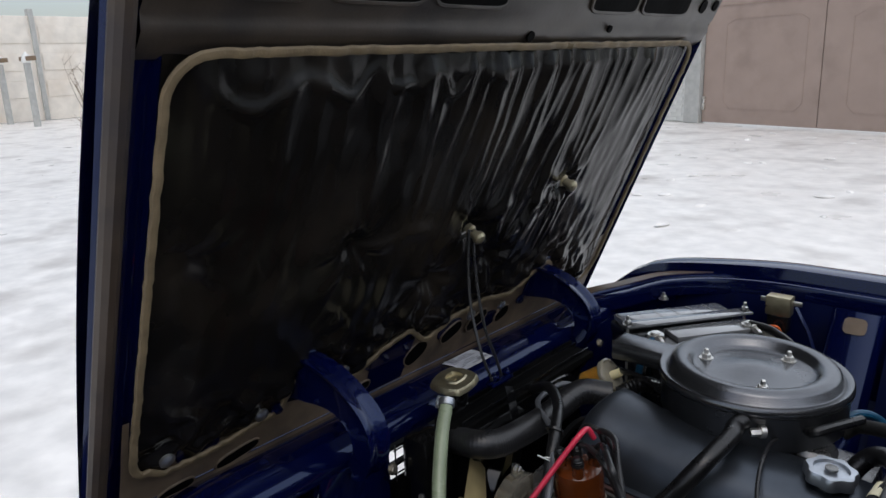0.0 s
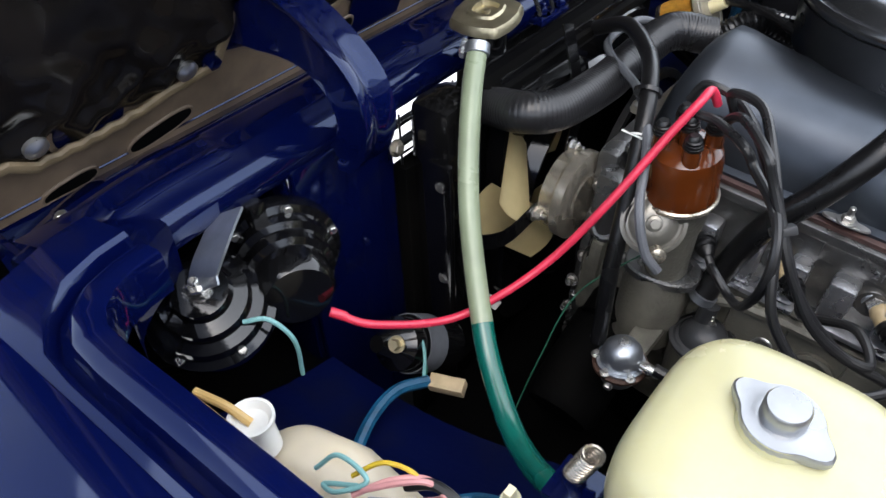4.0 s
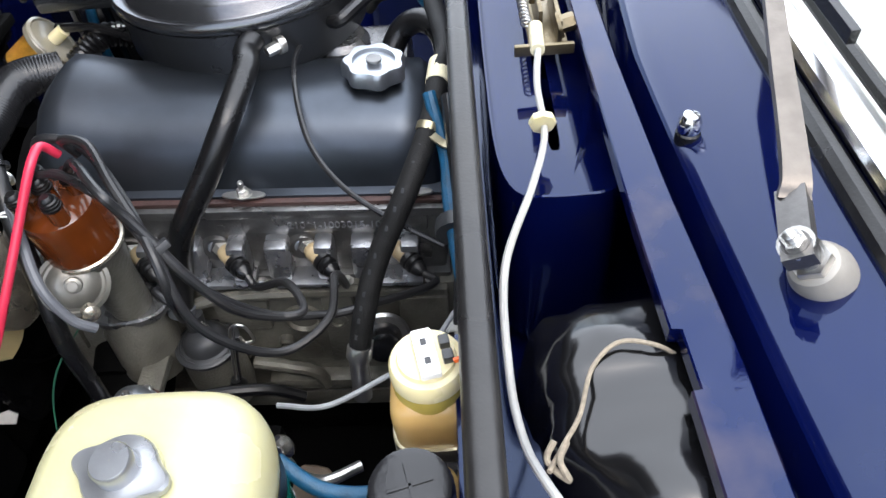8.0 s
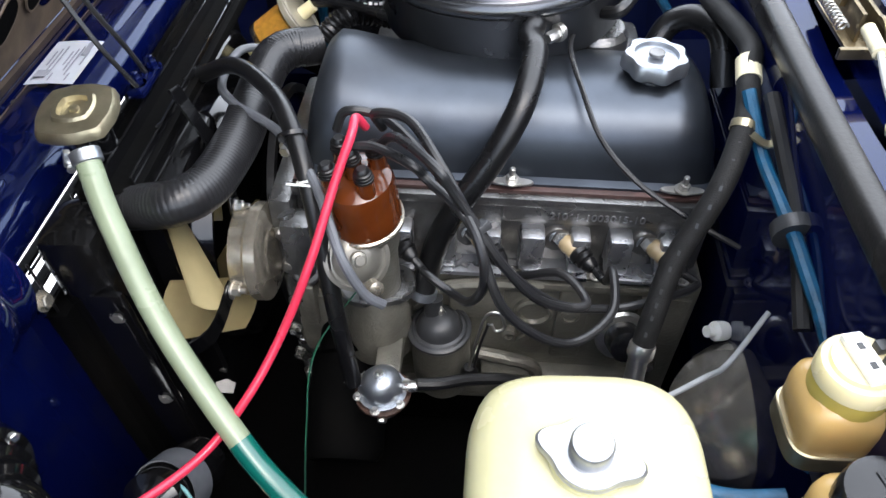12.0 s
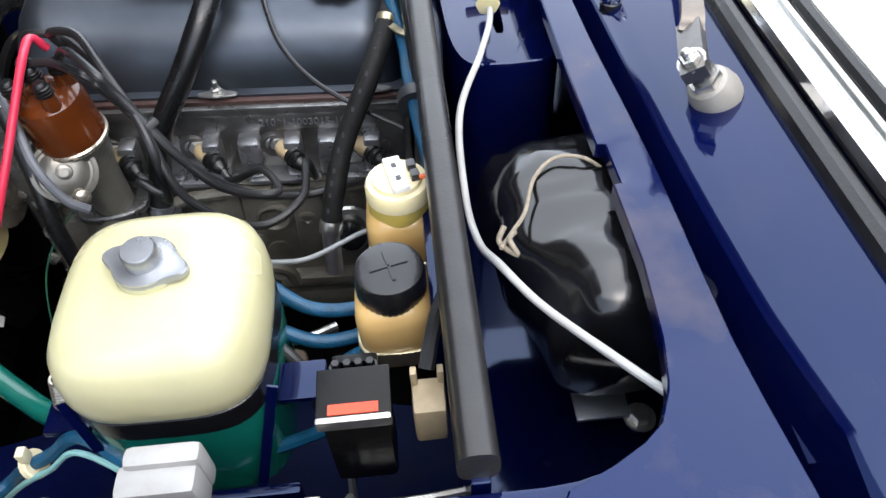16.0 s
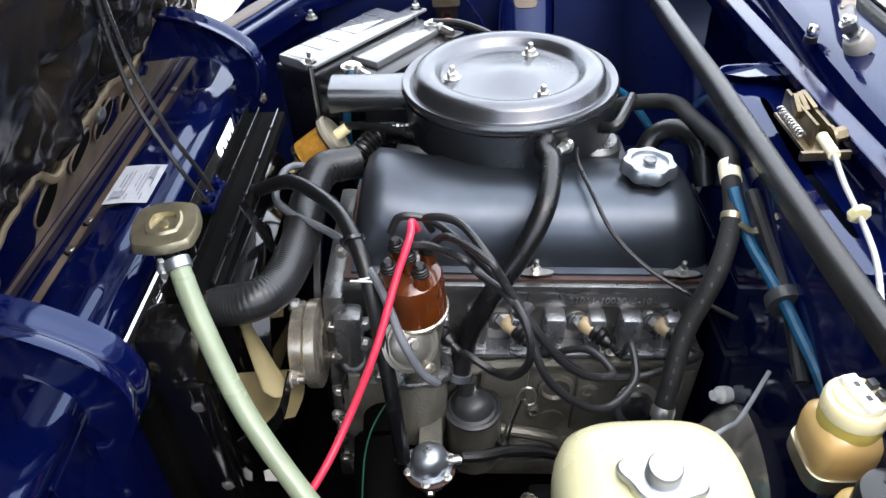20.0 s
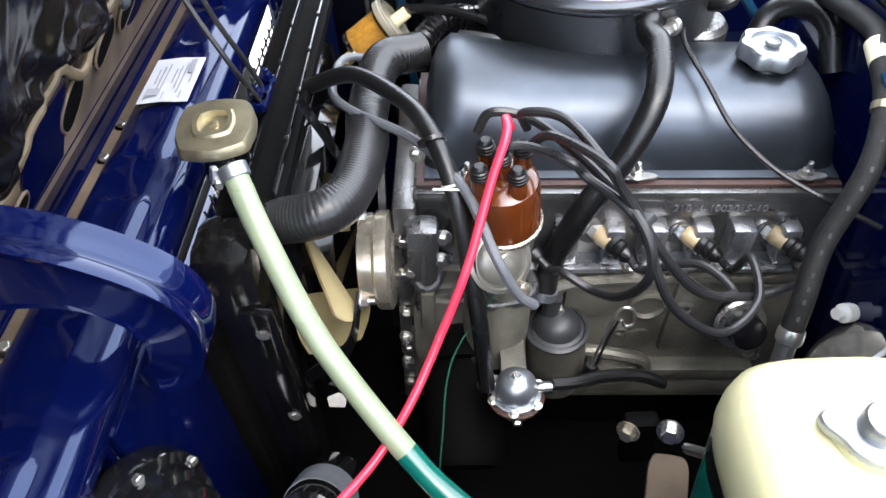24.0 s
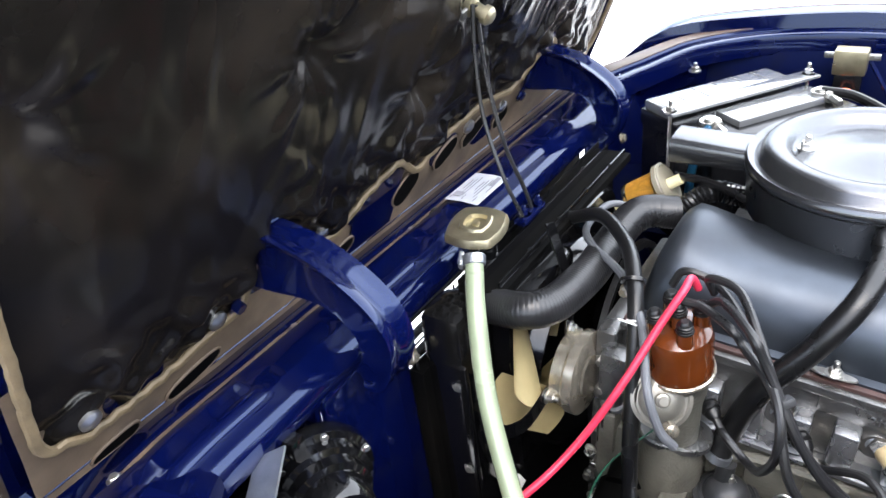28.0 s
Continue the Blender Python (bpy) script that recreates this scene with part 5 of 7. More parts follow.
part("condenser", lathe([(0.006, 0), (0.006, 0.007), (0.003, 0.009)], 14, to((-0.087, -0.222, 0.740), (0.5, -0.6, 0.2)) @ Matrix.Scale(1.3, 4)), MOTOR, va)

# ---- wires ----
HT = thing("ignition_lead_set", (0.0, -0.235, 0.83), "black ignition leads clipped together in front of the cylinder head", "ignition leads")
def lead(pts, plug_no):
    end = PLUGS[plug_no]
    part("lead", tube(pts + [end + V((0.012, -0.012, -0.006)), end], 0.0042, 10, 8), CABLE, HT)


lead([(-0.118, -0.133, 0.846), (-0.105, -0.133, 0.866), (-0.069, -0.140, 0.860), (-0.025, -0.190, 0.846), (0.008, -0.242, 0.828), (0.015, -0.259, 0.790), (0.002, -0.237, 0.739), (-0.016, -0.205, 0.711), (-0.043, -0.186, 0.718)], 0)
lead([(-0.075, -0.139, 0.852), (-0.079, -0.145, 0.872), (-0.048, -0.163, 0.878), (-0.021, -0.202, 0.865), (0.005, -0.231, 0.831), (0.036, -0.244, 0.784), (0.077, -0.237, 0.738), (0.105, -0.224, 0.724), (0.084, -0.186, 0.721)], 1)
lead([(-0.097, -0.171, 0.858), (-0.075, -0.176, 0.860), (-0.044, -0.196, 0.858), (-0.031, -0.200, 0.845), (0.005, -0.236, 0.829), (0.032, -0.270, 0.768), (0.085, -0.263, 0.716), (0.127, -0.229, 0.716), (0.131, -0.185, 0.726)], 2)
lead([(-0.076, -0.165, 0.853), (-0.057, -0.178, 0.872), (-0.021, -0.221, 0.875), (-0.006, -0.225, 0.849), (0.053, -0.247, 0.762), (0.118, -0.221, 0.713), (0.167, -0.205, 0.706)], 3)
part("wire_clip", box(-0.013, 0.013, -0.009, 0.009, -0.005, 0.005, 0.002, to((0.010, -0.233, 0.824), (0.45, -0.2, -0.8), 30) @ Matrix.Scale(0.72, 4)), GREYPL, HT, "grey plastic wire clip")
cl2 = thing("coil_lead", (-0.288, -0.443, 0.70), "bright red high-tension coil lead", "cable")
part("lead", tube([(-0.089, -0.144, 0.857), (-0.094, -0.153, 0.873), (-0.095, -0.174, 0.871), (-0.109, -0.197, 0.841), (-0.131, -0.241, 0.789), (-0.159, -0.276, 0.735), (-0.186, -0.320, 0.703), (-0.220, -0.364, 0.681), (-0.259, -0.420, 0.697), (-0.288, -0.443, 0.713)], 0.0040, 12, 8), REDW, cl2)
part("coil_end", lathe([(0.0048, 0), (0.0050, 0.012), (0.0044, 0.016)], 12, to((-0.290, -0.444, 0.714), (0.75, 0.55, -0.4))), REDW, cl2)
fh = thing("fuel_hose", (-0.12, -0.235, 0.60), "black rubber fuel hose looping down to the fuel pump", "hose")
part("hose", tube([(-0.292, 0.001, 0.816), (-0.239, -0.027, 0.845), (-0.192, -0.074, 0.849), (-0.164, -0.121, 0.849), (-0.142, -0.169, 0.821), (-0.131, -0.203, 0.760), (-0.123, -0.230, 0.704), (-0.120, -0.237, 0.642), (-0.118, -0.242, 0.613)], 0.0085, 12), RUBBER, fh)
part("cable_tie", lathe([(0.0135, 0), (0.0135, 0.004)], 16, to((-0.158, -0.135, 0.843), (0.2, -0.6, -0.5))), BLACKPL, fh)
part("white_tie", lathe([(0.0095, 0), (0.0095, 0.002)], 16, to((-0.142, -0.170, 0.82), (0.2, -0.5, -0.8))), WHITEPL, fh, "white cable tie")
part("tie_tail", box(-0.004, 0.022, -0.0012, 0.0012, -0.0006, 0.0006, 0, to((-0.154, -0.179, 0.822), (0, 0.3, 1), 170)), WHITEPL, fh)
solo("coil_wire", tube([(-0.221, 0.073, 0.801), (-0.258, 0.050, 0.817), (-0.265, -0.008, 0.815), (-0.238, -0.059, 0.824), (-0.176, -0.116, 0.829), (-0.132, -0.180, 0.823), (-0.107, -0.231, 0.790), (-0.089, -0.245, 0.757), (-0.074, -0.243, 0.739)], 0.0046, 10), CABLEGREY, "grey sheathed wire running beside the fuel hose", "cable")
solo("throttle_cable", tube([(0.099, 0.036, 0.844), (0.094, 0.003, 0.841), (0.103, -0.058, 0.833), (0.119, -0.105, 0.813), (0.150, -0.142, 0.794), (0.194, -0.170, 0.777), (0.236, -0.187, 0.760)], 0.0027, 8), CABLE, "thin black cable lying over the valve cover", "cable")
rh = thing("heater_hose", (0.156, -0.255, 0.68), "black rubber hose with faded lettering beside the bulkhead", "hose")
RH = [(0.155, 0.145, 0.820), (0.176, 0.144, 0.838), (0.228, 0.112, 0.855), (0.238, 0.051, 0.863), (0.248, -0.042, 0.873), (0.240, -0.081, 0.867), (0.232, -0.126, 0.851), (0.209, -0.176, 0.820), (0.177, -0.207, 0.765), (0.161, -0.237, 0.725), (0.152, -0.254, 0.689)]
HOSEDULL = mat("dull_braided_rubber", (0.012, 0.012, 0.012), 0.62, 0, 0, 0.3, 90, 0.35, 700, dirt=(0.035, 0.033, 0.03), dirt_amount=0.4, ior=1.3)
part("hose", tube(RH, 0.0102, 14), HOSEDULL, rh)
part("hose_tape", lathe([(0.0110, 0), (0.0110, 0.026)], 18, to((0.243, -0.064, 0.870), (-0.15, -1, -0.2))), TAG, rh, "yellowed paper tape")
part("strap", lathe([(0.0112, 0), (0.0112, 0.007)], 18, to((0.231, -0.128, 0.850), (-0.3, -0.75, -0.5))), BRASS, rh, "yellowed strap")
part("strap_tail", sweep(curve([(0.229, -0.14, 0.852), (0.245, -0.152, 0.846), (0.258, -0.148, 0.852)], 4), [(-0.004, -0.001), (0.004, -0.001), (0.004, 0.001), (-0.004, 0.001)]), BRASS, rh)
part("end_clamp", lathe([(0.0110, 0), (0.0120, 0.003), (0.0120, 0.012), (0.0110, 0.014)], 18, to((0.155, -0.249, 0.701), (-0.2, -0.4, -0.9))), STEEL, rh, "bright hose clamp")
part("clamp_ear", box(-0.004, 0.004, -0.02, -0.012, -0.005, 0.005, 0.001, to((0.153, -0.252, 0.695), (-0.2, -0.4, -0.9))), STEEL, rh)
part("end_pipe", lathe([(0.009, 0), (0.009, 0.05)], 14, to((0.152, -0.254, 0.689), (-0.05, -0.2, -1))), STEEL, rh)
for k in range(14):
    t = 0.55 + 0.03 * k
    line = curve(RH, 8)
    i = int(t * (len(line) - 1))
    if i < len(line) - 1:
        d = (line[i + 1] - line[i]).normalized()
        p = line[i] + V((-0.3, -0.75, 0.55)).normalized() * 0.0099
        part("faded_mark", box(-0.0012, 0.0012, -0.0022, 0.0022, -0.0003, 0.0008, 0, to(p, V((-0.3, -0.75, 0.55)))), GREYPL, rh)
solo("wiring_loom", tube([(0.232, -0.112, 0.872), (0.243, -0.154, 0.836), (0.245, -0.205, 0.833), (0.250, -0.262, 0.824), (0.260, -0.335, 0.791), (0.251, -0.383, 0.733)], 0.0058, 10), TEALW, "teal taped wiring loom along the bulkhead", "cable")
solo("wiring_loom", tube([(0.249, -0.12, 0.872), (0.253, -0.18, 0.846), (0.2545, -0.23, 0.826), (0.25, -0.30, 0.79)], 0.007, 10), CABLE, "black taped wiring loom along the bulkhead", "cable")
solo("loom_clip", lathe([(0.017, 0), (0.0175, 0.006), (0.017, 0.012)], 16, to((0.250, -0.228, 0.829), (0, -1, -0.2))), GREYPL, "grey clip holding the loom", "clip")

# ---- fuel pump, filters and low things ----
SOILEDW = mat("pale_scrap_plastic", (0.5, 0.49, 0.46), 0.5, 0, 0, 0.15, 60)
RUST = mat("rusty_brown_steel", (0.05, 0.023, 0.015), 0.6, 0.2, 0, 0.4, 40, 0.4, 200, dirt=(0.05, 0.03, 0.02), dirt_amount=0.6)
fp = shift(thing("fuel_pump", (-0.085, -0.262, 0.645), "zinc fuel pump with a domed lid on the block", "fuel pump", turn=Matrix.Scale(0.70, 4)), -0.004, 0.018, -0.008)
MF = Matrix.Translation((-0.085, -0.262, 0))
part("dome", lathe([(0.03, 0.60), (0.031, 0.606), (0.0285, 0.622), (0.02, 0.634), (0.008, 0.639), (0.0, 0.64)], 28, MF), ZINC, fp, "pressed zinc dome")
part("dome_bolt", hexnut(0.006, 0.007, MF @ to((0, 0, 0.639))), STEEL, fp)
part("body", lathe([(0.016, 0.555), (0.026, 0.562), (0.031, 0.580), (0.034, 0.590), (0.036, 0.601)], 28, MF), ZINC, fp)
part("diaphragm", lathe([(0.037, 0.5885), (0.041, 0.590), (0.041, 0.594), (0.037, 0.5955)], 24, MF), RUST, fp, "rusty brown diaphragm flange")
part("lever_housing", box(-0.105, -0.065, -0.258, -0.15, 0.570, 0.588, 0.006), IRON, fp)
for k in range(6):
    a = radians(60 * k + 20)
    part("flange_screw", hexnut(0.005, 0.006, MF @ to((0.036 * math.cos(a), 0.036 * math.sin(a), 0.60))), STEEL, fp)
part("inlet_pipe", lathe([(0.007, 0), (0.007, 0.03)], 12, to((-0.11, -0.255, 0.606), (-1, 0.1, 0.2))), STEEL, fp)
part("outlet_pipe", lathe([(0.007, 0), (0.009, 0.012), (0.006, 0.03)], 12, to((-0.055, -0.262, 0.61), (1, 0, 0))), STEEL, fp)
part("drain", hexnut(0.007, 0.012, to((-0.085, -0.285, 0.57), (0, -1, -0.3))), STEEL, fp)
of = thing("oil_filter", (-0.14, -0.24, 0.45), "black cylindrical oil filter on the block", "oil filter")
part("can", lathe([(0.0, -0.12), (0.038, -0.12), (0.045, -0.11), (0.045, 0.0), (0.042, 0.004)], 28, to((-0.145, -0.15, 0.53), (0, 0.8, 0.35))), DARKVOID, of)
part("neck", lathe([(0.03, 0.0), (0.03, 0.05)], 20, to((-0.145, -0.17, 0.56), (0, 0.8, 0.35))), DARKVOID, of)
solo("fuel_line", tube([(-0.054, -0.244, 0.617), (-0.03, -0.238, 0.610), (0.0, -0.225, 0.60), (0.04, -0.215, 0.585), (0.07, -0.21, 0.56)], 0.0065, 10), RUBBER, "perished black fuel line from the pump", "hose")
dp = thing("dipstick", (-0.01, -0.2, 0.57), "thin wire dipstick with a looped handle", "dipstick")
shift(dp, 0.006, 0.008, -0.006)
part("loop", tube([(-0.012, -0.2, 0.57), (-0.003, -0.2, 0.62), (0.008, -0.2, 0.668), (0.022, -0.2, 0.672), (0.027, -0.2, 0.65), (0.018, -0.2, 0.645), (0.014, -0.2, 0.655)], 0.0016, 8), STEEL, dp)
part("rod", tube([(-0.006, -0.2, 0.575), (0.002, -0.2, 0.62), (0.011, -0.2, 0.655)], 0.0016, 8), CABLE, dp)
part("grommet", lathe([(0.009, 0.565), (0.010, 0.570), (0.006, 0.58)], 14, Matrix.Translation((-0.01, -0.2, 0))), RUBBER, dp)
ss = thing("oil_pressure_sender", (0.155, -0.15, 0.60), "black oil pressure sender with a zinc flange", "sensor")
shift(ss, -0.004, 0, -0.024)
part("body", lathe([(0.012, 0), (0.012, 0.02), (0.026, 0.022), (0.028, 0.025), (0.028, 0.030), (0.020, 0.034), (0.018, 0.055), (0.012, 0.058), (0.0, 0.058)], 24, to((0.16, -0.13, 0.605), (0.1, -0.9, 0.35))), BLACKPL, ss)
part("flange", lathe([(0.029, 0.0285), (0.0295, 0.031), (0.027, 0.0345)], 24, to((0.16, -0.13, 0.605), (0.1, -0.9, 0.35))), STEEL, ss)
part("core_plug", lathe([(0.0, 0), (0.022, 0), (0.022, 0.006), (0.018, 0.008), (0.016, 0.003), (0.0, 0.003)], 24, to((0.075, -0.124, 0.60), (0, -1, 0))), IRON, engine)
part("core_plug", lathe([(0.0, 0), (0.016, 0), (0.016, 0.005), (0.0, 0.006)], 24, to((0.075, -0.124, 0.54), (0, -1, 0))), IRON, engine)
for x in (-0.16, -0.02, 0.12, 0.22):
    part("block_bolt", hexnut(0.007, 0.008, to((x, -0.125, 0.50 + 0.03 * math.sin(x * 30)), (0, -1, 0))), STEEL, engine)
part("block_web", box(0.02, 0.22, -0.145, -0.12, 0.48, 0.50, 0.006), IRON, engine)
part("block_boss", box(-0.19, -0.06, -0.15, -0.12, 0.52, 0.63, 0.02), IRON, engine)
part("distributor_boss", lathe([(0.036, 0.56), (0.036, 0.63), (0.028, 0.66)], 24, Matrix.Translation((-0.096, -0.15, 0))), IRON, engine)
sv = thing("brake_servo", (0.235, -0.24, 0.55), "silver domed brake servo below the reservoirs", "brake servo")
shift(sv, 0.010, 0.006, 0.006)
part("dome", lathe([(0.0, 0.06), (0.03, 0.058), (0.06, 0.045), (0.075, 0.02), (0.08, 0.0), (0.084, -0.004), (0.084, -0.012), (0.078, -0.016)], 36, to((0.258, -0.262, 0.585), (-0.72, -0.25, 0.65))), SERVO, sv)
part("valve", lathe([(0.009, 0), (0.010, 0.004), (0.010, 0.014), (0.006, 0.016), (0.006, 0.024)], 16, to((0.243, -0.19, 0.632), (-0.9, -0.3, 0.3))), WHITEPL, sv, "white check valve")
solo("mount_bracket", box(0.02, 0.055, -0.27, -0.25, 0.50, 0.575, 0.006), DARKVOID, "dark bracket with a light bolt beside the block", "bracket")
bb = thing("mount_bolt", (0.03, -0.275, 0.57), "steel bolt heads on a dark bracket", "bolt")
part("bolt_head", hexnut(0.008, 0.008, to((0.02, -0.275, 0.575), (-0.5, -0.8, 0.2))), MOTOR, bb)
part("bolt_head", hexnut(0.009, 0.010, to((0.06, -0.28, 0.58), (-0.3, -0.8, 0.4))), STEEL, bb)
solo("vacuum_pipe", tube([(0.07, -0.30, 0.585), (0.09, -0.33, 0.62), (0.12, -0.345, 0.635), (0.15, -0.33, 0.63)], 0.0055, 10), STEEL, "bent grey metal pipe", "pipe")
solo("engine_wire", tube([(-0.10, -0.2, 0.72), (-0.15, -0.24, 0.66), (-0.165, -0.28, 0.58), (-0.175, -0.31, 0.50)], 0.0009, 6), DGREENW, "thin green wire hanging by the block", "wire")
solo("paint_mark", plate([(-0.010, -0.006), (0.008, -0.009), (0.012, 0.003), (0.002, 0.009), (-0.011, 0.006)], 0.002, 0.0004, to((-0.291, -0.189, 0.516), (0.1, -0.7, 0.7))), SOILEDW, "chipped scrap of pale plastic caught beside the radiator", "scrap")
# castings at the front of the block
part("thermostat_boss", lathe([(0.017, 0), (0.017, 0.018), (0.013, 0.021), (0.009, 0.021), (0.008, 0.012), (0.0, 0.012)], 22, to((-0.172, -0.128, 0.655), (0.1, -0.8, 0.5))), CAST, engine)
part("front_lug", box(-0.19, -0.158, -0.150, -0.12, 0.66, 0.735, 0.008), CAST, engine)
part("front_lug", box(-0.178, -0.162, -0.156, -0.12, 0.585, 0.65, 0.006), IRON, engine)
part("front_web", tube([(-0.185, -0.132, 0.735), (-0.172, -0.142, 0.70), (-0.176, -0.14, 0.62), (-0.185, -0.132, 0.56)], 0.009, 10), CAST, engine)
part("dipstick_tube", tube([(-0.135, -0.135, 0.61), (-0.12, -0.15, 0.63), (-0.1, -0.155, 0.632), (-0.07, -0.15, 0.628)], 0.006, 8), IRON, engine)
for x, z in ((-0.153, 0.722), (-0.178, 0.80), (-0.186, 0.675), (-0.196, 0.515), (-0.196, 0.562), (-0.155, 0.69), (-0.14, 0.635)):
    part("cover_bolt", hexnut(0.0055, 0.008, to((x, -0.142 if z < 0.75 else -0.11, z), (-0.2, -1, 0.1))), STEEL, engine)
part("distributor_flange", plate([(a * 0.040, b * 0.026) for a, b in super_ring(1, 1, 2.4, 24)], 0.010, 0.002, to((-0.094, -0.152, 0.655), (-0.02, -0.10, 1), 20)), CAST, engine)
part("water_jacket_rib", tube([(-0.06, -0.128, 0.60), (-0.03, -0.135, 0.64), (0.02, -0.132, 0.648), (0.08, -0.13, 0.648)], 0.007, 8), IRON, engine)
belt = [V((-0.222, 0.03 - 0.13 * math.cos(a), 0.60 + 0.16 * math.sin(a))) for a in [2 * math.pi * i / 40 for i in range(40)]]
solo("fan_belt", sweep(belt, [(-0.006, -0.004), (0.006, -0.004), (0.005, 0.004), (-0.005, 0.004)], up=(1, 0, 0), closed=True), RUBBER, "black rubber drive belt at the front of the engine", "belt")
# cast relief of the block
for x0, x1, z0, z1, o in ((-0.185, -0.13, 0.56, 0.64, 0.012), (-0.02, 0.04, 0.585, 0.645, 0.006), (0.10, 0.135, 0.52, 0.648, 0.007), (0.185, 0.24, 0.56, 0.64, 0.010), (0.02, 0.24, 0.640, 0.652, 0.008)):
    part("cast_pad", box(x0, x1, -0.125 - o, -0.12, z0, z1, 0.005), IRON, engine)
for x, z, r in ((0.115, 0.60, 0.012), (0.05, 0.56, 0.009), (-0.165, 0.61, 0.010), (0.21, 0.52, 0.013), (0.165, 0.545, 0.008), (0.0, 0.54, 0.008)):
    part("cast_boss", lathe([(r, 0), (r * 0.95, 0.010), (r * 0.6, 0.012), (r * 0.55, 0.008), (0.0, 0.008)], 18, to((x, -0.123, z), (0, -1, 0))), IRON, engine)
part("oil_pipe", tube([(0.01, -0.14, 0.535), (0.05, -0.145, 0.532), (0.08, -0.145, 0.52), (0.09, -0.143, 0.49)], 0.008, 10), IRON, engine)
solo("mount_plate", plate([(a * 0.022, b * 0.05) for a, b in super_ring(1, 1, 5, 20)], 0.006, 0.001, to((0.068, -0.30, 0.47), (-0.1, -0.5, 0.8), 0)), DUST, "dusty brown steering bracket plate beside the block", "bracket")
lt = thing("loom_tie", (-0.052, -0.525, 0.745), "pale cable tie round the loom", "cable tie")
shift(lt, 0.0, 0.012, -0.004)
part("band", lathe([(0.010, 0), (0.0112, 0.001), (0.0112, 0.005), (0.010, 0.006)], 16, to((-0.045, -0.527, 0.756), (0.85, 0.1, 0.45))), TAG, lt)
part("tie_head", box(-0.003, 0.003, -0.004, 0.004, 0.0, 0.012, 0.001, to((-0.043, -0.527, 0.766))), TAG, lt)
# fuel filter and carburettor side
CLEARCAP = mat("milky_clear_plastic", (0.22, 0.20, 0.15), 0.2, 0, 0.3, 0.1, 30)
ff = thing("fuel_filter", (-0.222, 0.118, 0.77), "clear plastic fuel filter with amber paper", "fuel filter")
shift(ff, -0.002, -0.003, 0.003)
FD = V((0.75, 0.12, 0.5))
MFF = to((-0.255, 0.116, 0.783), FD) @ Matrix.Scale(1.22, 4)
part("element", lathe([(0.012, 0.006), (0.0195, 0.008), (0.0195, 0.040), (0.012, 0.042)], 24, MFF), PAPER, ff, "pleated amber paper element")
part("housing", lathe([(0.006, 0.0), (0.021, 0.003), (0.021, 0.044), (0.0235, 0.045)], 28, MFF, caps=False), AMBERGL, ff, "clear amber housing")
part("rim", lathe([(0.0, 0.0435), (0.0250, 0.0435), (0.0262, 0.0445), (0.0262, 0.0495), (0.0250, 0.051), (0.0, 0.0515)], 32, MFF), CLEARCAP, ff, "milky clear end cap")
part("cap_ring", lathe([(0.0255, 0.0505), (0.0262, 0.0515), (0.0235, 0.0525), (0.022, 0.051)], 32, MFF), CLEARCAP, ff)
part("nipple", lathe([(0.0065, 0.051), (0.006, 0.066), (0.0, 0.066)], 14, MFF), CREAMPL, ff)
part("stub", lathe([(0.006, -0.016), (0.006, 0.0)], 14, MFF), CREAMPL, ff)
ih = thing("intake_hose", (-0.13, 0.12, 0.79), "ribbed black hose below the snorkel", "hose")
part("hose", ribbed([(-0.18, 0.10, 0.80), (-0.15, 0.12, 0.82), (-0.12, 0.13, 0.815), (-0.08, 0.14, 0.80)], 0.014, 0.006, 0.001), RUBBER, ih)
for k in range(5):
    part("print_bar", box(-0.002, 0.002, -0.0012, 0.0012 + 0.0012 * (k % 2), 0.0, 0.0006, 0, to((-0.129 + 0.006 * k, 0.117, 0.8335), (0, -0.6, 0.8))), WHITEPL, ih, "white print on the hose")
solo("fuel_pipe", tube([(-0.20, 0.13, 0.83), (-0.15, 0.115, 0.835), (-0.09, 0.09, 0.83), (-0.03, 0.085, 0.82)], 0.0055, 10), RUBBER, "black fuel pipe behind the valve cover", "hose")
solo("choke_hose", tube([(0.12, 0.075, 0.845), (0.14, 0.04, 0.862), (0.155, 0.06, 0.865), (0.18, 0.12, 0.86)], 0.007, 10), RUBBER, "short black hose behind the oil cap", "hose")
solo("vent_hose", tube([(0.18, 0.05, 0.80), (0.20, 0.07, 0.83), (0.225, 0.06, 0.845), (0.245, 0.03, 0.84), (0.25, 0.0, 0.80)], 0.013, 12), RUBBER, "black rubber hose arching behind the oil cap", "hose")
solo("vacuum_hose", tube([(0.12, 0.14, 0.80), (0.16, 0.20, 0.83), (0.20, 0.22, 0.81), (0.24, 0.20, 0.76)], 0.006, 10), TEALW, "teal vacuum hose behind the air cleaner", "hose")
wn2 = thing("breather_clamp", (0.07, 0.0, 0.85), "small steel clamp holding a wire at the air cleaner", "clamp")
shift(wn2, 0.006, 0.0, 0.0)
part("screw", hexnut(0.006, 0.014, to((0.074, 0.01, 0.856), (-0.7, -0.7, 0))), STEEL, wn2)
part("band", lathe([(0.009, 0), (0.009, 0.008)], 14, to((0.078, 0.016, 0.855), (-0.7, -0.7, 0.1))), STEEL, wn2)

# ---- coolant tank and brake reservoirs ----
tk = thing("coolant_tank", (0.068, -0.482, 0.70), "milky yellow plastic coolant tank with a grey cap", "coolant tank")
MT = Matrix.Translation((0.0745, -0.466, 0.008)) @ Matrix.Diagonal((0.955, 0.975, 1, 1))
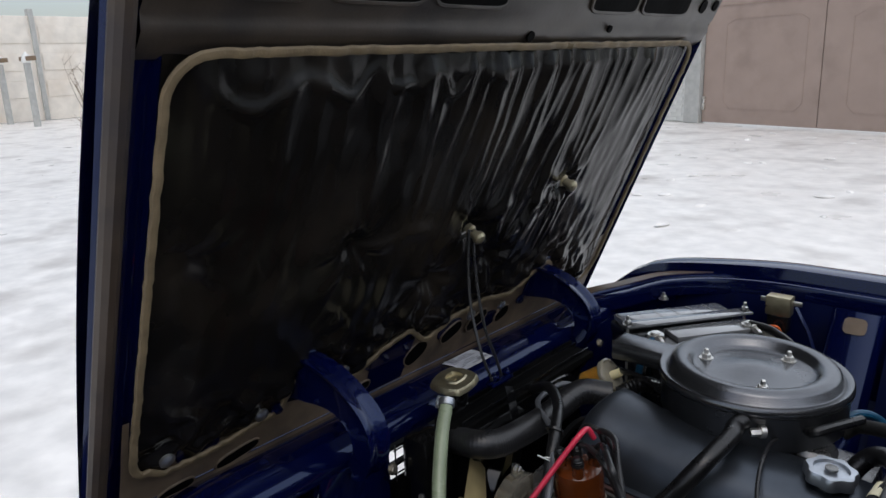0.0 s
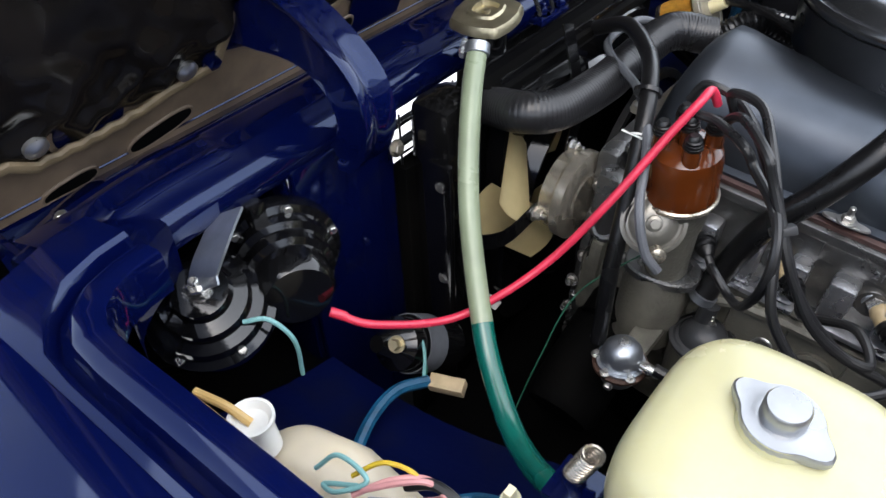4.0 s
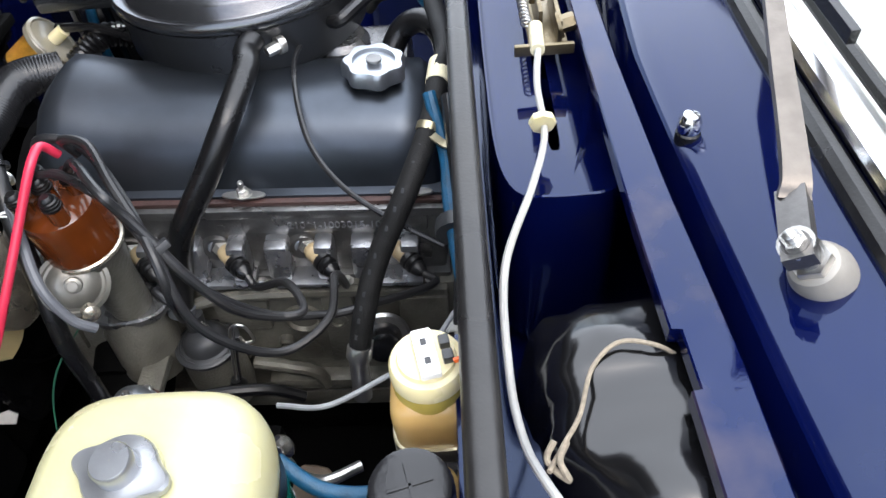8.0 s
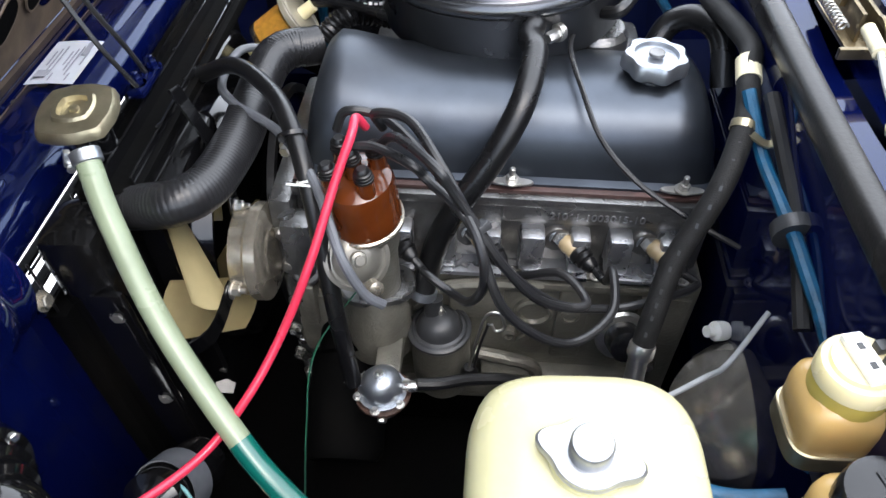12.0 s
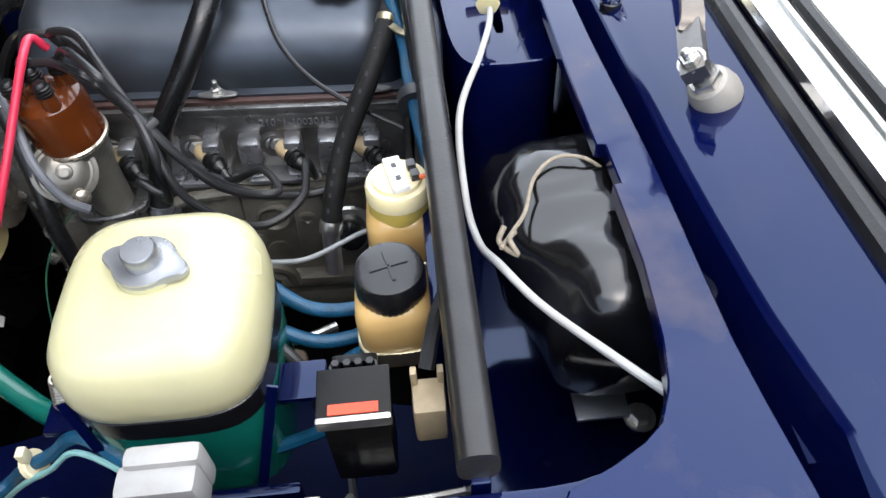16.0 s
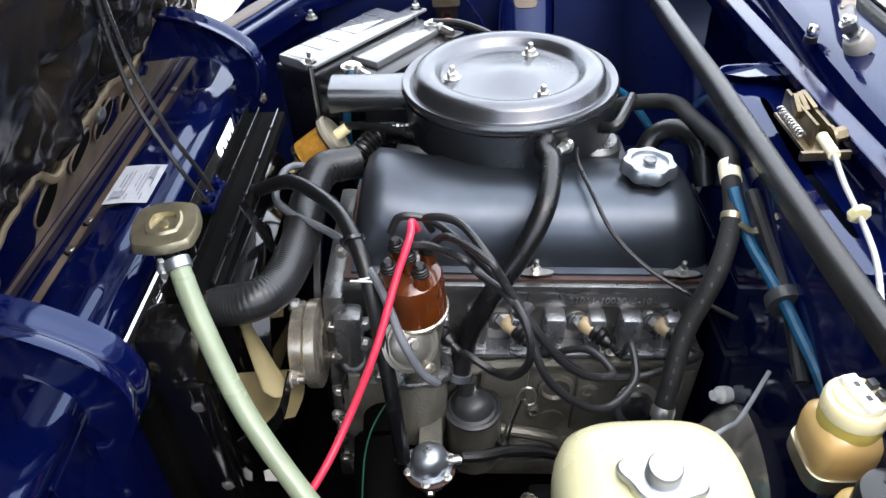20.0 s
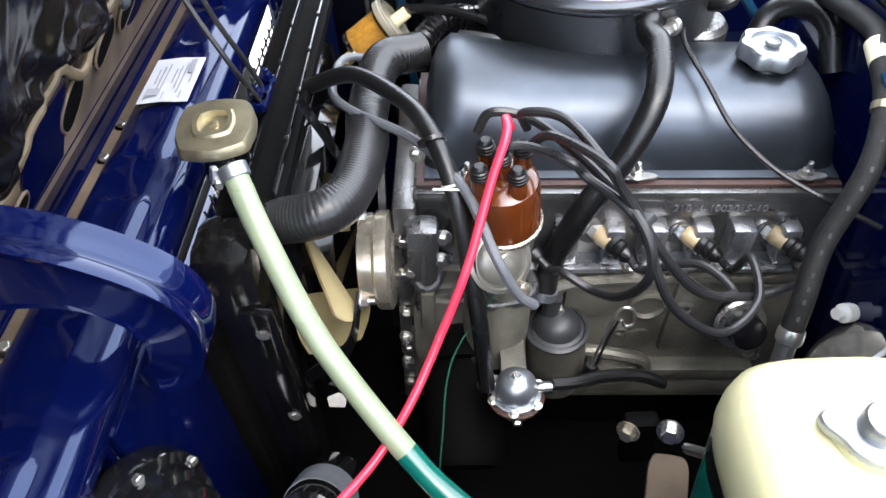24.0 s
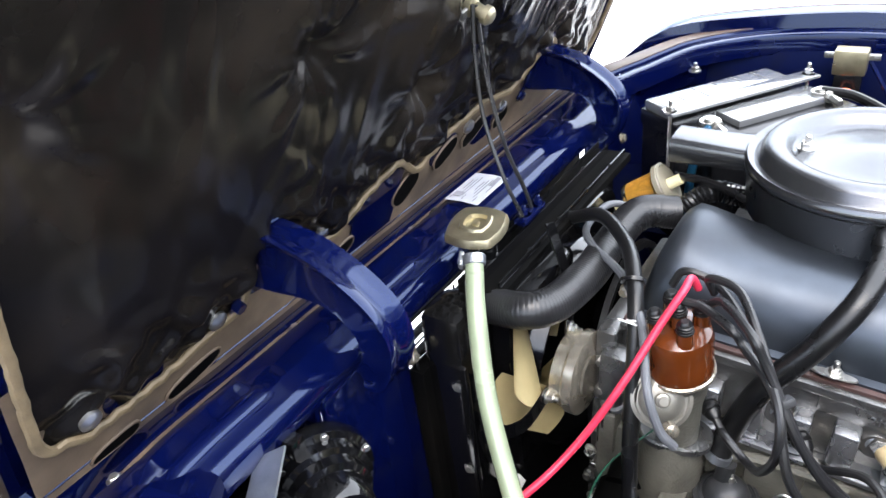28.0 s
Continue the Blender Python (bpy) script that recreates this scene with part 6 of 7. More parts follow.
part("shell", tower([(0.054, 0.058, 0.705), (0.062, 0.066, 0.712), (0.0640, 0.0675, 0.800), (0.0650, 0.0685, 0.818), (0.0675, 0.0710, 0.823), (0.0687, 0.0722, 0.834), (0.0680, 0.0715, 0.848), (0.0655, 0.069, 0.860), (0.060, 0.063, 0.8695), (0.050, 0.053, 0.8755), (0.034, 0.036, 0.878), (0.015, 0.016, 0.879)], 3.6, 48, MT), TANKPL, tk, "milky yellow shell", 60)
part("coolant_band", tower([(0.0555, 0.0595, 0.7045), (0.0635, 0.0675, 0.7115), (0.0665, 0.0700, 0.796), (0.066, 0.0695, 0.799)], 3.6, 48, MT), GREENC, tk, "green coolant in the lower part")
part("strap", tower([(0.065, 0.0685, 0.798), (0.0668, 0.0703, 0.800), (0.0672, 0.0707, 0.820), (0.065, 0.0685, 0.822)], 3.6, 48, MT), RUBBER, tk, "black rubber strap")
for p, q in (((0.006, -0.512, 0.824), (0.031, -0.541, 0.735)), ((0.140, -0.514, 0.824), (0.116, -0.541, 0.735))):
    part("stay", sweep([V(p), V(p).lerp(V(q), 0.5), V(q)], [(-0.0035, -0.001), (0.0035, -0.001), (0.0035, 0.001), (-0.0035, 0.001)], up=(0, -1, 0.3)), BLUE, tk, "thin navy stay of the tank cradle")
part("cradle", box(0.004, 0.143, -0.548, -0.540, 0.700, 0.738, 0.002), BLUE, tk, "navy tank cradle")
part("neck", lathe([(0.022, 0.87), (0.020, 0.894)], 28, Matrix.Translation((0.0735, -0.461, 0))), TANKPL, tk)


CAPGREY = mat("smooth_grey_cap_metal", (0.34, 0.35, 0.365), 0.30, 0.8, 0, 0.12, 50, 0.03, 500, dirt=(0.2, 0.19, 0.17), dirt_amount=0.3)


def ear_cap():
    pts = []
    for i in range(56):
        t = 2 * math.pi * i / 56
        r = 0.026 + 0.011 * max(0.0, math.cos(2 * t)) ** 4 * 1.0
        pts.append((r * math.cos(t), r * math.sin(t)))
    rows = [[(x * k, y * k, z) for x, y in pts] for k, z in ((0.97, 0.0), (1.0, 0.002), (1.0, 0.007), (0.95, 0.009))]
    rows += [[(0.017 * k * math.cos(2 * math.pi * i / 56), 0.017 * k * math.sin(2 * math.pi * i / 56), z) for i in range(56)] for k, z in ((1.1, 0.009), (1.0, 0.0095), (0.86, 0.0095), (0.84, 0.022), (0.76, 0.0240), (0.02, 0.0240))]
    return grid(rows, closed_u=True)


part("cap", ear_cap().at(to((0.0735, -0.461, 0.889), (0.0, -0.08, 1), -18) @ Matrix.Scale(0.77, 4)), CAPGREY, tk, "grey metal cap with two ears")
part("spring", tube([(-0.015 + 0.00009 * i + 0.0068 * math.cos(0.5 * i), -0.486 + 0.0068 * math.sin(0.5 * i), 0.784 + 0.00029 * i) for i in range(110)], 0.0012, 6, 1, raw=True), MOTOR, tk, "coiled steel spring of the strap")
part("strap_bracket", box(-0.026, 0.006, -0.508, -0.474, 0.776, 0.783, 0.002), BLUE, tk, "navy bracket")
part("strap_bracket", box(0.138, 0.170, -0.512, -0.482, 0.796, 0.802, 0.002), BLUE, tk, "navy bracket")


COLLARPL = mat("yellowed_clear_plastic", (0.42, 0.33, 0.08), 0.22, 0, 0, 0.12, 30, sss=0.2)


def reservoir(x, y, z0, kind):
    r = thing("brake_fluid_reservoir" if kind else "clutch_fluid_reservoir", (x, y, z0), "aged amber plastic fluid reservoir with a cream sensor cap" if kind else "aged amber plastic fluid reservoir with a ribbed black screw cap", "fluid reservoir", "fluid reservoirs")
    M = Matrix.Translation((x, y, z0)) @ Matrix.Diagonal((0.89, 0.89, 0.92, 1))
    part("bottle", tower([(0.024, 0.024, 0.0), (0.028, 0.028, 0.004), (0.029, 0.029, 0.05), (0.0275, 0.0275, 0.060), (0.022, 0.022, 0.066)], 4, 36, M), AMBERPL, r, "brownish amber bottle", 60)
    if kind:
        part("collar", lathe([(0.0225, 0.060), (0.0250, 0.063), (0.0252, 0.076), (0.0240, 0.078)], 32, M), COLLARPL, r, "yellow translucent collar")
        c = part("cap", lathe([(0.0248, 0.076), (0.0258, 0.077), (0.0258, 0.087), (0.0240, 0.0905), (0.020, 0.091), (0.019, 0.094), (0.0, 0.094)], 32, M), CREAMPL, r, "yellowed cream screw cap")
        part("plug_strip", box(-0.007, 0.007, -0.019, 0.019, 0.093, 0.099, 0.002, M @ Matrix.Rotation(radians(12), 4, "Z")), WHITEPL, c, "white level sensor")
        part("connector", box(0.010, 0.017, -0.010, -0.002, 0.092, 0.100, 0.001, M @ Matrix.Rotation(radians(12), 4, "Z")), GREYPL, c)
        part("connector", box(0.010, 0.017, 0.002, 0.010, 0.092, 0.100, 0.001, M @ Matrix.Rotation(radians(12), 4, "Z")), GREYPL, c)
        part("slot", box(-0.002, 0.002, 0.005, 0.010, 0.0985, 0.0995, 0, M @ Matrix.Rotation(radians(12), 4, "Z")), GREYPL, c)
        part("slot", box(-0.002, 0.002, -0.010, -0.005, 0.0985, 0.0995, 0, M @ Matrix.Rotation(radians(12), 4, "Z")), GREYPL, c)
        part("sensor_wire", tube([M @ V((0.018, -0.008, 0.098)), M @ V((0.03, -0.004, 0.098)), M @ V((0.03, 0.006, 0.085)), M @ V((0.028, 0.02, 0.05))], 0.0018, 6), ORANGEW, c)
    else:
        n = 72
        rows = [[((rr + (0.0003 if i % 2 else -0.0003) * k) * math.cos(2 * math.pi * i / n), (rr + (0.0003 if i % 2 else -0.0003) * k) * math.sin(2 * math.pi * i / n), z) for i in range(n)] for rr, z, k in ((0.0250, 0.062, 1), (0.0258, 0.066, 1), (0.0258, 0.082, 1), (0.0245, 0.0865, 0.4), (0.020, 0.088, 0), (0.0001, 0.0882, 0))]
        c = part("cap", grid(rows, closed_u=True).at(M), BLACKPL, r, "ribbed black screw cap")
        for a in (15, 105):
            part("embossed_cross", box(-0.014, 0.014, -0.0012, 0.0012, 0.0878, 0.0892, 0.0004, M @ Matrix.Rotation(radians(a), 4, "Z")), BLACKPL, c)
    band = part("band", tower([(0.0295, 0.0295, 0.008), (0.0302, 0.0302, 0.0085), (0.0302, 0.0302, 0.024), (0.0295, 0.0295, 0.0245)], 4, 36, M), BRASS, r, "steel holding band")
    return r


reservoir(0.230, -0.393, 0.797, True)
reservoir(0.221, -0.469, 0.797, False)
part("reservoir_bracket", box(0.245, 0.262, -0.50, -0.36, 0.74, 0.86, 0.003), BLUE, car, "navy reservoir bracket")
for pts in ([(0.125, -0.41, 0.80), (0.15, -0.425, 0.79), (0.175, -0.43, 0.787), (0.205, -0.43, 0.79)], [(0.12, -0.435, 0.785), (0.155, -0.447, 0.775), (0.185, -0.447, 0.775), (0.21, -0.44, 0.782)], [(0.205, -0.495, 0.775), (0.184, -0.500, 0.765), (0.168, -0.486, 0.76), (0.173, -0.465, 0.762), (0.192, -0.458, 0.77), (0.21, -0.462, 0.785)]):
    solo("fluid_hose", tube(pts, 0.0054, 12), TEALW, "teal braided fluid hose", "hose", "fluid hoses")
solo("sensor_wire", tube([(0.099, -0.329, 0.736), (0.141, -0.336, 0.743), (0.188, -0.312, 0.744), (0.213, -0.289, 0.731), (0.246, -0.255, 0.755)], 0.0023, 8), CONNGREY, "thin grey wire arching behind the tank", "wire")
solo("clutch_hose", tube([(0.13, -0.455, 0.79), (0.148, -0.47, 0.775), (0.155, -0.478, 0.75), (0.15, -0.47, 0.72)], 0.0045, 10), GREYPL, "short grey hose beside the tank", "hose")

# ---- things on the left inner fender ----
SOILED = mat("soiled_white_plastic", (0.35, 0.35, 0.34), 0.42, 0, 0, 0.12, 40, 0.1, 300, dirt=(0.3, 0.29, 0.27), dirt_scale=25, dirt_amount=0.5)
TANPL = mat("tan_connector_plastic", (0.42, 0.33, 0.2), 0.4, 0, 0, 0.2, 60)
rl = thing("relay", (0.073, -0.588, 0.80), "white plastic relay screwed to the inner fender", "relay")
shift(rl, 0.008, 0.012, 0.0)
part("case", box(0.049, 0.096, -0.598, -0.577, 0.802, 0.838, 0.005), SOILED, rl, "slightly soiled white case")
part("cover_ridge", box(0.053, 0.098, -0.582, -0.568, 0.805, 0.843, 0.005), SOILED, rl)
part("foot", box(0.042, 0.106, -0.603, -0.597, 0.797, 0.801, 0.002), MOTOR, rl)
for x in (0.0455, 0.1025):
    part("screw", hexnut(0.0032, 0.003, to((x, -0.599, 0.801)), washer=False), MOTOR, rl)
for k in range(4):
    part("print_bar", box(0.056 + 0.018 * (k % 2), 0.068 + 0.018 * (k % 2), -0.601, -0.6005, 0.812 + 0.012 * (k // 2), 0.815 + 0.012 * (k // 2)), TAG, rl)
vr = thing("voltage_regulator", (0.19, -0.57, 0.78), "black boxy regulator with a red label and metal lid", "regulator")
shift(vr, 0.002, 0.026, 0.018)
part("case", box(0.176, 0.214, -0.592, -0.560, 0.77, 0.846, 0.004), DULLBLACK, vr)
part("lid", box(0.174, 0.216, -0.592, -0.560, 0.846, 0.850, 0.001), DULLBLACK, vr)
part("lid_edge", box(0.174, 0.216, -0.5955, -0.5915, 0.842, 0.8515, 0.0015), STEEL, vr, "bright steel lid edge")
part("label", box(0.181, 0.209, -0.5905, -0.5840, 0.8502, 0.8510), REDL, vr, "red label")
part("terminal_block", box(0.178, 0.208, -0.556, -0.535, 0.80, 0.828, 0.004), DULLBLACK, vr)
part("base", tube([(0.182, -0.604, 0.772), (0.188, -0.606, 0.764), (0.222, -0.606, 0.762), (0.256, -0.604, 0.764)], 0.0035, 8), STEEL, vr, "bent bright steel strap")
for k in range(4):
    part("terminal", hexnut(0.003, 0.005, to((0.182 + 0.007 * k, -0.545, 0.828))), BLACKPL, vr)
cn = thing("wire_connector", (0.235, -0.54, 0.77), "beige plastic connector block with black lead", "connector")
shift(cn, 0.004, 0, 0.020)
part("block", box(0.225, 0.245, -0.556, -0.532, 0.790, 0.826, 0.003), TANPL, cn)
part("prong", box(0.225, 0.229, -0.537, -0.531, 0.824, 0.838, 0.001), TANPL, cn)
part("prong", box(0.241, 0.245, -0.537, -0.531, 0.824, 0.838, 0.001), TANPL, cn)
part("lead", tube([(0.235, -0.535, 0.84), (0.242, -0.515, 0.855), (0.253, -0.49, 0.862)], 0.005, 8), CABLE, cn)
pl = thing("punched_plate", (0.13, -0.59, 0.79), "grey steel plate with punched holes on the inner fender", "plate")
shift(pl, 0.034, 0.0, 0.014)
part("plate", box(0.118, 0.140, -0.600, -0.594, 0.70, 0.82, 0.001), MOTOR, pl)
# A near-black disc takes the place of the hole's inner shade
part("hole", lathe([(0.003, 0), (0.003, 0.0012)], 10, to((0.129, -0.5945, 0.81), (0, 1, 0))), DARKVOID, pl)


def loom_wire(lab, m, r, pts):
    solo("loom_wire", tube(pts, r, 8), m, lab, "wire", "loom wires")


loom_wire("teal taped loom under the tank", TEALW, 0.0050, [(-0.09, -0.545, 0.738), (-0.074, -0.515, 0.726), (-0.051, -0.515, 0.748), (-0.024, -0.515, 0.766), (0.004, -0.515, 0.785), (0.05, -0.535, 0.765), (0.12, -0.515, 0.742), (0.174, -0.515, 0.767)])
loom_wire("pale teal wire of the loom", TEALL, 0.0022, [(-0.074, -0.525, 0.723), (-0.051, -0.525, 0.745), (-0.024, -0.525, 0.763), (0.004, -0.525, 0.782), (0.05, -0.545, 0.758)])
loom_wire("brown-black sleeve of the loom", CABLE, 0.004, [(-0.10, -0.55, 0.765), (-0.08, -0.542, 0.775), (-0.055, -0.545, 0.772), (-0.05, -0.565, 0.765), (-0.058, -0.58, 0.75)])
loom_wire("pink wire of the loom", PINKW, 0.0022, [(-0.12, -0.57, 0.765), (-0.10, -0.555, 0.775), (-0.085, -0.545, 0.778), (-0.075, -0.54, 0.765), (-0.09, -0.55, 0.755)])
loom_wire("pink wire of the loom", PINKW, 0.0022, [(-0.125, -0.575, 0.76), (-0.108, -0.555, 0.77), (-0.09, -0.54, 0.77), (-0.07, -0.545, 0.775), (-0.06, -0.55, 0.76)])
loom_wire("yellow wire of the loom", YELLOWW, 0.0018, [(-0.135, -0.565, 0.76), (-0.12, -0.55, 0.772), (-0.10, -0.543, 0.772), (-0.09, -0.545, 0.765)])
loom_wire("pale teal wire of the loom", TEALL, 0.0018, [(-0.16, -0.575, 0.757), (-0.145, -0.565, 0.775), (-0.12, -0.565, 0.77), (-0.135, -0.58, 0.76), (-0.15, -0.578, 0.752), (-0.125, -0.57, 0.765)])
jc = thing("loom_connector", (0.140, -0.535, 0.775), "small green and orange wire connector under the tank", "connector")
shift(jc, 0.030, 0.0, 0.013)
part("shell", box(0.146, 0.156, -0.548, -0.538, 0.772, 0.784, 0.002), DGREENW, jc)
part("tape", lathe([(0.0048, 0), (0.0048, 0.008)], 14, to((0.136, -0.532, 0.79), (1, 0.2, 0))), ORANGEW, jc, "orange tape")
part("lead", tube([(0.151, -0.543, 0.772), (0.152, -0.55, 0.75), (0.150, -0.555, 0.72)], 0.003, 8), CABLEGREY, jc)
cg = thing("loom_connector", (-0.10, -0.57, 0.74), "pair of grey plastic wire connectors", "connector")
part("shell", box(-0.03, 0.03, -0.009, 0.009, -0.006, 0.006, 0.002, to((-0.082, -0.564, 0.768), (0, -0.4, 1), 30)), CONNGREY, cg)
part("shell", box(-0.02, 0.02, -0.008, 0.008, -0.006, 0.006, 0.002, to((-0.034, -0.561, 0.762), (0, -0.4, 1), 25)), CONNGREY, cg)
wb = thing("washer_bag", (-0.13, -0.56, 0.62), "beige plastic washer bag with a white screw cap", "washer bag")
shift(wb, 0.0, -0.002, 0.006)
BAGG = tower([(0.07, 0.034, 0.62), (0.095, 0.042, 0.65), (0.100, 0.043, 0.70), (0.094, 0.038, 0.725), (0.075, 0.026, 0.745), (0.04, 0.013, 0.753)], 2.6, 40, Matrix.Translation((-0.135, -0.560, -0.012)) @ Matrix.Rotation(radians(4), 4, "Z"))
part("bag", G().add([V((p[0], p[1] + 0.006 * noise.noise((p[0] * 18, p[2] * 20, 1)), p[2] - 0.62 * max(0.0, p[0] + 0.16) * max(0.0, (p[2] - 0.66) / 0.09) + 0.010 * noise.noise((p[0] * 22, p[1] * 30, 4)))) for p in BAGG.v], BAGG.f), BAG, wb, "", 60)
part("neck", lathe([(0.013, 0.740), (0.011, 0.768)], 20, Matrix.Translation((-0.208, -0.58, 0))), WHITEPL, wb)
part("cap", lathe([(0.0, 0.764), (0.012, 0.765), (0.0165, 0.772), (0.0165, 0.775), (0.0145, 0.775), (0.011, 0.769), (0.0, 0.768)], 28, Matrix.Translation((-0.210, -0.582, 0))), WHITEPL, wb, "white plastic cap")
part("tube", tube([(-0.21, -0.583, 0.769), (-0.228, -0.588, 0.779), (-0.250, -0.596, 0.785)], 0.0034, 10), AMBERPL, wb)
hc = thing("headlamp_connector", (-0.20, -0.375, 0.60), "beige wire connector on a blue taped lead", "connector")
shift(hc, -0.008, -0.008, 0)
part("block", box(-0.022, 0.022, -0.009, 0.009, -0.008, 0.008, 0.001, to((-0.195, -0.378, 0.617), (0, -0.3, 1), 20) @ Matrix.Scale(0.82, 4)), TANPL, hc)
part("lead", tube([(-0.196, -0.515, 0.63), (-0.22, -0.46, 0.628), (-0.226, -0.418, 0.624), (-0.212, -0.386, 0.618)], 0.006, 8), TEALW, hc)
part("wire", tube([(-0.215, -0.39, 0.62), (-0.24, -0.36, 0.62), (-0.265, -0.345, 0.63)], 0.0018, 6), TEALL, hc)
part("wire", tube([(-0.215, -0.39, 0.62), (-0.235, -0.365, 0.605), (-0.27, -0.35, 0.60)], 0.0018, 6), DGREENW, hc)


def horn(at, d, s, lab):
    h = thing("horn", at, lab, "horn", "horns")
    M = to(at, d) @ Matrix.Scale(s, 4)
    part("body", lathe([(0.0, -0.03), (0.05, -0.03), (0.052, -0.026), (0.052, -0.018), (0.046, -0.014), (0.044, -0.006), (0.036, -0.002), (0.034, 0.006), (0.024, 0.010), (0.022, 0.018), (0.012, 0.02), (0.0, 0.02)], 36, M), BLACKGLOSS, h, "glossy black stepped horn body")
    part("nut", hexnut(0.008, 0.008, M @ to((0, 0, 0.02)), 0.008), STEEL, h)
    for k in range(6):
        a = radians(60 * k)
        part("rim_screw", hexnut(0.004, 0.004, M @ to((0.047 * math.cos(a), 0.047 * math.sin(a), -0.0175)), washer=False), STEEL, h)
    return h


h1 = horn((-0.355, -0.522, 0.752), (0.3, -0.25, 1), 1.1, "glossy black horn hung from a steel strap")
part("strap", sweep(curve([(-0.338, -0.527, 0.778), (-0.346, -0.520, 0.786), (-0.352, -0.502, 0.800), (-0.372, -0.47, 0.806)], 5), [(-0.018, -0.0012), (0.018, -0.0012), (0.018, 0.0012), (-0.018, 0.0012)], up=(0.3, -1, 0.2)), ZINC, h1, "bent zinc strap")
h2 = thing("horn", (-0.345, -0.445, 0.75), "glossy black disc horn with a deep stepped cover", "horn", "horns")
MH = to((-0.346, -0.440, 0.732), (0.88, -0.44, 0.02)) @ Matrix.Scale(1.08, 4)
part("body", lathe([(0.0, -0.04), (0.05, -0.04), (0.053, -0.034), (0.053, -0.020), (0.047, -0.017), (0.046, -0.006), (0.0405, -0.003), (0.0395, 0.008), (0.034, 0.011), (0.0325, 0.032), (0.0285, 0.038), (0.018, 0.040), (0.0, 0.0405)], 40, MH), BLACKGLOSS, h2, "glossy black stepped horn body")
for k in range(6):
    a = radians(60 * k + 15)
    part("rim_screw", hexnut(0.004, 0.004, MH @ to((0.049 * math.cos(a), 0.049 * math.sin(a), -0.0195)), washer=False), STEEL, h2)
part("strap", box(-0.385, -0.365, -0.452, -0.436, 0.72, 0.80, 0.002), BLACKGLOSS, h2)
solo("horn_wire", tube([(-0.315, -0.515, 0.745), (-0.30, -0.50, 0.745), (-0.285, -0.49, 0.72), (-0.288, -0.488, 0.67)], 0.0022, 8), TEALL, "thin pale wire to the horn", "wire")
co = thing("ignition_coil", (-0.285, -0.41, 0.60), "black ignition coil in a grey clamp ring", "ignition coil")
shift(co, 0.005, 0.008, 0)
part("can", lathe([(0.0, -0.09), (0.027, -0.09), (0.029, -0.085), (0.029, 0.0), (0.024, 0.004), (0.016, 0.012), (0.009, 0.03), (0.0, 0.03)], 28, to((-0.285, -0.385, 0.615), (-0.1, -0.75, 0.6))), BLACKGLOSS, co)
part("clamp_ring", lathe([(0.031, -0.05), (0.0325, -0.05), (0.0325, -0.02), (0.031, -0.02)], 28, to((-0.285, -0.385, 0.615), (-0.1, -0.75, 0.6)), caps=False), CABLEGREY, co, "grey clamp ring")
part("terminal", hexnut(0.006, 0.01, to((-0.268, -0.40, 0.64), (0.2, -0.6, 0.6))), BRASS, co)

# ---- cross member label, cables, right inner fender ----
lb = thing("paper_label", (-0.425, 0.0, 0.838), "silver paper label with printed marks on the cross member", "label")
part("sheet", grid([[(x, y, 0.8385 + 0.0015 * math.sin((x + 0.45) * 60)) for x in (-0.452, -0.425, -0.40)] for y in (-0.05, -0.01, 0.032)]), STICKER, lb)
for k in range(10):
    x = -0.446 + 0.0044 * k
    y0 = -0.045 + 0.009 * (k * 7 % 4)
    part("print_bar", box(x, x + 0.0011, y0, y0 + 0.012 + 0.014 * (k * 5 % 4), 0.8405, 0.8412), INK, lb)
part("code_block", box(-0.445, -0.433, -0.040, -0.028, 0.8408, 0.8416), INK, lb)
part("print_bar", box(-0.412, -0.406, 0.0, 0.025, 0.8408, 0.8416), INK, lb)
hcb = thing("hood_cable", (-0.33, -0.08, 0.85), "pair of thin black cables hanging from the hood", "cable")
part("cable", tube([(-0.372, -0.059, 1.098), (-0.375, -0.060, 1.041), (-0.367, -0.066, 0.969), (-0.340, -0.077, 0.902), (-0.321, -0.072, 0.850)], 0.0026, 8), CABLE, hcb)
part("cable", tube([(-0.374, -0.049, 1.095), (-0.370, -0.047, 1.012), (-0.349, -0.053, 0.932), (-0.334, -0.043, 0.876), (-0.325, -0.039, 0.841)], 0.0026, 8), CABLE, hcb)
part("anchor", box(-0.333, -0.316, -0.075, -0.02, 0.838, 0.846, 0.002), BLUE, hcb)
part("anchor_bolt", hexnut(0.006, 0.008, to((-0.326, -0.06, 0.846)), 0.004), BLUE, hcb)
part("anchor_bolt", hexnut(0.006, 0.008, to((-0.322, -0.03, 0.846)), 0.004), BLUE, hcb)
# bright mesh of the grille through the gap behind the cross member
rr = thing("charge_relay", (-0.075, 0.525, 0.80), "yellow-zinc relay box on the inner fender", "relay")
shift(rr, 0.02, 0, 0)
part("can", box(-0.100, -0.052, 0.515, 0.545, 0.845, 0.885, 0.004), BRASS, rr, "passivated metal can")
part("base", box(-0.096, -0.056, 0.520, 0.545, 0.81, 0.845, 0.003), BLACKPL, rr)
part("ear", box(-0.116, -0.036, 0.535, 0.541, 0.865, 0.875, 0.002), STEEL, rr)
part("loop_wire", tube([(-0.085, 0.512, 0.82), (-0.082, 0.50, 0.828), (-0.068, 0.50, 0.828), (-0.062, 0.512, 0.81)], 0.0025, 8), ORANGEW, rr, "orange wire loop")


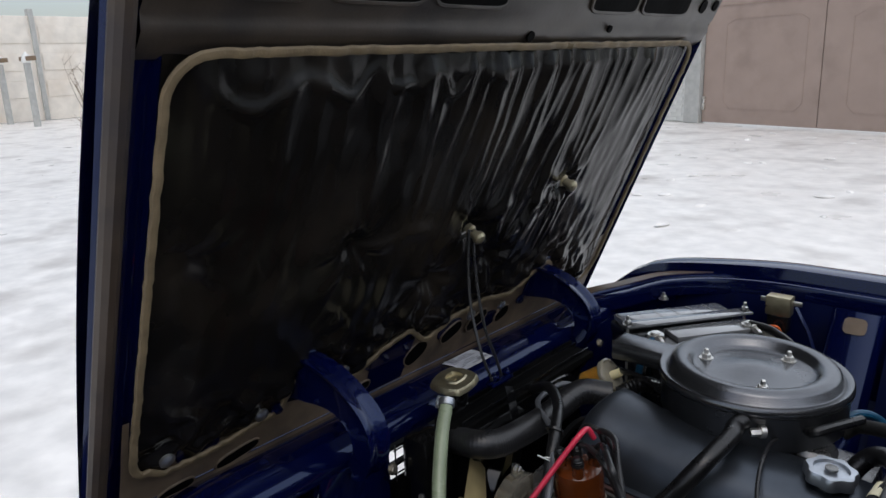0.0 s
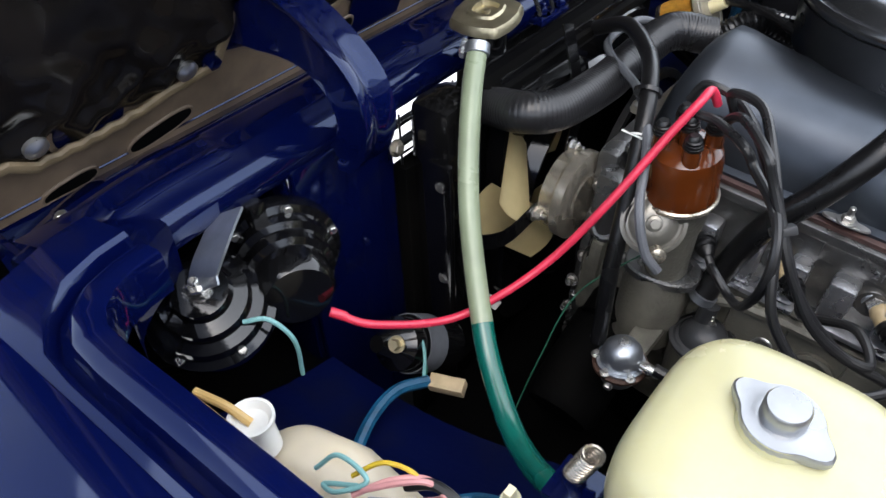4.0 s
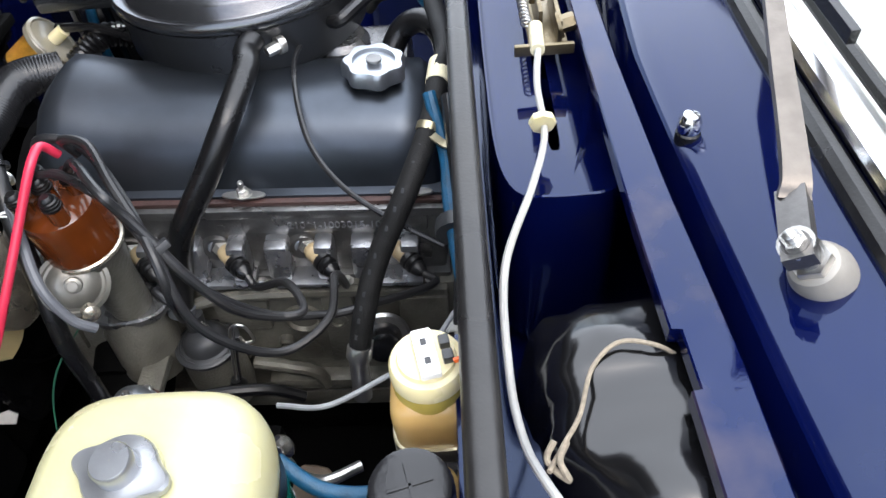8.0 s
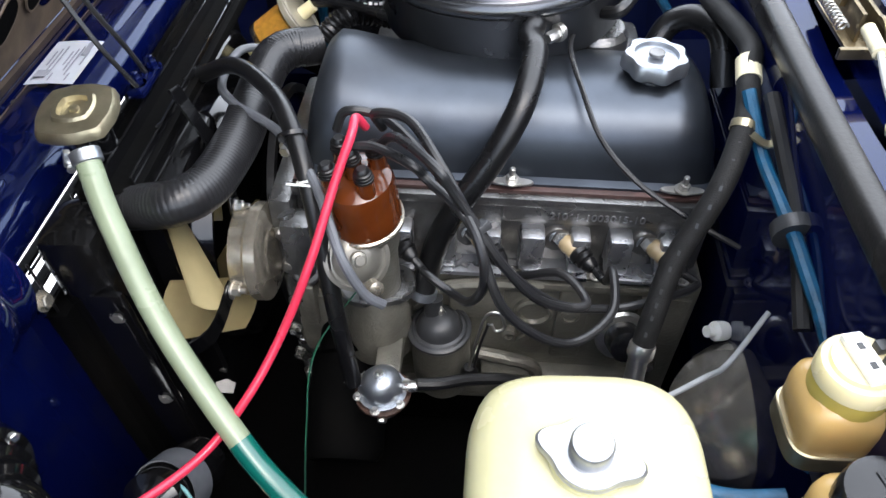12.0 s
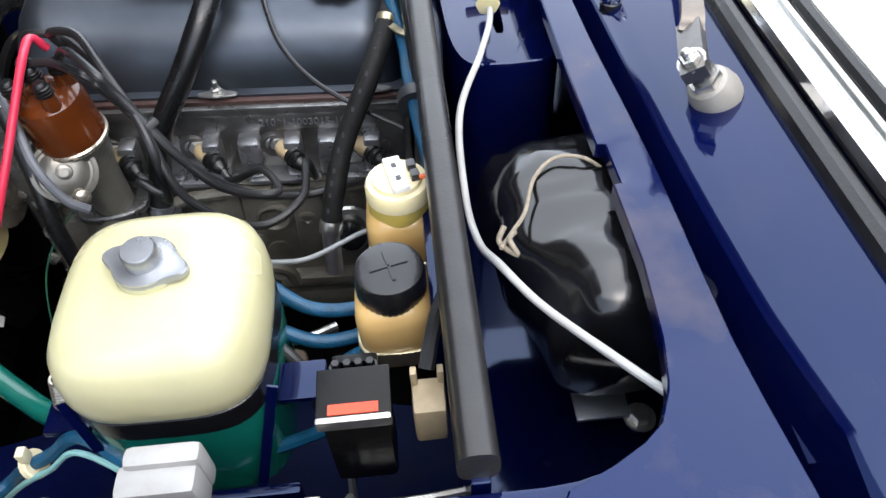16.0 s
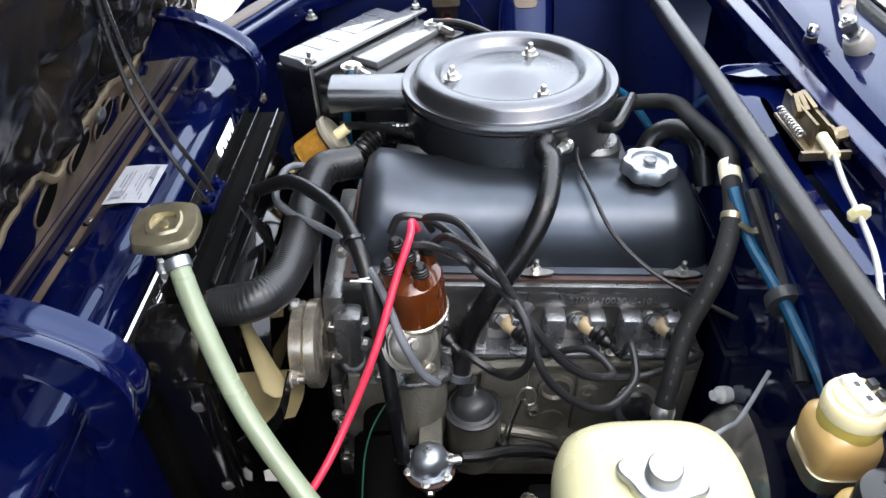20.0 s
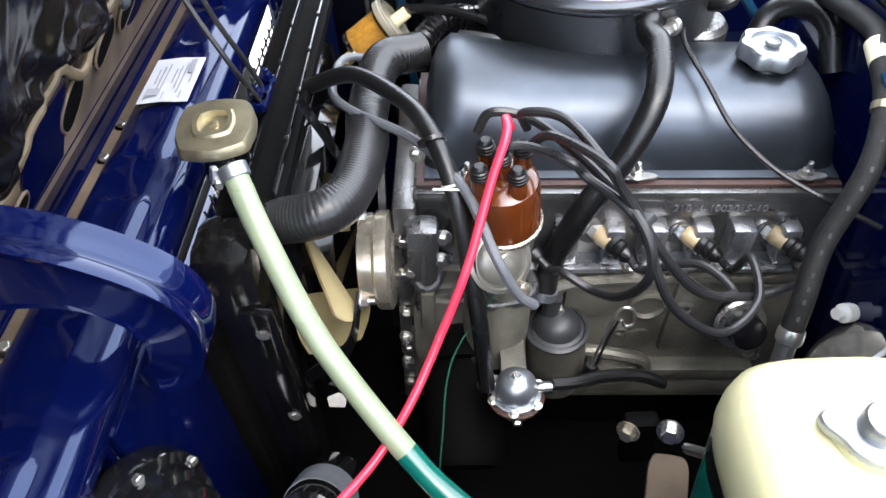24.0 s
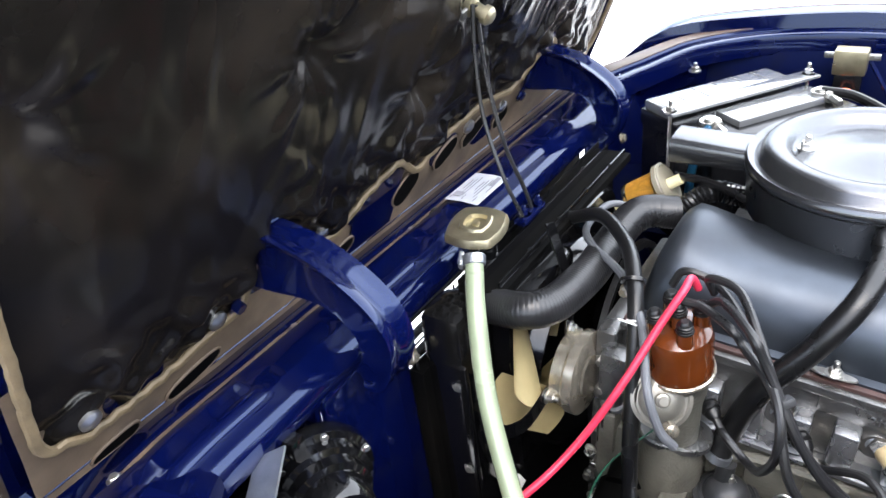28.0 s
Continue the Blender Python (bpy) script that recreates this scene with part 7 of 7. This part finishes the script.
def tower_panel():
    rows = []
    for x, o in ((0.035, 0.0), (0.042, 0.012), (0.048, 0.016), (0.115, 0.016), (0.121, 0.012), (0.128, 0.0)):
        rows.append([(x, 0.555 - o, 0.875), (x, 0.535 - o, 0.84), (x, 0.49 - o, 0.76), (x, 0.43 - o * 1.2, 0.66), (x, 0.38 - o, 0.56)])
    return grid(rows)


part("damper_tower", tower_panel(), BLUE, car, "navy damper tower box")
part("tower_hole", plate([(a * 0.02, b * 0.016) for a, b in super_ring(1, 1, 4, 24)], 0.002, 0, to((0.082, 0.524, 0.851), (0, -0.85, 0.5), 0)), DUST, car, "opening in the damper tower")
part("side_panel", grid([[(x, 0.562, 0.868), (x, 0.535, 0.80), (x, 0.485, 0.70), (x, 0.43, 0.60)] for x in (0.135, 0.2, 0.262)]), DULLBLUE, car, "navy side panel with small holes")
# Small discs, near-black for the shade inside the holes
for x, y, z in ((0.16, 0.553, 0.845), (0.20, 0.553, 0.845), (0.24, 0.553, 0.845), (0.15, 0.5125, 0.755), (0.18, 0.5125, 0.755), (0.21, 0.5125, 0.755), (0.23, 0.5125, 0.755)):
    part("panel_hole", lathe([(0.0028, 0), (0.0028, 0.003)], 10, to((x, y - 0.002, z), (0, -0.8, 0.6))), DARKVOID, car)
part("brace", sweep([V((-0.03, 0.545, 0.86)), V((0.0, 0.53, 0.82)), V((0.03, 0.50, 0.77))], [(-0.004, -0.001), (0.004, -0.001), (0.004, 0.002), (-0.004, 0.002)]), BLUE, car)
for x, y, z in ((-0.40, 0.44, 0.832), (-0.29, 0.505, 0.84)):
    part("fender_bolt", hexnut(0.007, 0.007, to((x, y, z)), 0.006), STEEL, car)

# ---- cowl box contents ----
lk = thing("hood_lock", (0.335, -0.01, 0.87), "zinc hood lock with spring and latch claws", "hood lock")
part("base", box(0.323, 0.358, -0.065, 0.03, 0.876, 0.880, 0.001), LOCKBRASS, lk, "yellow zinc base plate")
part("hook_plate", box(0.332, 0.336, -0.05, 0.035, 0.878, 0.906, 0.001), LOCKBRASS, lk)
part("hook_plate", box(0.348, 0.352, -0.062, 0.015, 0.878, 0.902, 0.001), LOCKBRASS, lk)
for k, a in enumerate((-8, 0, 10)):
    part("claw", box(-0.003, 0.003, -0.015, 0.015, 0.0, 0.011, 0.001, Matrix.Translation((0.332 + 0.0075 * k, 0.002 + 0.004 * k, 0.897)) @ Matrix.Rotation(radians(a), 4, "Z") @ Matrix.Rotation(radians(15), 4, "X")), LOCKBRASS, lk, "steel latch claw")
part("spring", tube([(0.322 + 0.0045 * math.cos(i * 0.6), -0.045 + 0.0006 * i, 0.891 + 0.0045 * math.sin(i * 0.6)) for i in range(100)], 0.0010, 6, 1, raw=True), STEEL, lk, "coiled return spring")
part("pivot", hexnut(0.008, 0.012, to((0.352, -0.055, 0.895), (1, 0, 0.3))), LOCKBRASS, lk)
part("cable_stop", box(0.308, 0.36, -0.083, -0.078, 0.882, 0.892, 0.001), LOCKBRASS, lk)
ck = thing("lock_cable", (0.32, -0.2, 0.87), "white sheathed release cable across the cowl box", "cable")
part("ferrule", lathe([(0.006, 0), (0.006, 0.035)], 14, to((0.326, -0.078, 0.908), (-0.05, -1, -0.05))), TAG, ck)
part("sheath", tube([(0.325, -0.109, 0.907), (0.320, -0.150, 0.898), (0.321, -0.196, 0.884), (0.306, -0.254, 0.885), (0.281, -0.324, 0.878), (0.279, -0.379, 0.844), (0.283, -0.428, 0.847), (0.292, -0.466, 0.866), (0.314, -0.500, 0.863), (0.347, -0.548, 0.872), (0.373, -0.585, 0.880)], 0.0028, 10), SHEATH, ck, "greyish white plastic sheath")
part("clip", lathe([(0.010, 0), (0.011, 0.003), (0.010, 0.006)], 8, to((0.3205, -0.183, 0.889), (0, -1, -0.2))), CREAMPL, ck, "cream clip")


def pan():
    """The raised tray that carries the hood lock."""
    out = [(a, b) for a, b in super_ring(1, 1, 5, 40)]
    C = V((0.333, -0.045, 0.0))
    rows = []
    for k, z in ((1.0, 0.70), (1.0, 0.862), (0.985, 0.868), (0.95, 0.868), (0.92, 0.862), (0.88, 0.852), (0.5, 0.853), (0.01, 0.854)):
        rows.append([(C.x + 0.052 * a * (1 - (1 - k) * 0.9), C.y + 0.205 * b * (1 - (1 - k) * 0.35), z + (0.014 * max(0, b) if z > 0.8 else 0)) for a, b in out])
    return grid(rows, closed_u=True)


part("lock_pan", pan(), BLUE, car, "navy pressed lock tray")
part("lock_gusset", grid([[(0.30, 0.145, 0.876), (0.372, 0.175, 0.880)], [(0.32, 0.12, 0.882), (0.372, 0.115, 0.885)]]), BLUE, car)
part("lock_gusset", grid([[(0.345, -0.20, 0.862), (0.36, -0.17, 0.865)], [(0.375, -0.10, 0.897), (0.38, -0.10, 0.898)]]), BLUE, car)
ht = thing("heater_box", (0.335, -0.44, 0.68), "heater intake wrapped in black vinyl and tied with cord", "heater")
shift(ht, 0.006, 0.006, 0.003)


def heater():
    rows = []
    for i in range(25):
        t = i / 24
        y = -0.342 - 0.188 * t
        c = V((0.335 + 0.034 * t, y, 0.822 - 0.006 * t))
        w = 0.049 + 0.012 * math.sin(math.pi * min(1, t * 1.2)) ** 0.5
        h = 0.052 + 0.008 * math.sin(math.pi * t) ** 0.5
        cap = math.sqrt(max(0.0, 1 - max(0, (0.16 - t) / 0.16) ** 2)) * math.sqrt(max(0.0, 1 - max(0, (t - 0.9) / 0.1) ** 2))
        r = []
        for j in range(28):
            a = 2 * math.pi * j / 28
            n = 1 + 0.17 * noise.noise((math.cos(a) * 1.8, t * 5, math.sin(a) * 1.8)) + 0.08 * noise.noise((math.cos(a) * 4, t * 14, math.sin(a) * 4))
            dent = 0.003 * math.exp(-((t - 0.42) / 0.03) ** 2)
            ca, sa = math.cos(a), math.sin(a)
            r.append((c.x + (w * n - dent) * cap * math.copysign(abs(ca) ** 0.8, ca), y, c.z + (h * n - dent) * cap * math.copysign(abs(sa) ** 0.8, sa)))
        rows.append(r)
    return grid(rows, closed_u=True, caps=True)


part("vinyl_wrap", heater(), BAGVINYL, ht, "crumpled glossy black vinyl wrap", 70)
part("cord", tube([(0.372, -0.405, 0.872), (0.352, -0.405, 0.888), (0.333, -0.402, 0.887), (0.317, -0.415, 0.882), (0.307, -0.440, 0.876), (0.296, -0.458, 0.878), (0.286, -0.475, 0.882)], 0.0014, 8), CORD, ht, "knotted hemp cord")
part("cord_knot", tube([(0.298, -0.455, 0.874), (0.292, -0.47, 0.884), (0.296, -0.478, 0.878), (0.286, -0.468, 0.880), (0.290, -0.46, 0.886)], 0.0018, 8), CORD, ht)
hb = thing("heater_bracket", (0.33, -0.53, 0.70), "zinc bracket and bolt in the cowl box", "bracket")
part("plate", box(0.345, 0.385, -0.515, -0.445, 0.735, 0.739, 0.001, Matrix.Identity(4)), ZINC, hb)
part("bolt", hexnut(0.010, 0.007, to((0.372, -0.478, 0.739))), STEEL, hb)
part("bolt", hexnut(0.008, 0.006, to((0.392, -0.515, 0.735))), STEEL, hb)
part("pressed_mark", box(0.305, 0.335, 0.29, 0.32, 0.676, 0.679, 0.001), BLUE, car)

# ---- wipers and washer jets ----
def wiper(x, y, z, arm_to, tip):
    w = thing("windscreen_wiper", (x, y, z), "brushed steel windscreen wiper on a dull metal pivot", "wiper", "windscreen wipers")
    up = V((-0.62, -0.12, 0.78)).normalized()
    M = to((x, y, z), up)
    part("boss", lathe([(0.0170, -0.004), (0.0174, 0.003), (0.0160, 0.010), (0.0135, 0.016), (0.011, 0.0175), (0.0, 0.0175)], 32, M), BOSSPL, w, "cream-grey cast pivot boss")
    part("collar", lathe([(0.0105, 0.015), (0.0115, 0.018), (0.0115, 0.024)], 6, M), STEEL, w)
    part("spindle", lathe([(0.0080, 0.023), (0.0080, 0.041), (0.0070, 0.043), (0.0, 0.043)], 20, M), DGREYW, w, "dark metal arm head")
    part("head_nut", hexnut(0.0065, 0.006, M @ to((0, 0, 0.042)), 0.004), STEEL, w, "zinc nut on the arm head")
    h = M @ V((0, 0, 0.037))
    a = V(arm_to)
    line = curve([h.lerp(a, 0.10), h.lerp(a, 0.16) + V((0, 0, 0.008)), h.lerp(a, 0.5) + V((-0.004, 0, 0.016)), a + V((0, 0, 0.008))], 6)
    part("clevis", sweep([h - (a - h).normalized() * 0.010, h + (a - h).normalized() * 0.020, h + (a - h).normalized() * 0.036], [(-0.008, -0.005), (0.008, -0.005), (0.008, 0.005), (-0.008, 0.005)], up=up), DGREYW, w, "dark steel clevis of the arm")
    part("arm", sweep(line, lambda t: [(-0.0085 + 0.004 * t, -0.003), (-0.0085 + 0.004 * t, 0.003), (0.0085 - 0.004 * t, 0.003), (0.0085 - 0.004 * t, -0.003)], fixed=True), ARMSTEEL, w, "brushed steel arm")
    t = V(tip)
    part("blade", sweep(curve([a + (a - t) * 0.85, a, t], 6), [(-0.003, -0.008), (-0.003, 0.002), (0.003, 0.002), (0.003, -0.008)], fixed=True), BLACKPL, w, "black wiper blade")
    part("blade_bridge", sweep(curve([a + (a - t) * 0.25 + V((0, 0, 0.004)), a + V((0, 0, 0.012)), a.lerp(t, 0.5) + V((0, 0, 0.004))], 5), [(-0.004, -0.001), (-0.004, 0.002), (0.004, 0.002), (0.004, -0.001)], fixed=True), STEEL, w)


wiper(0.450, -0.380, 0.920, (0.490, -0.085, 0.996), (0.500, -0.245, 0.984))
wiper(0.444, 0.110, 0.922, (0.530, 0.44, 1.005), (0.520, 0.28, 0.994))
for x, y in ((0.413, -0.241), (0.411, 0.165)):
    j = thing("washer_jet", (x, y, 0.908), "small chrome washer jet on the cowl", "washer jet", "washer jets")
    part("base", lathe([(0.0085, 0.906), (0.0085, 0.9135), (0.007, 0.915)], 16, Matrix.Translation((x, y, 0))), RUBBER, j)
    part("nozzle", lathe([(0.0075, 0.9145), (0.0080, 0.917), (0.0078, 0.923), (0.0055, 0.928), (0.0, 0.929)], 16, Matrix.Translation((x, y, 0))), CHROME, j)

# ---- yard ----
gate = thing("garage_gate", (-3.8, 12.5, 0), "brown painted steel garage gate with pressed panels", "garage gate")
GD = V((2.3, -0.62, 0)).normalized()
GN = V((-0.62, -2.3, 0)).normalized()
G0 = V((-5.26, 12.94, 0))


def gp(u, z, o=0.0):
    return G0 + GD * u + V((0, 0, z)) + GN * o


def slab(u0, u1, z0, z1, o0, o1):
    g = G()
    vs = [gp(u, z, o) for o in (o0, o1) for u, z in ((u0, z0), (u1, z0), (u1, z1), (u0, z1))]
    return g.add(vs, [(0, 1, 2, 3), (4, 5, 6, 7), (0, 1, 5, 4), (1, 2, 6, 5), (2, 3, 7, 6), (3, 0, 4, 7)])


for u0, u1 in ((0.0, 2.27), (2.29, 4.6), (4.62, 7.0)):
    lf = part("leaf", slab(u0, u1, 0.02, 2.13, -0.03, 0.03), GATE, gate, "brown painted gate leaf")
    c = [(u0 + 0.62, 1.88), (u1 - 0.42, 1.88), (u1 - 0.28, 1.78), (u1 - 0.28, 0.42), (u1 - 0.42, 0.28), (u0 + 0.58, 0.28), (u0 + 0.45, 0.42), (u0 + 0.45, 1.78)]
    for a, b in zip(c, c[1:] + c[:1]):
        part("pressed_line", sweep([gp(*a, 0.031), gp(*b, 0.031)], [(-0.006, -0.004), (0.006, -0.004), (0.006, 0.006), (-0.006, 0.006)]), GATE, lf)
part("gate_frame", slab(-0.12, 7.2, 2.13, 2.25, -0.05, 0.05), GATE, gate)
part("hinge", slab(0.0, 0.06, 0.25, 0.5, 0.03, 0.06), STEEL, gate)
solo("gate_post", slab(-0.36, -0.02, 0.0, 2.4, -0.1, 0.12), CONCRETE, "grey painted gate post", "post")
wallb = tagged(new("wall_north"), "whitewashed brick wall beside the gate", "wall", kind="structure")
wallb["base"] = (0, 0, 0)
part("wall_core", slab(-3.2, -0.36, 0.0, 2.4, -0.2, 0.02), LIMEBRICK, wallb)
bg = slab(0, 0.235, 0, 0.066, 0, 0.022)
bme = mesh_of("brick", G().add([V(p) - G0 for p in bg.v], bg.f), LIMEBRICK)
for r in range(20):
    for c2 in range(5):
        b = new("brick", bme)
        b.parent = wallb
        b.location = gp(-1.6 + 0.25 * c2 + (0.125 if r % 2 else 0), 0.02 + 0.077 * r, 0.01)
pole = thing("yard_post", (-21.5, 6.75, 0), "grey steel post standing in the snow", "post", "yard posts")
part("shaft", lathe([(0.09, -0.1), (0.09, 1.7)], 16, Matrix.Translation((-21.5, 6.75, 0))), CONCRETE, pole)
part("cap", lathe([(0.11, 1.7), (0.13, 1.76), (0.10, 1.88), (0.05, 1.94), (0.0, 2.0)], 12, Matrix.Translation((-21.5, 6.75, 0))), WHITEPL, pole)
part("rail", box(-21.9, -20.9, 6.7, 6.8, 1.75, 1.87, 0.02), BARK, pole, "weathered rail stub")
copy_thing(pole, Matrix.Translation((-23.6, 6.75, 0)))
far = thing("far_wall", (-24, 9, 0), "pale whitewashed fence of concrete panels across the yard", "wall")
for k in range(9):
    part("panel", box(-24.15, -24.0, 2.0 + 2.0 * k, 3.9 + 2.0 * k, 0, 3.1, 0.02), PALEWALL, far)
    part("panel_post", box(-24.2, -23.92, 1.88 + 2.0 * k, 2.02 + 2.0 * k, 0, 3.3, 0.02), CONCRETE, far)
    for z in (0.7, 1.5, 2.3):
        part("panel_rib", box(-24.0, -23.97, 2.1 + 2.0 * k, 3.8 + 2.0 * k, z, z + 0.5, 0.02), PALEWALL, far)


def bush(at, n, h, seed):
    rng = random.Random(seed)
    g = G()
    for _ in range(n):
        a, l = rng.uniform(0, 6.28), h * rng.uniform(0.5, 1.0)
        d = V((math.cos(a) * 0.3, math.sin(a) * 0.3, 1)) * l
        mid = V(at) + d * 0.5 + V((rng.uniform(-0.1, 0.1), rng.uniform(-0.1, 0.1), 0))
        g = g + tube([at, mid, V(at) + d], lambda t: 0.012 * (1.05 - t), 5, 4)
        for _ in range(2):
            p = mid.lerp(V(at) + d, rng.random())
            g = g + tube([p, p + V((rng.uniform(-0.3, 0.3), rng.uniform(-0.3, 0.3), rng.uniform(0.1, 0.4)))], lambda t: 0.006 * (1.05 - t), 4, 3)
    return g


for k, (x, y, h) in enumerate(((-20, 7.6, 2.2), (-21, 8.4, 2.0), (-15.5, 5.6, 0.5))):
    solo("bush", bush((x, y, 0), 14, h, k), BARK, "bare leafless bush in the snow", "bush", "bushes")
rng = random.Random(8)
lumps = G()
for _ in range(140):
    x, y = rng.uniform(-12, 3), rng.uniform(2.0, 12)
    s = rng.uniform(0.02, 0.10)
    lumps = lumps + lathe([(s * 1.2, -0.005), (s * 0.9, s * 0.12), (s * 0.3, s * 0.2), (0, s * 0.21)], 7, Matrix.Translation((x, y, 0.0)) @ Matrix.Rotation(rng.uniform(0, 6), 4, "Z"), 1.0, rng.uniform(0.4, 1.0))
solo("snow_lumps", lumps, SNOW, "scattered lumps of hard snow on the yard", "snow", kind="stuff")
